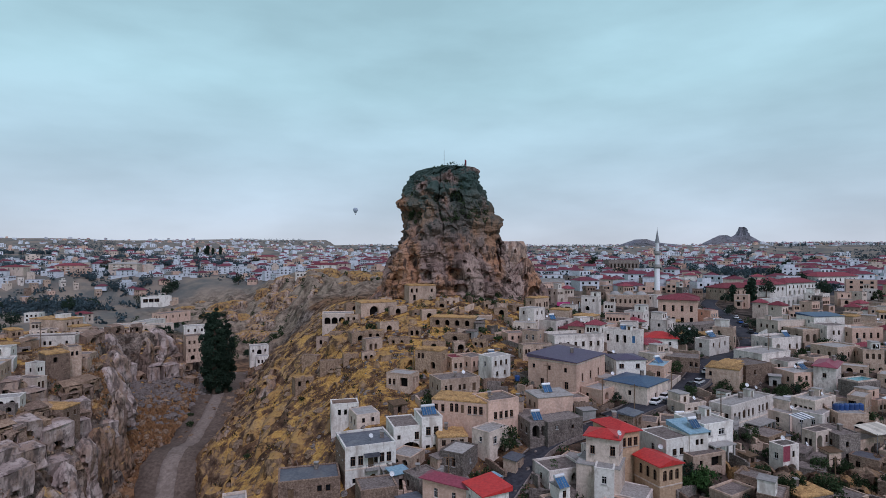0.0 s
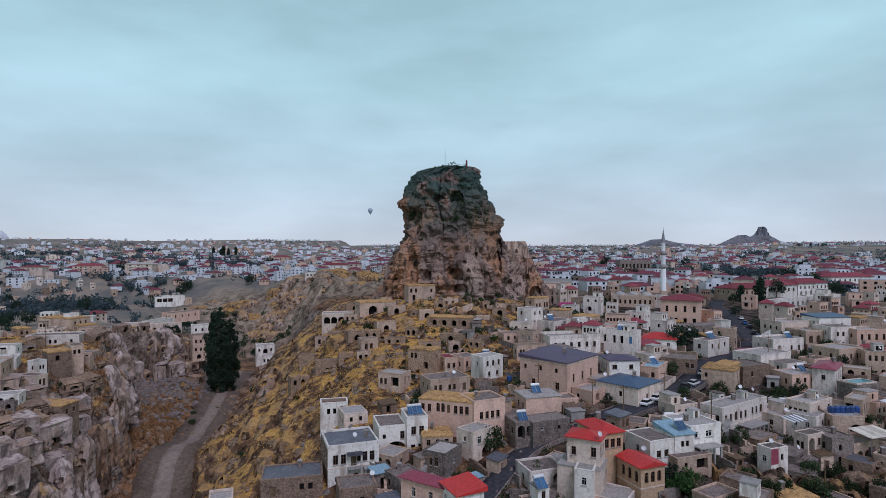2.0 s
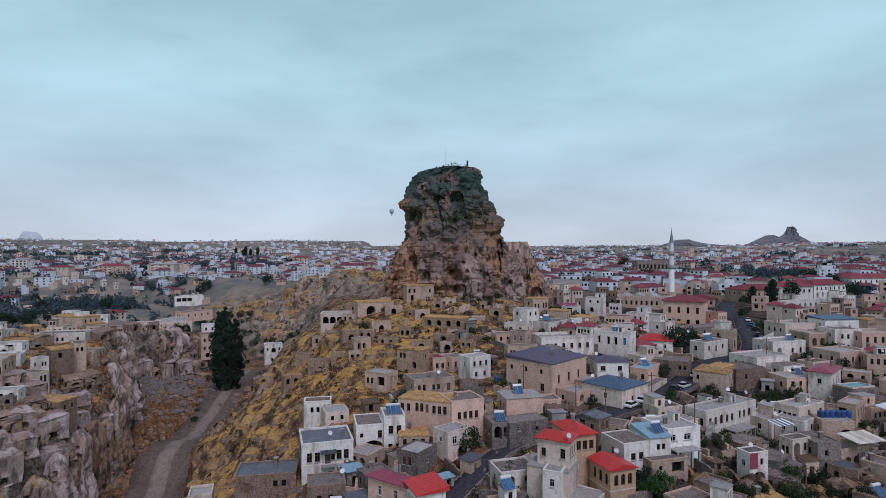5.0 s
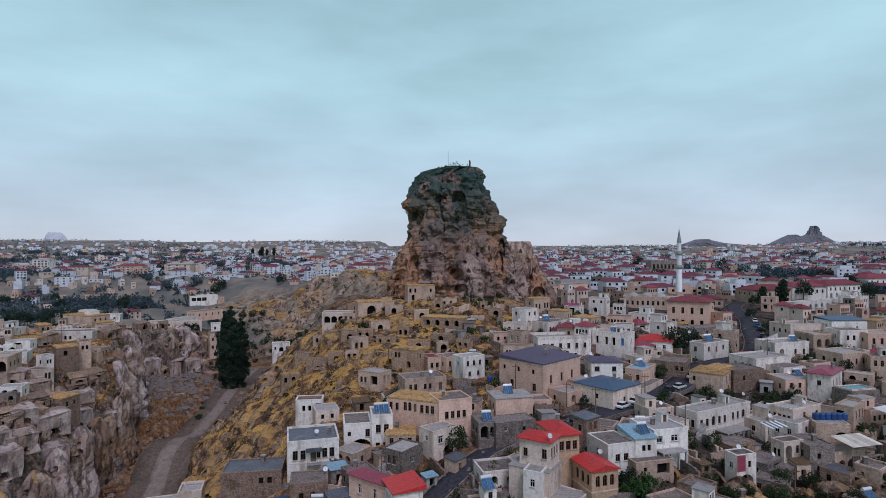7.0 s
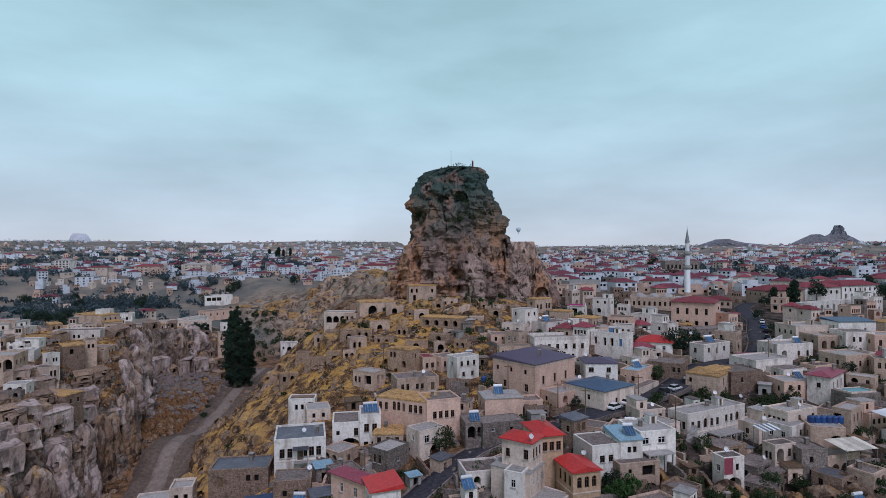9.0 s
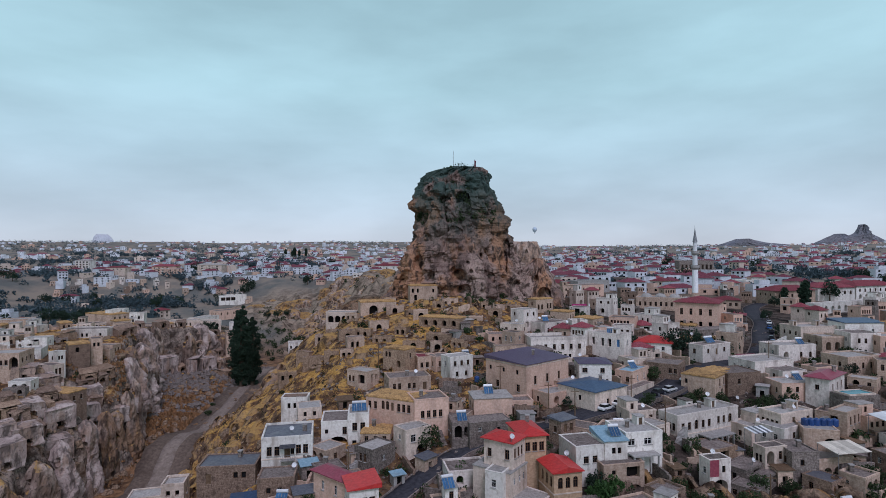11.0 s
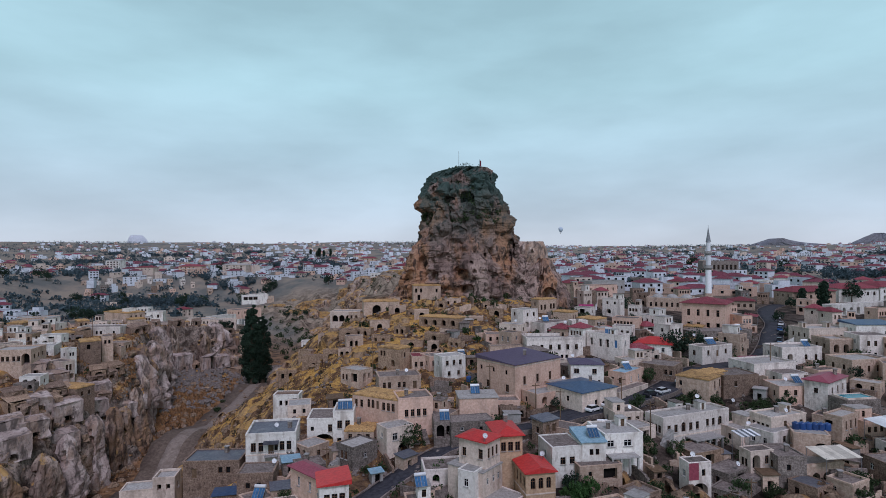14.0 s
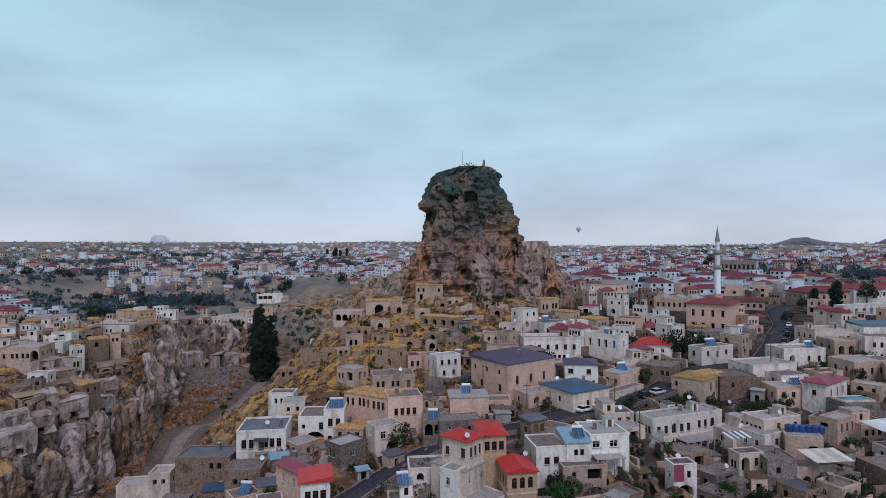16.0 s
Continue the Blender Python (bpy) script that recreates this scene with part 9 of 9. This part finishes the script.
def tank(x, y, z=None):
    z = roof_spot(x, y) if z is None else z
    bm = bmesh.new()
    ring_body(bm, [(0.62, 0), (0.68, 0.1), (0.68, 1.25), (0.6, 1.4), (0.25, 1.5), (0.22, 1.58)], 14)
    o = part("water_tank", bm, BLUETANK)
    o.location = (x, y, z)
    tagged(o, "bright blue plastic water tank", "water tank", "blue water tanks")


def awning(x, y, z, w, d, turn, mat, label, stripes=None):
    root = tagged(new("awning"), label, "awning", "awnings")
    g = floor_at(x, y)
    root.matrix_basis = pose(x, y, z, 0, 0, turn)
    n = 7
    for i in range(n):
        bm = bmesh.new()
        box(bm, -w / 2 + w * i / n, -w / 2 + w * (i + 1) / n - 0.01, -d / 2, d / 2, -0.04, 0.04)
        part("canopy_strip", bm, (stripes or mat) if i % 2 else mat, root, at=pose(0, 0, 0, 8, 0, 0))
    for i in (-1, 1):
        for j in (-1, 1):
            bm = bmesh.new()
            rod(bm, (i * (w / 2 - 0.15), j * (d / 2 - 0.15), min(-2.6, g - z)), (i * (w / 2 - 0.15), j * (d / 2 - 0.15), j * 0.13), 0.05, sides=5)
            part("leg", bm, STEEL, root)


DARKPAINT = material("dark_car_paint", (0.02, 0.022, 0.03), (0.03, 0.032, 0.04), rough=0.25, bump=0.0, stain=0.1)
WHITEPAINT = material("white_car_paint", (0.72, 0.72, 0.72), (0.78, 0.78, 0.78), rough=0.25, bump=0.0, stain=0.1)
BLUECAR = material("blue_car_paint", (0.03, 0.09, 0.25), (0.04, 0.11, 0.3), rough=0.25, bump=0.0, stain=0.1)
for x, y, a, p, l in ((50.3, 133.4, 48, WHITEPAINT, "white saloon car parked on the street"), (54, 137.3, 48, WHITEPAINT, "white hatchback parked on the street"), (67.5, 149, 45, WHITEPAINT, "white car parked by a wall"),
                      (73.5, 157.5, 52, WHITEPAINT, "white car on the climbing street"), (64.3, 146.2, 46, DARKPAINT, "dark car parked on the street"), (121.5, 231, 72, BLUECAR, "blue car parked up the street"),
                      (111, 200.5, 68, BLUECAR, "blue car at the bend"), (104.5, 189, 58, BLUECAR, "blue van parked below the hotel"), (113.6, 208.5, 70, DARKPAINT, "dark car parked by the hotel"), (118.8, 222, 72, DARKPAINT, "dark saloon parked up the street"), (126, 243, 70, WHITEPAINT, "white car up the street"), (131.5, 262, 76, WHITEPAINT, "white car near the mosque"), (134, 268, 76, DARKPAINT, "dark car near the mosque"),
                      (200, 322, 30, WHITEPAINT, "white car on the square"), (216, 334, 120, DARKPAINT, "dark car on the square"), (232, 343, 110, WHITEPAINT, "white car on the square"), (246, 352, 110, BLUECAR, "blue car on the square")):
    car(x, y, a, p, l)
heaters = ((-3, 119, 20, 3), (24, 130, 15, 2), (19.5, 117.5, 18, 2), (27, 107, 30, 2), (86, 181, 30, 3), (14.5, 166, 25, 2), (60, 157, 30, 2), (101, 208, 20, 2), (57, 178, 0, 2), (113, 186, 15, 2), (100, 157, 20, 2), (38, 196, 20, 2), (49, 110, 20, 2))
for x, y, a, n in heaters:
    solar_heater(x, y, a, n)
for x, y, a in ((-9, 99, 20), (30.5, 98.3, 30), (40, 104, -10), (84, 152, 20), (97, 156, 15), (-14, 109, 40), (62, 131, 20), (72, 134, 0), (89, 133, 30), (66, 110, 10), (5, 140, 20), (36, 196, 15), (46, 153, 20)):
    dish(x, y, a)
for x, y in ((-12, 111), (33, 109), (50, 142), (42, 152), (34, 149), (3, 139), (10, 122), (70, 133), (52, 115), (108, 156), (88, 135), (-24, 107), (85, 121)):
    chimney(x, y)
rng4 = random.Random(21)
for x, y, roof in rng4.sample([c for c in COTTAGES if c[1] < 230 and c[0] > -20], 56):
    kind = rng4.random()
    if roof == "flat" and kind < 0.35:
        solar_heater(x + 0.6, y - 0.3, rng4.uniform(-10, 30))
    elif kind < 0.7:
        chimney(x - 0.9, y + 0.8)
    else:
        dish(x + 1.1, y - 1.0, rng4.uniform(-40, 40))
for x, y, h in ((-24, 133, 8), (-8, 152, 9), (37.5, 133, 7), (26, 141, 8), (61, 124, 8), (-112, 172, 8), (-122, 168, 7), (-134, 188, 8), (57, 141, 7), (43, 127, 8), (99, 172, 8), (75, 108, 7), (1, 100, 8)):
    pole(x, y, h)
for k in range(6):
    tank(89.37 + 1.165 * k, 128.56 + 0.062 * k, 8.3)
tank(19.5, 148.5)
PINKCLOTH = material("pink_canvas", (0.6, 0.06, 0.22), (0.68, 0.1, 0.3), rough=0.9, bump=0.1)
CANVAS = material("pale_canvas", (0.62, 0.56, 0.46), (0.7, 0.64, 0.54), rough=0.9, bump=0.1)
awning(79, 124.5, 8.2, 4.4, 3, 25, TANKWHITE, "black and white striped awning over a terrace", ROOFDARK)
awning(93, 121, 6.6, 7.5, 5, 20, CANVAS, "pale canvas awning over a roof terrace")
awning(96, 178, 13.6, 6, 4, 15, MAROON, "dark red canvas awning beside the hotel")
awning(109, 134, 9.4, 9, 5, 30, TANKWHITE, "white sheet canopy over a roof terrace")
awning(117, 248, 18.5, 9, 5, 70, TILERED, "long red shop awning along the street")


# parasols and the pink banner by the square
for x in (57.4, 60.4):
    root = tagged(new("parasol"), "closed white parasol on a terrace", "parasol", "parasols")
    root.location = (x, 250, floor_at(x, 250))
    bm = bmesh.new()
    rod(bm, (0, 0, 0), (0, 0, 3.6), 0.05, sides=6)
    part("pole", bm, STEEL, root)
    bm = bmesh.new()
    ring_body(bm, [(0.5, 0.9), (0.42, 1.6), (0.2, 3.2), (0.04, 3.7)], 10)
    part("cloth", bm, TANKWHITE, root)
bm = bmesh.new()
box(bm, -3.1, 3.1, -0.06, 0.06, 0.3, 2.6)
bn = part("banner", bm, PINKCLOTH)
bn.matrix_basis = pose(53.3, 250, floor_at(53.3, 250) - 0.2, 0, 0, 10)
tagged(bn, "pink printed banner along a terrace", "banner")

# mast and flag on the rock's top
root = tagged(new("mast"), "thin steel mast on the castle rock", "mast")
root.location = (0.5, 240, roof_spot(0.5, 240) - 0.3)
bm = bmesh.new()
rod(bm, (0, 0, 0), (0, 0, 7.2), 0.09, 0.05, 6)
part("post", bm, STEEL, root)
root = tagged(new("flagpole"), "flagpole with a hanging red flag", "flagpole")
root.location = (9.3, 241, roof_spot(9.3, 241) - 0.3)
bm = bmesh.new()
rod(bm, (0, 0, 0), (0, 0, 4.2), 0.07, 0.04, 6)
part("post", bm, STEEL, root)
bm = bmesh.new()
cols = [[bm.verts.new((0.06 + 0.16 * i, 0.12 * math.sin(i * 1.3 + j * 0.3), 3.9 - 0.5 * j - 0.12 * i)) for j in range(6)] for i in range(5)]
for i in range(4):
    for j in range(5):
        bm.faces.new((cols[i][j], cols[i + 1][j], cols[i + 1][j + 1], cols[i][j + 1]))
bmesh.ops.solidify(bm, geom=bm.faces[:], thickness=0.03)
part("flag", bm, MAROON, root, "hanging red flag")


# the small turquoise pool on a roof terrace
pool = tagged(new("swimming_pool"), "small turquoise swimming pool on a terrace", "pool")
pool.matrix_basis = pose(107.6, 146.1, 0, 0, 0, 20)
bm = bmesh.new()
box(bm, -4.2, 4.2, -2.6, 2.6, floor_at(107.6, 146.1) - 1.0, 11.2)
part("terrace", bm, GREY, pool)
for x0, x1, y0, y1 in ((-3.6, 3.6, -2.1, -1.8), (-3.6, 3.6, 1.8, 2.1), (-3.6, -3.3, -1.8, 1.8), (3.3, 3.6, -1.8, 1.8)):
    bm = bmesh.new()
    box(bm, x0, x1, y0, y1, 11.2, 11.55)
    part("rim", bm, CREAM, pool)
bm = bmesh.new()
box(bm, -3.3, 3.3, -1.8, 1.8, 11.2, 11.4)
part("water", bm, POOL, pool)
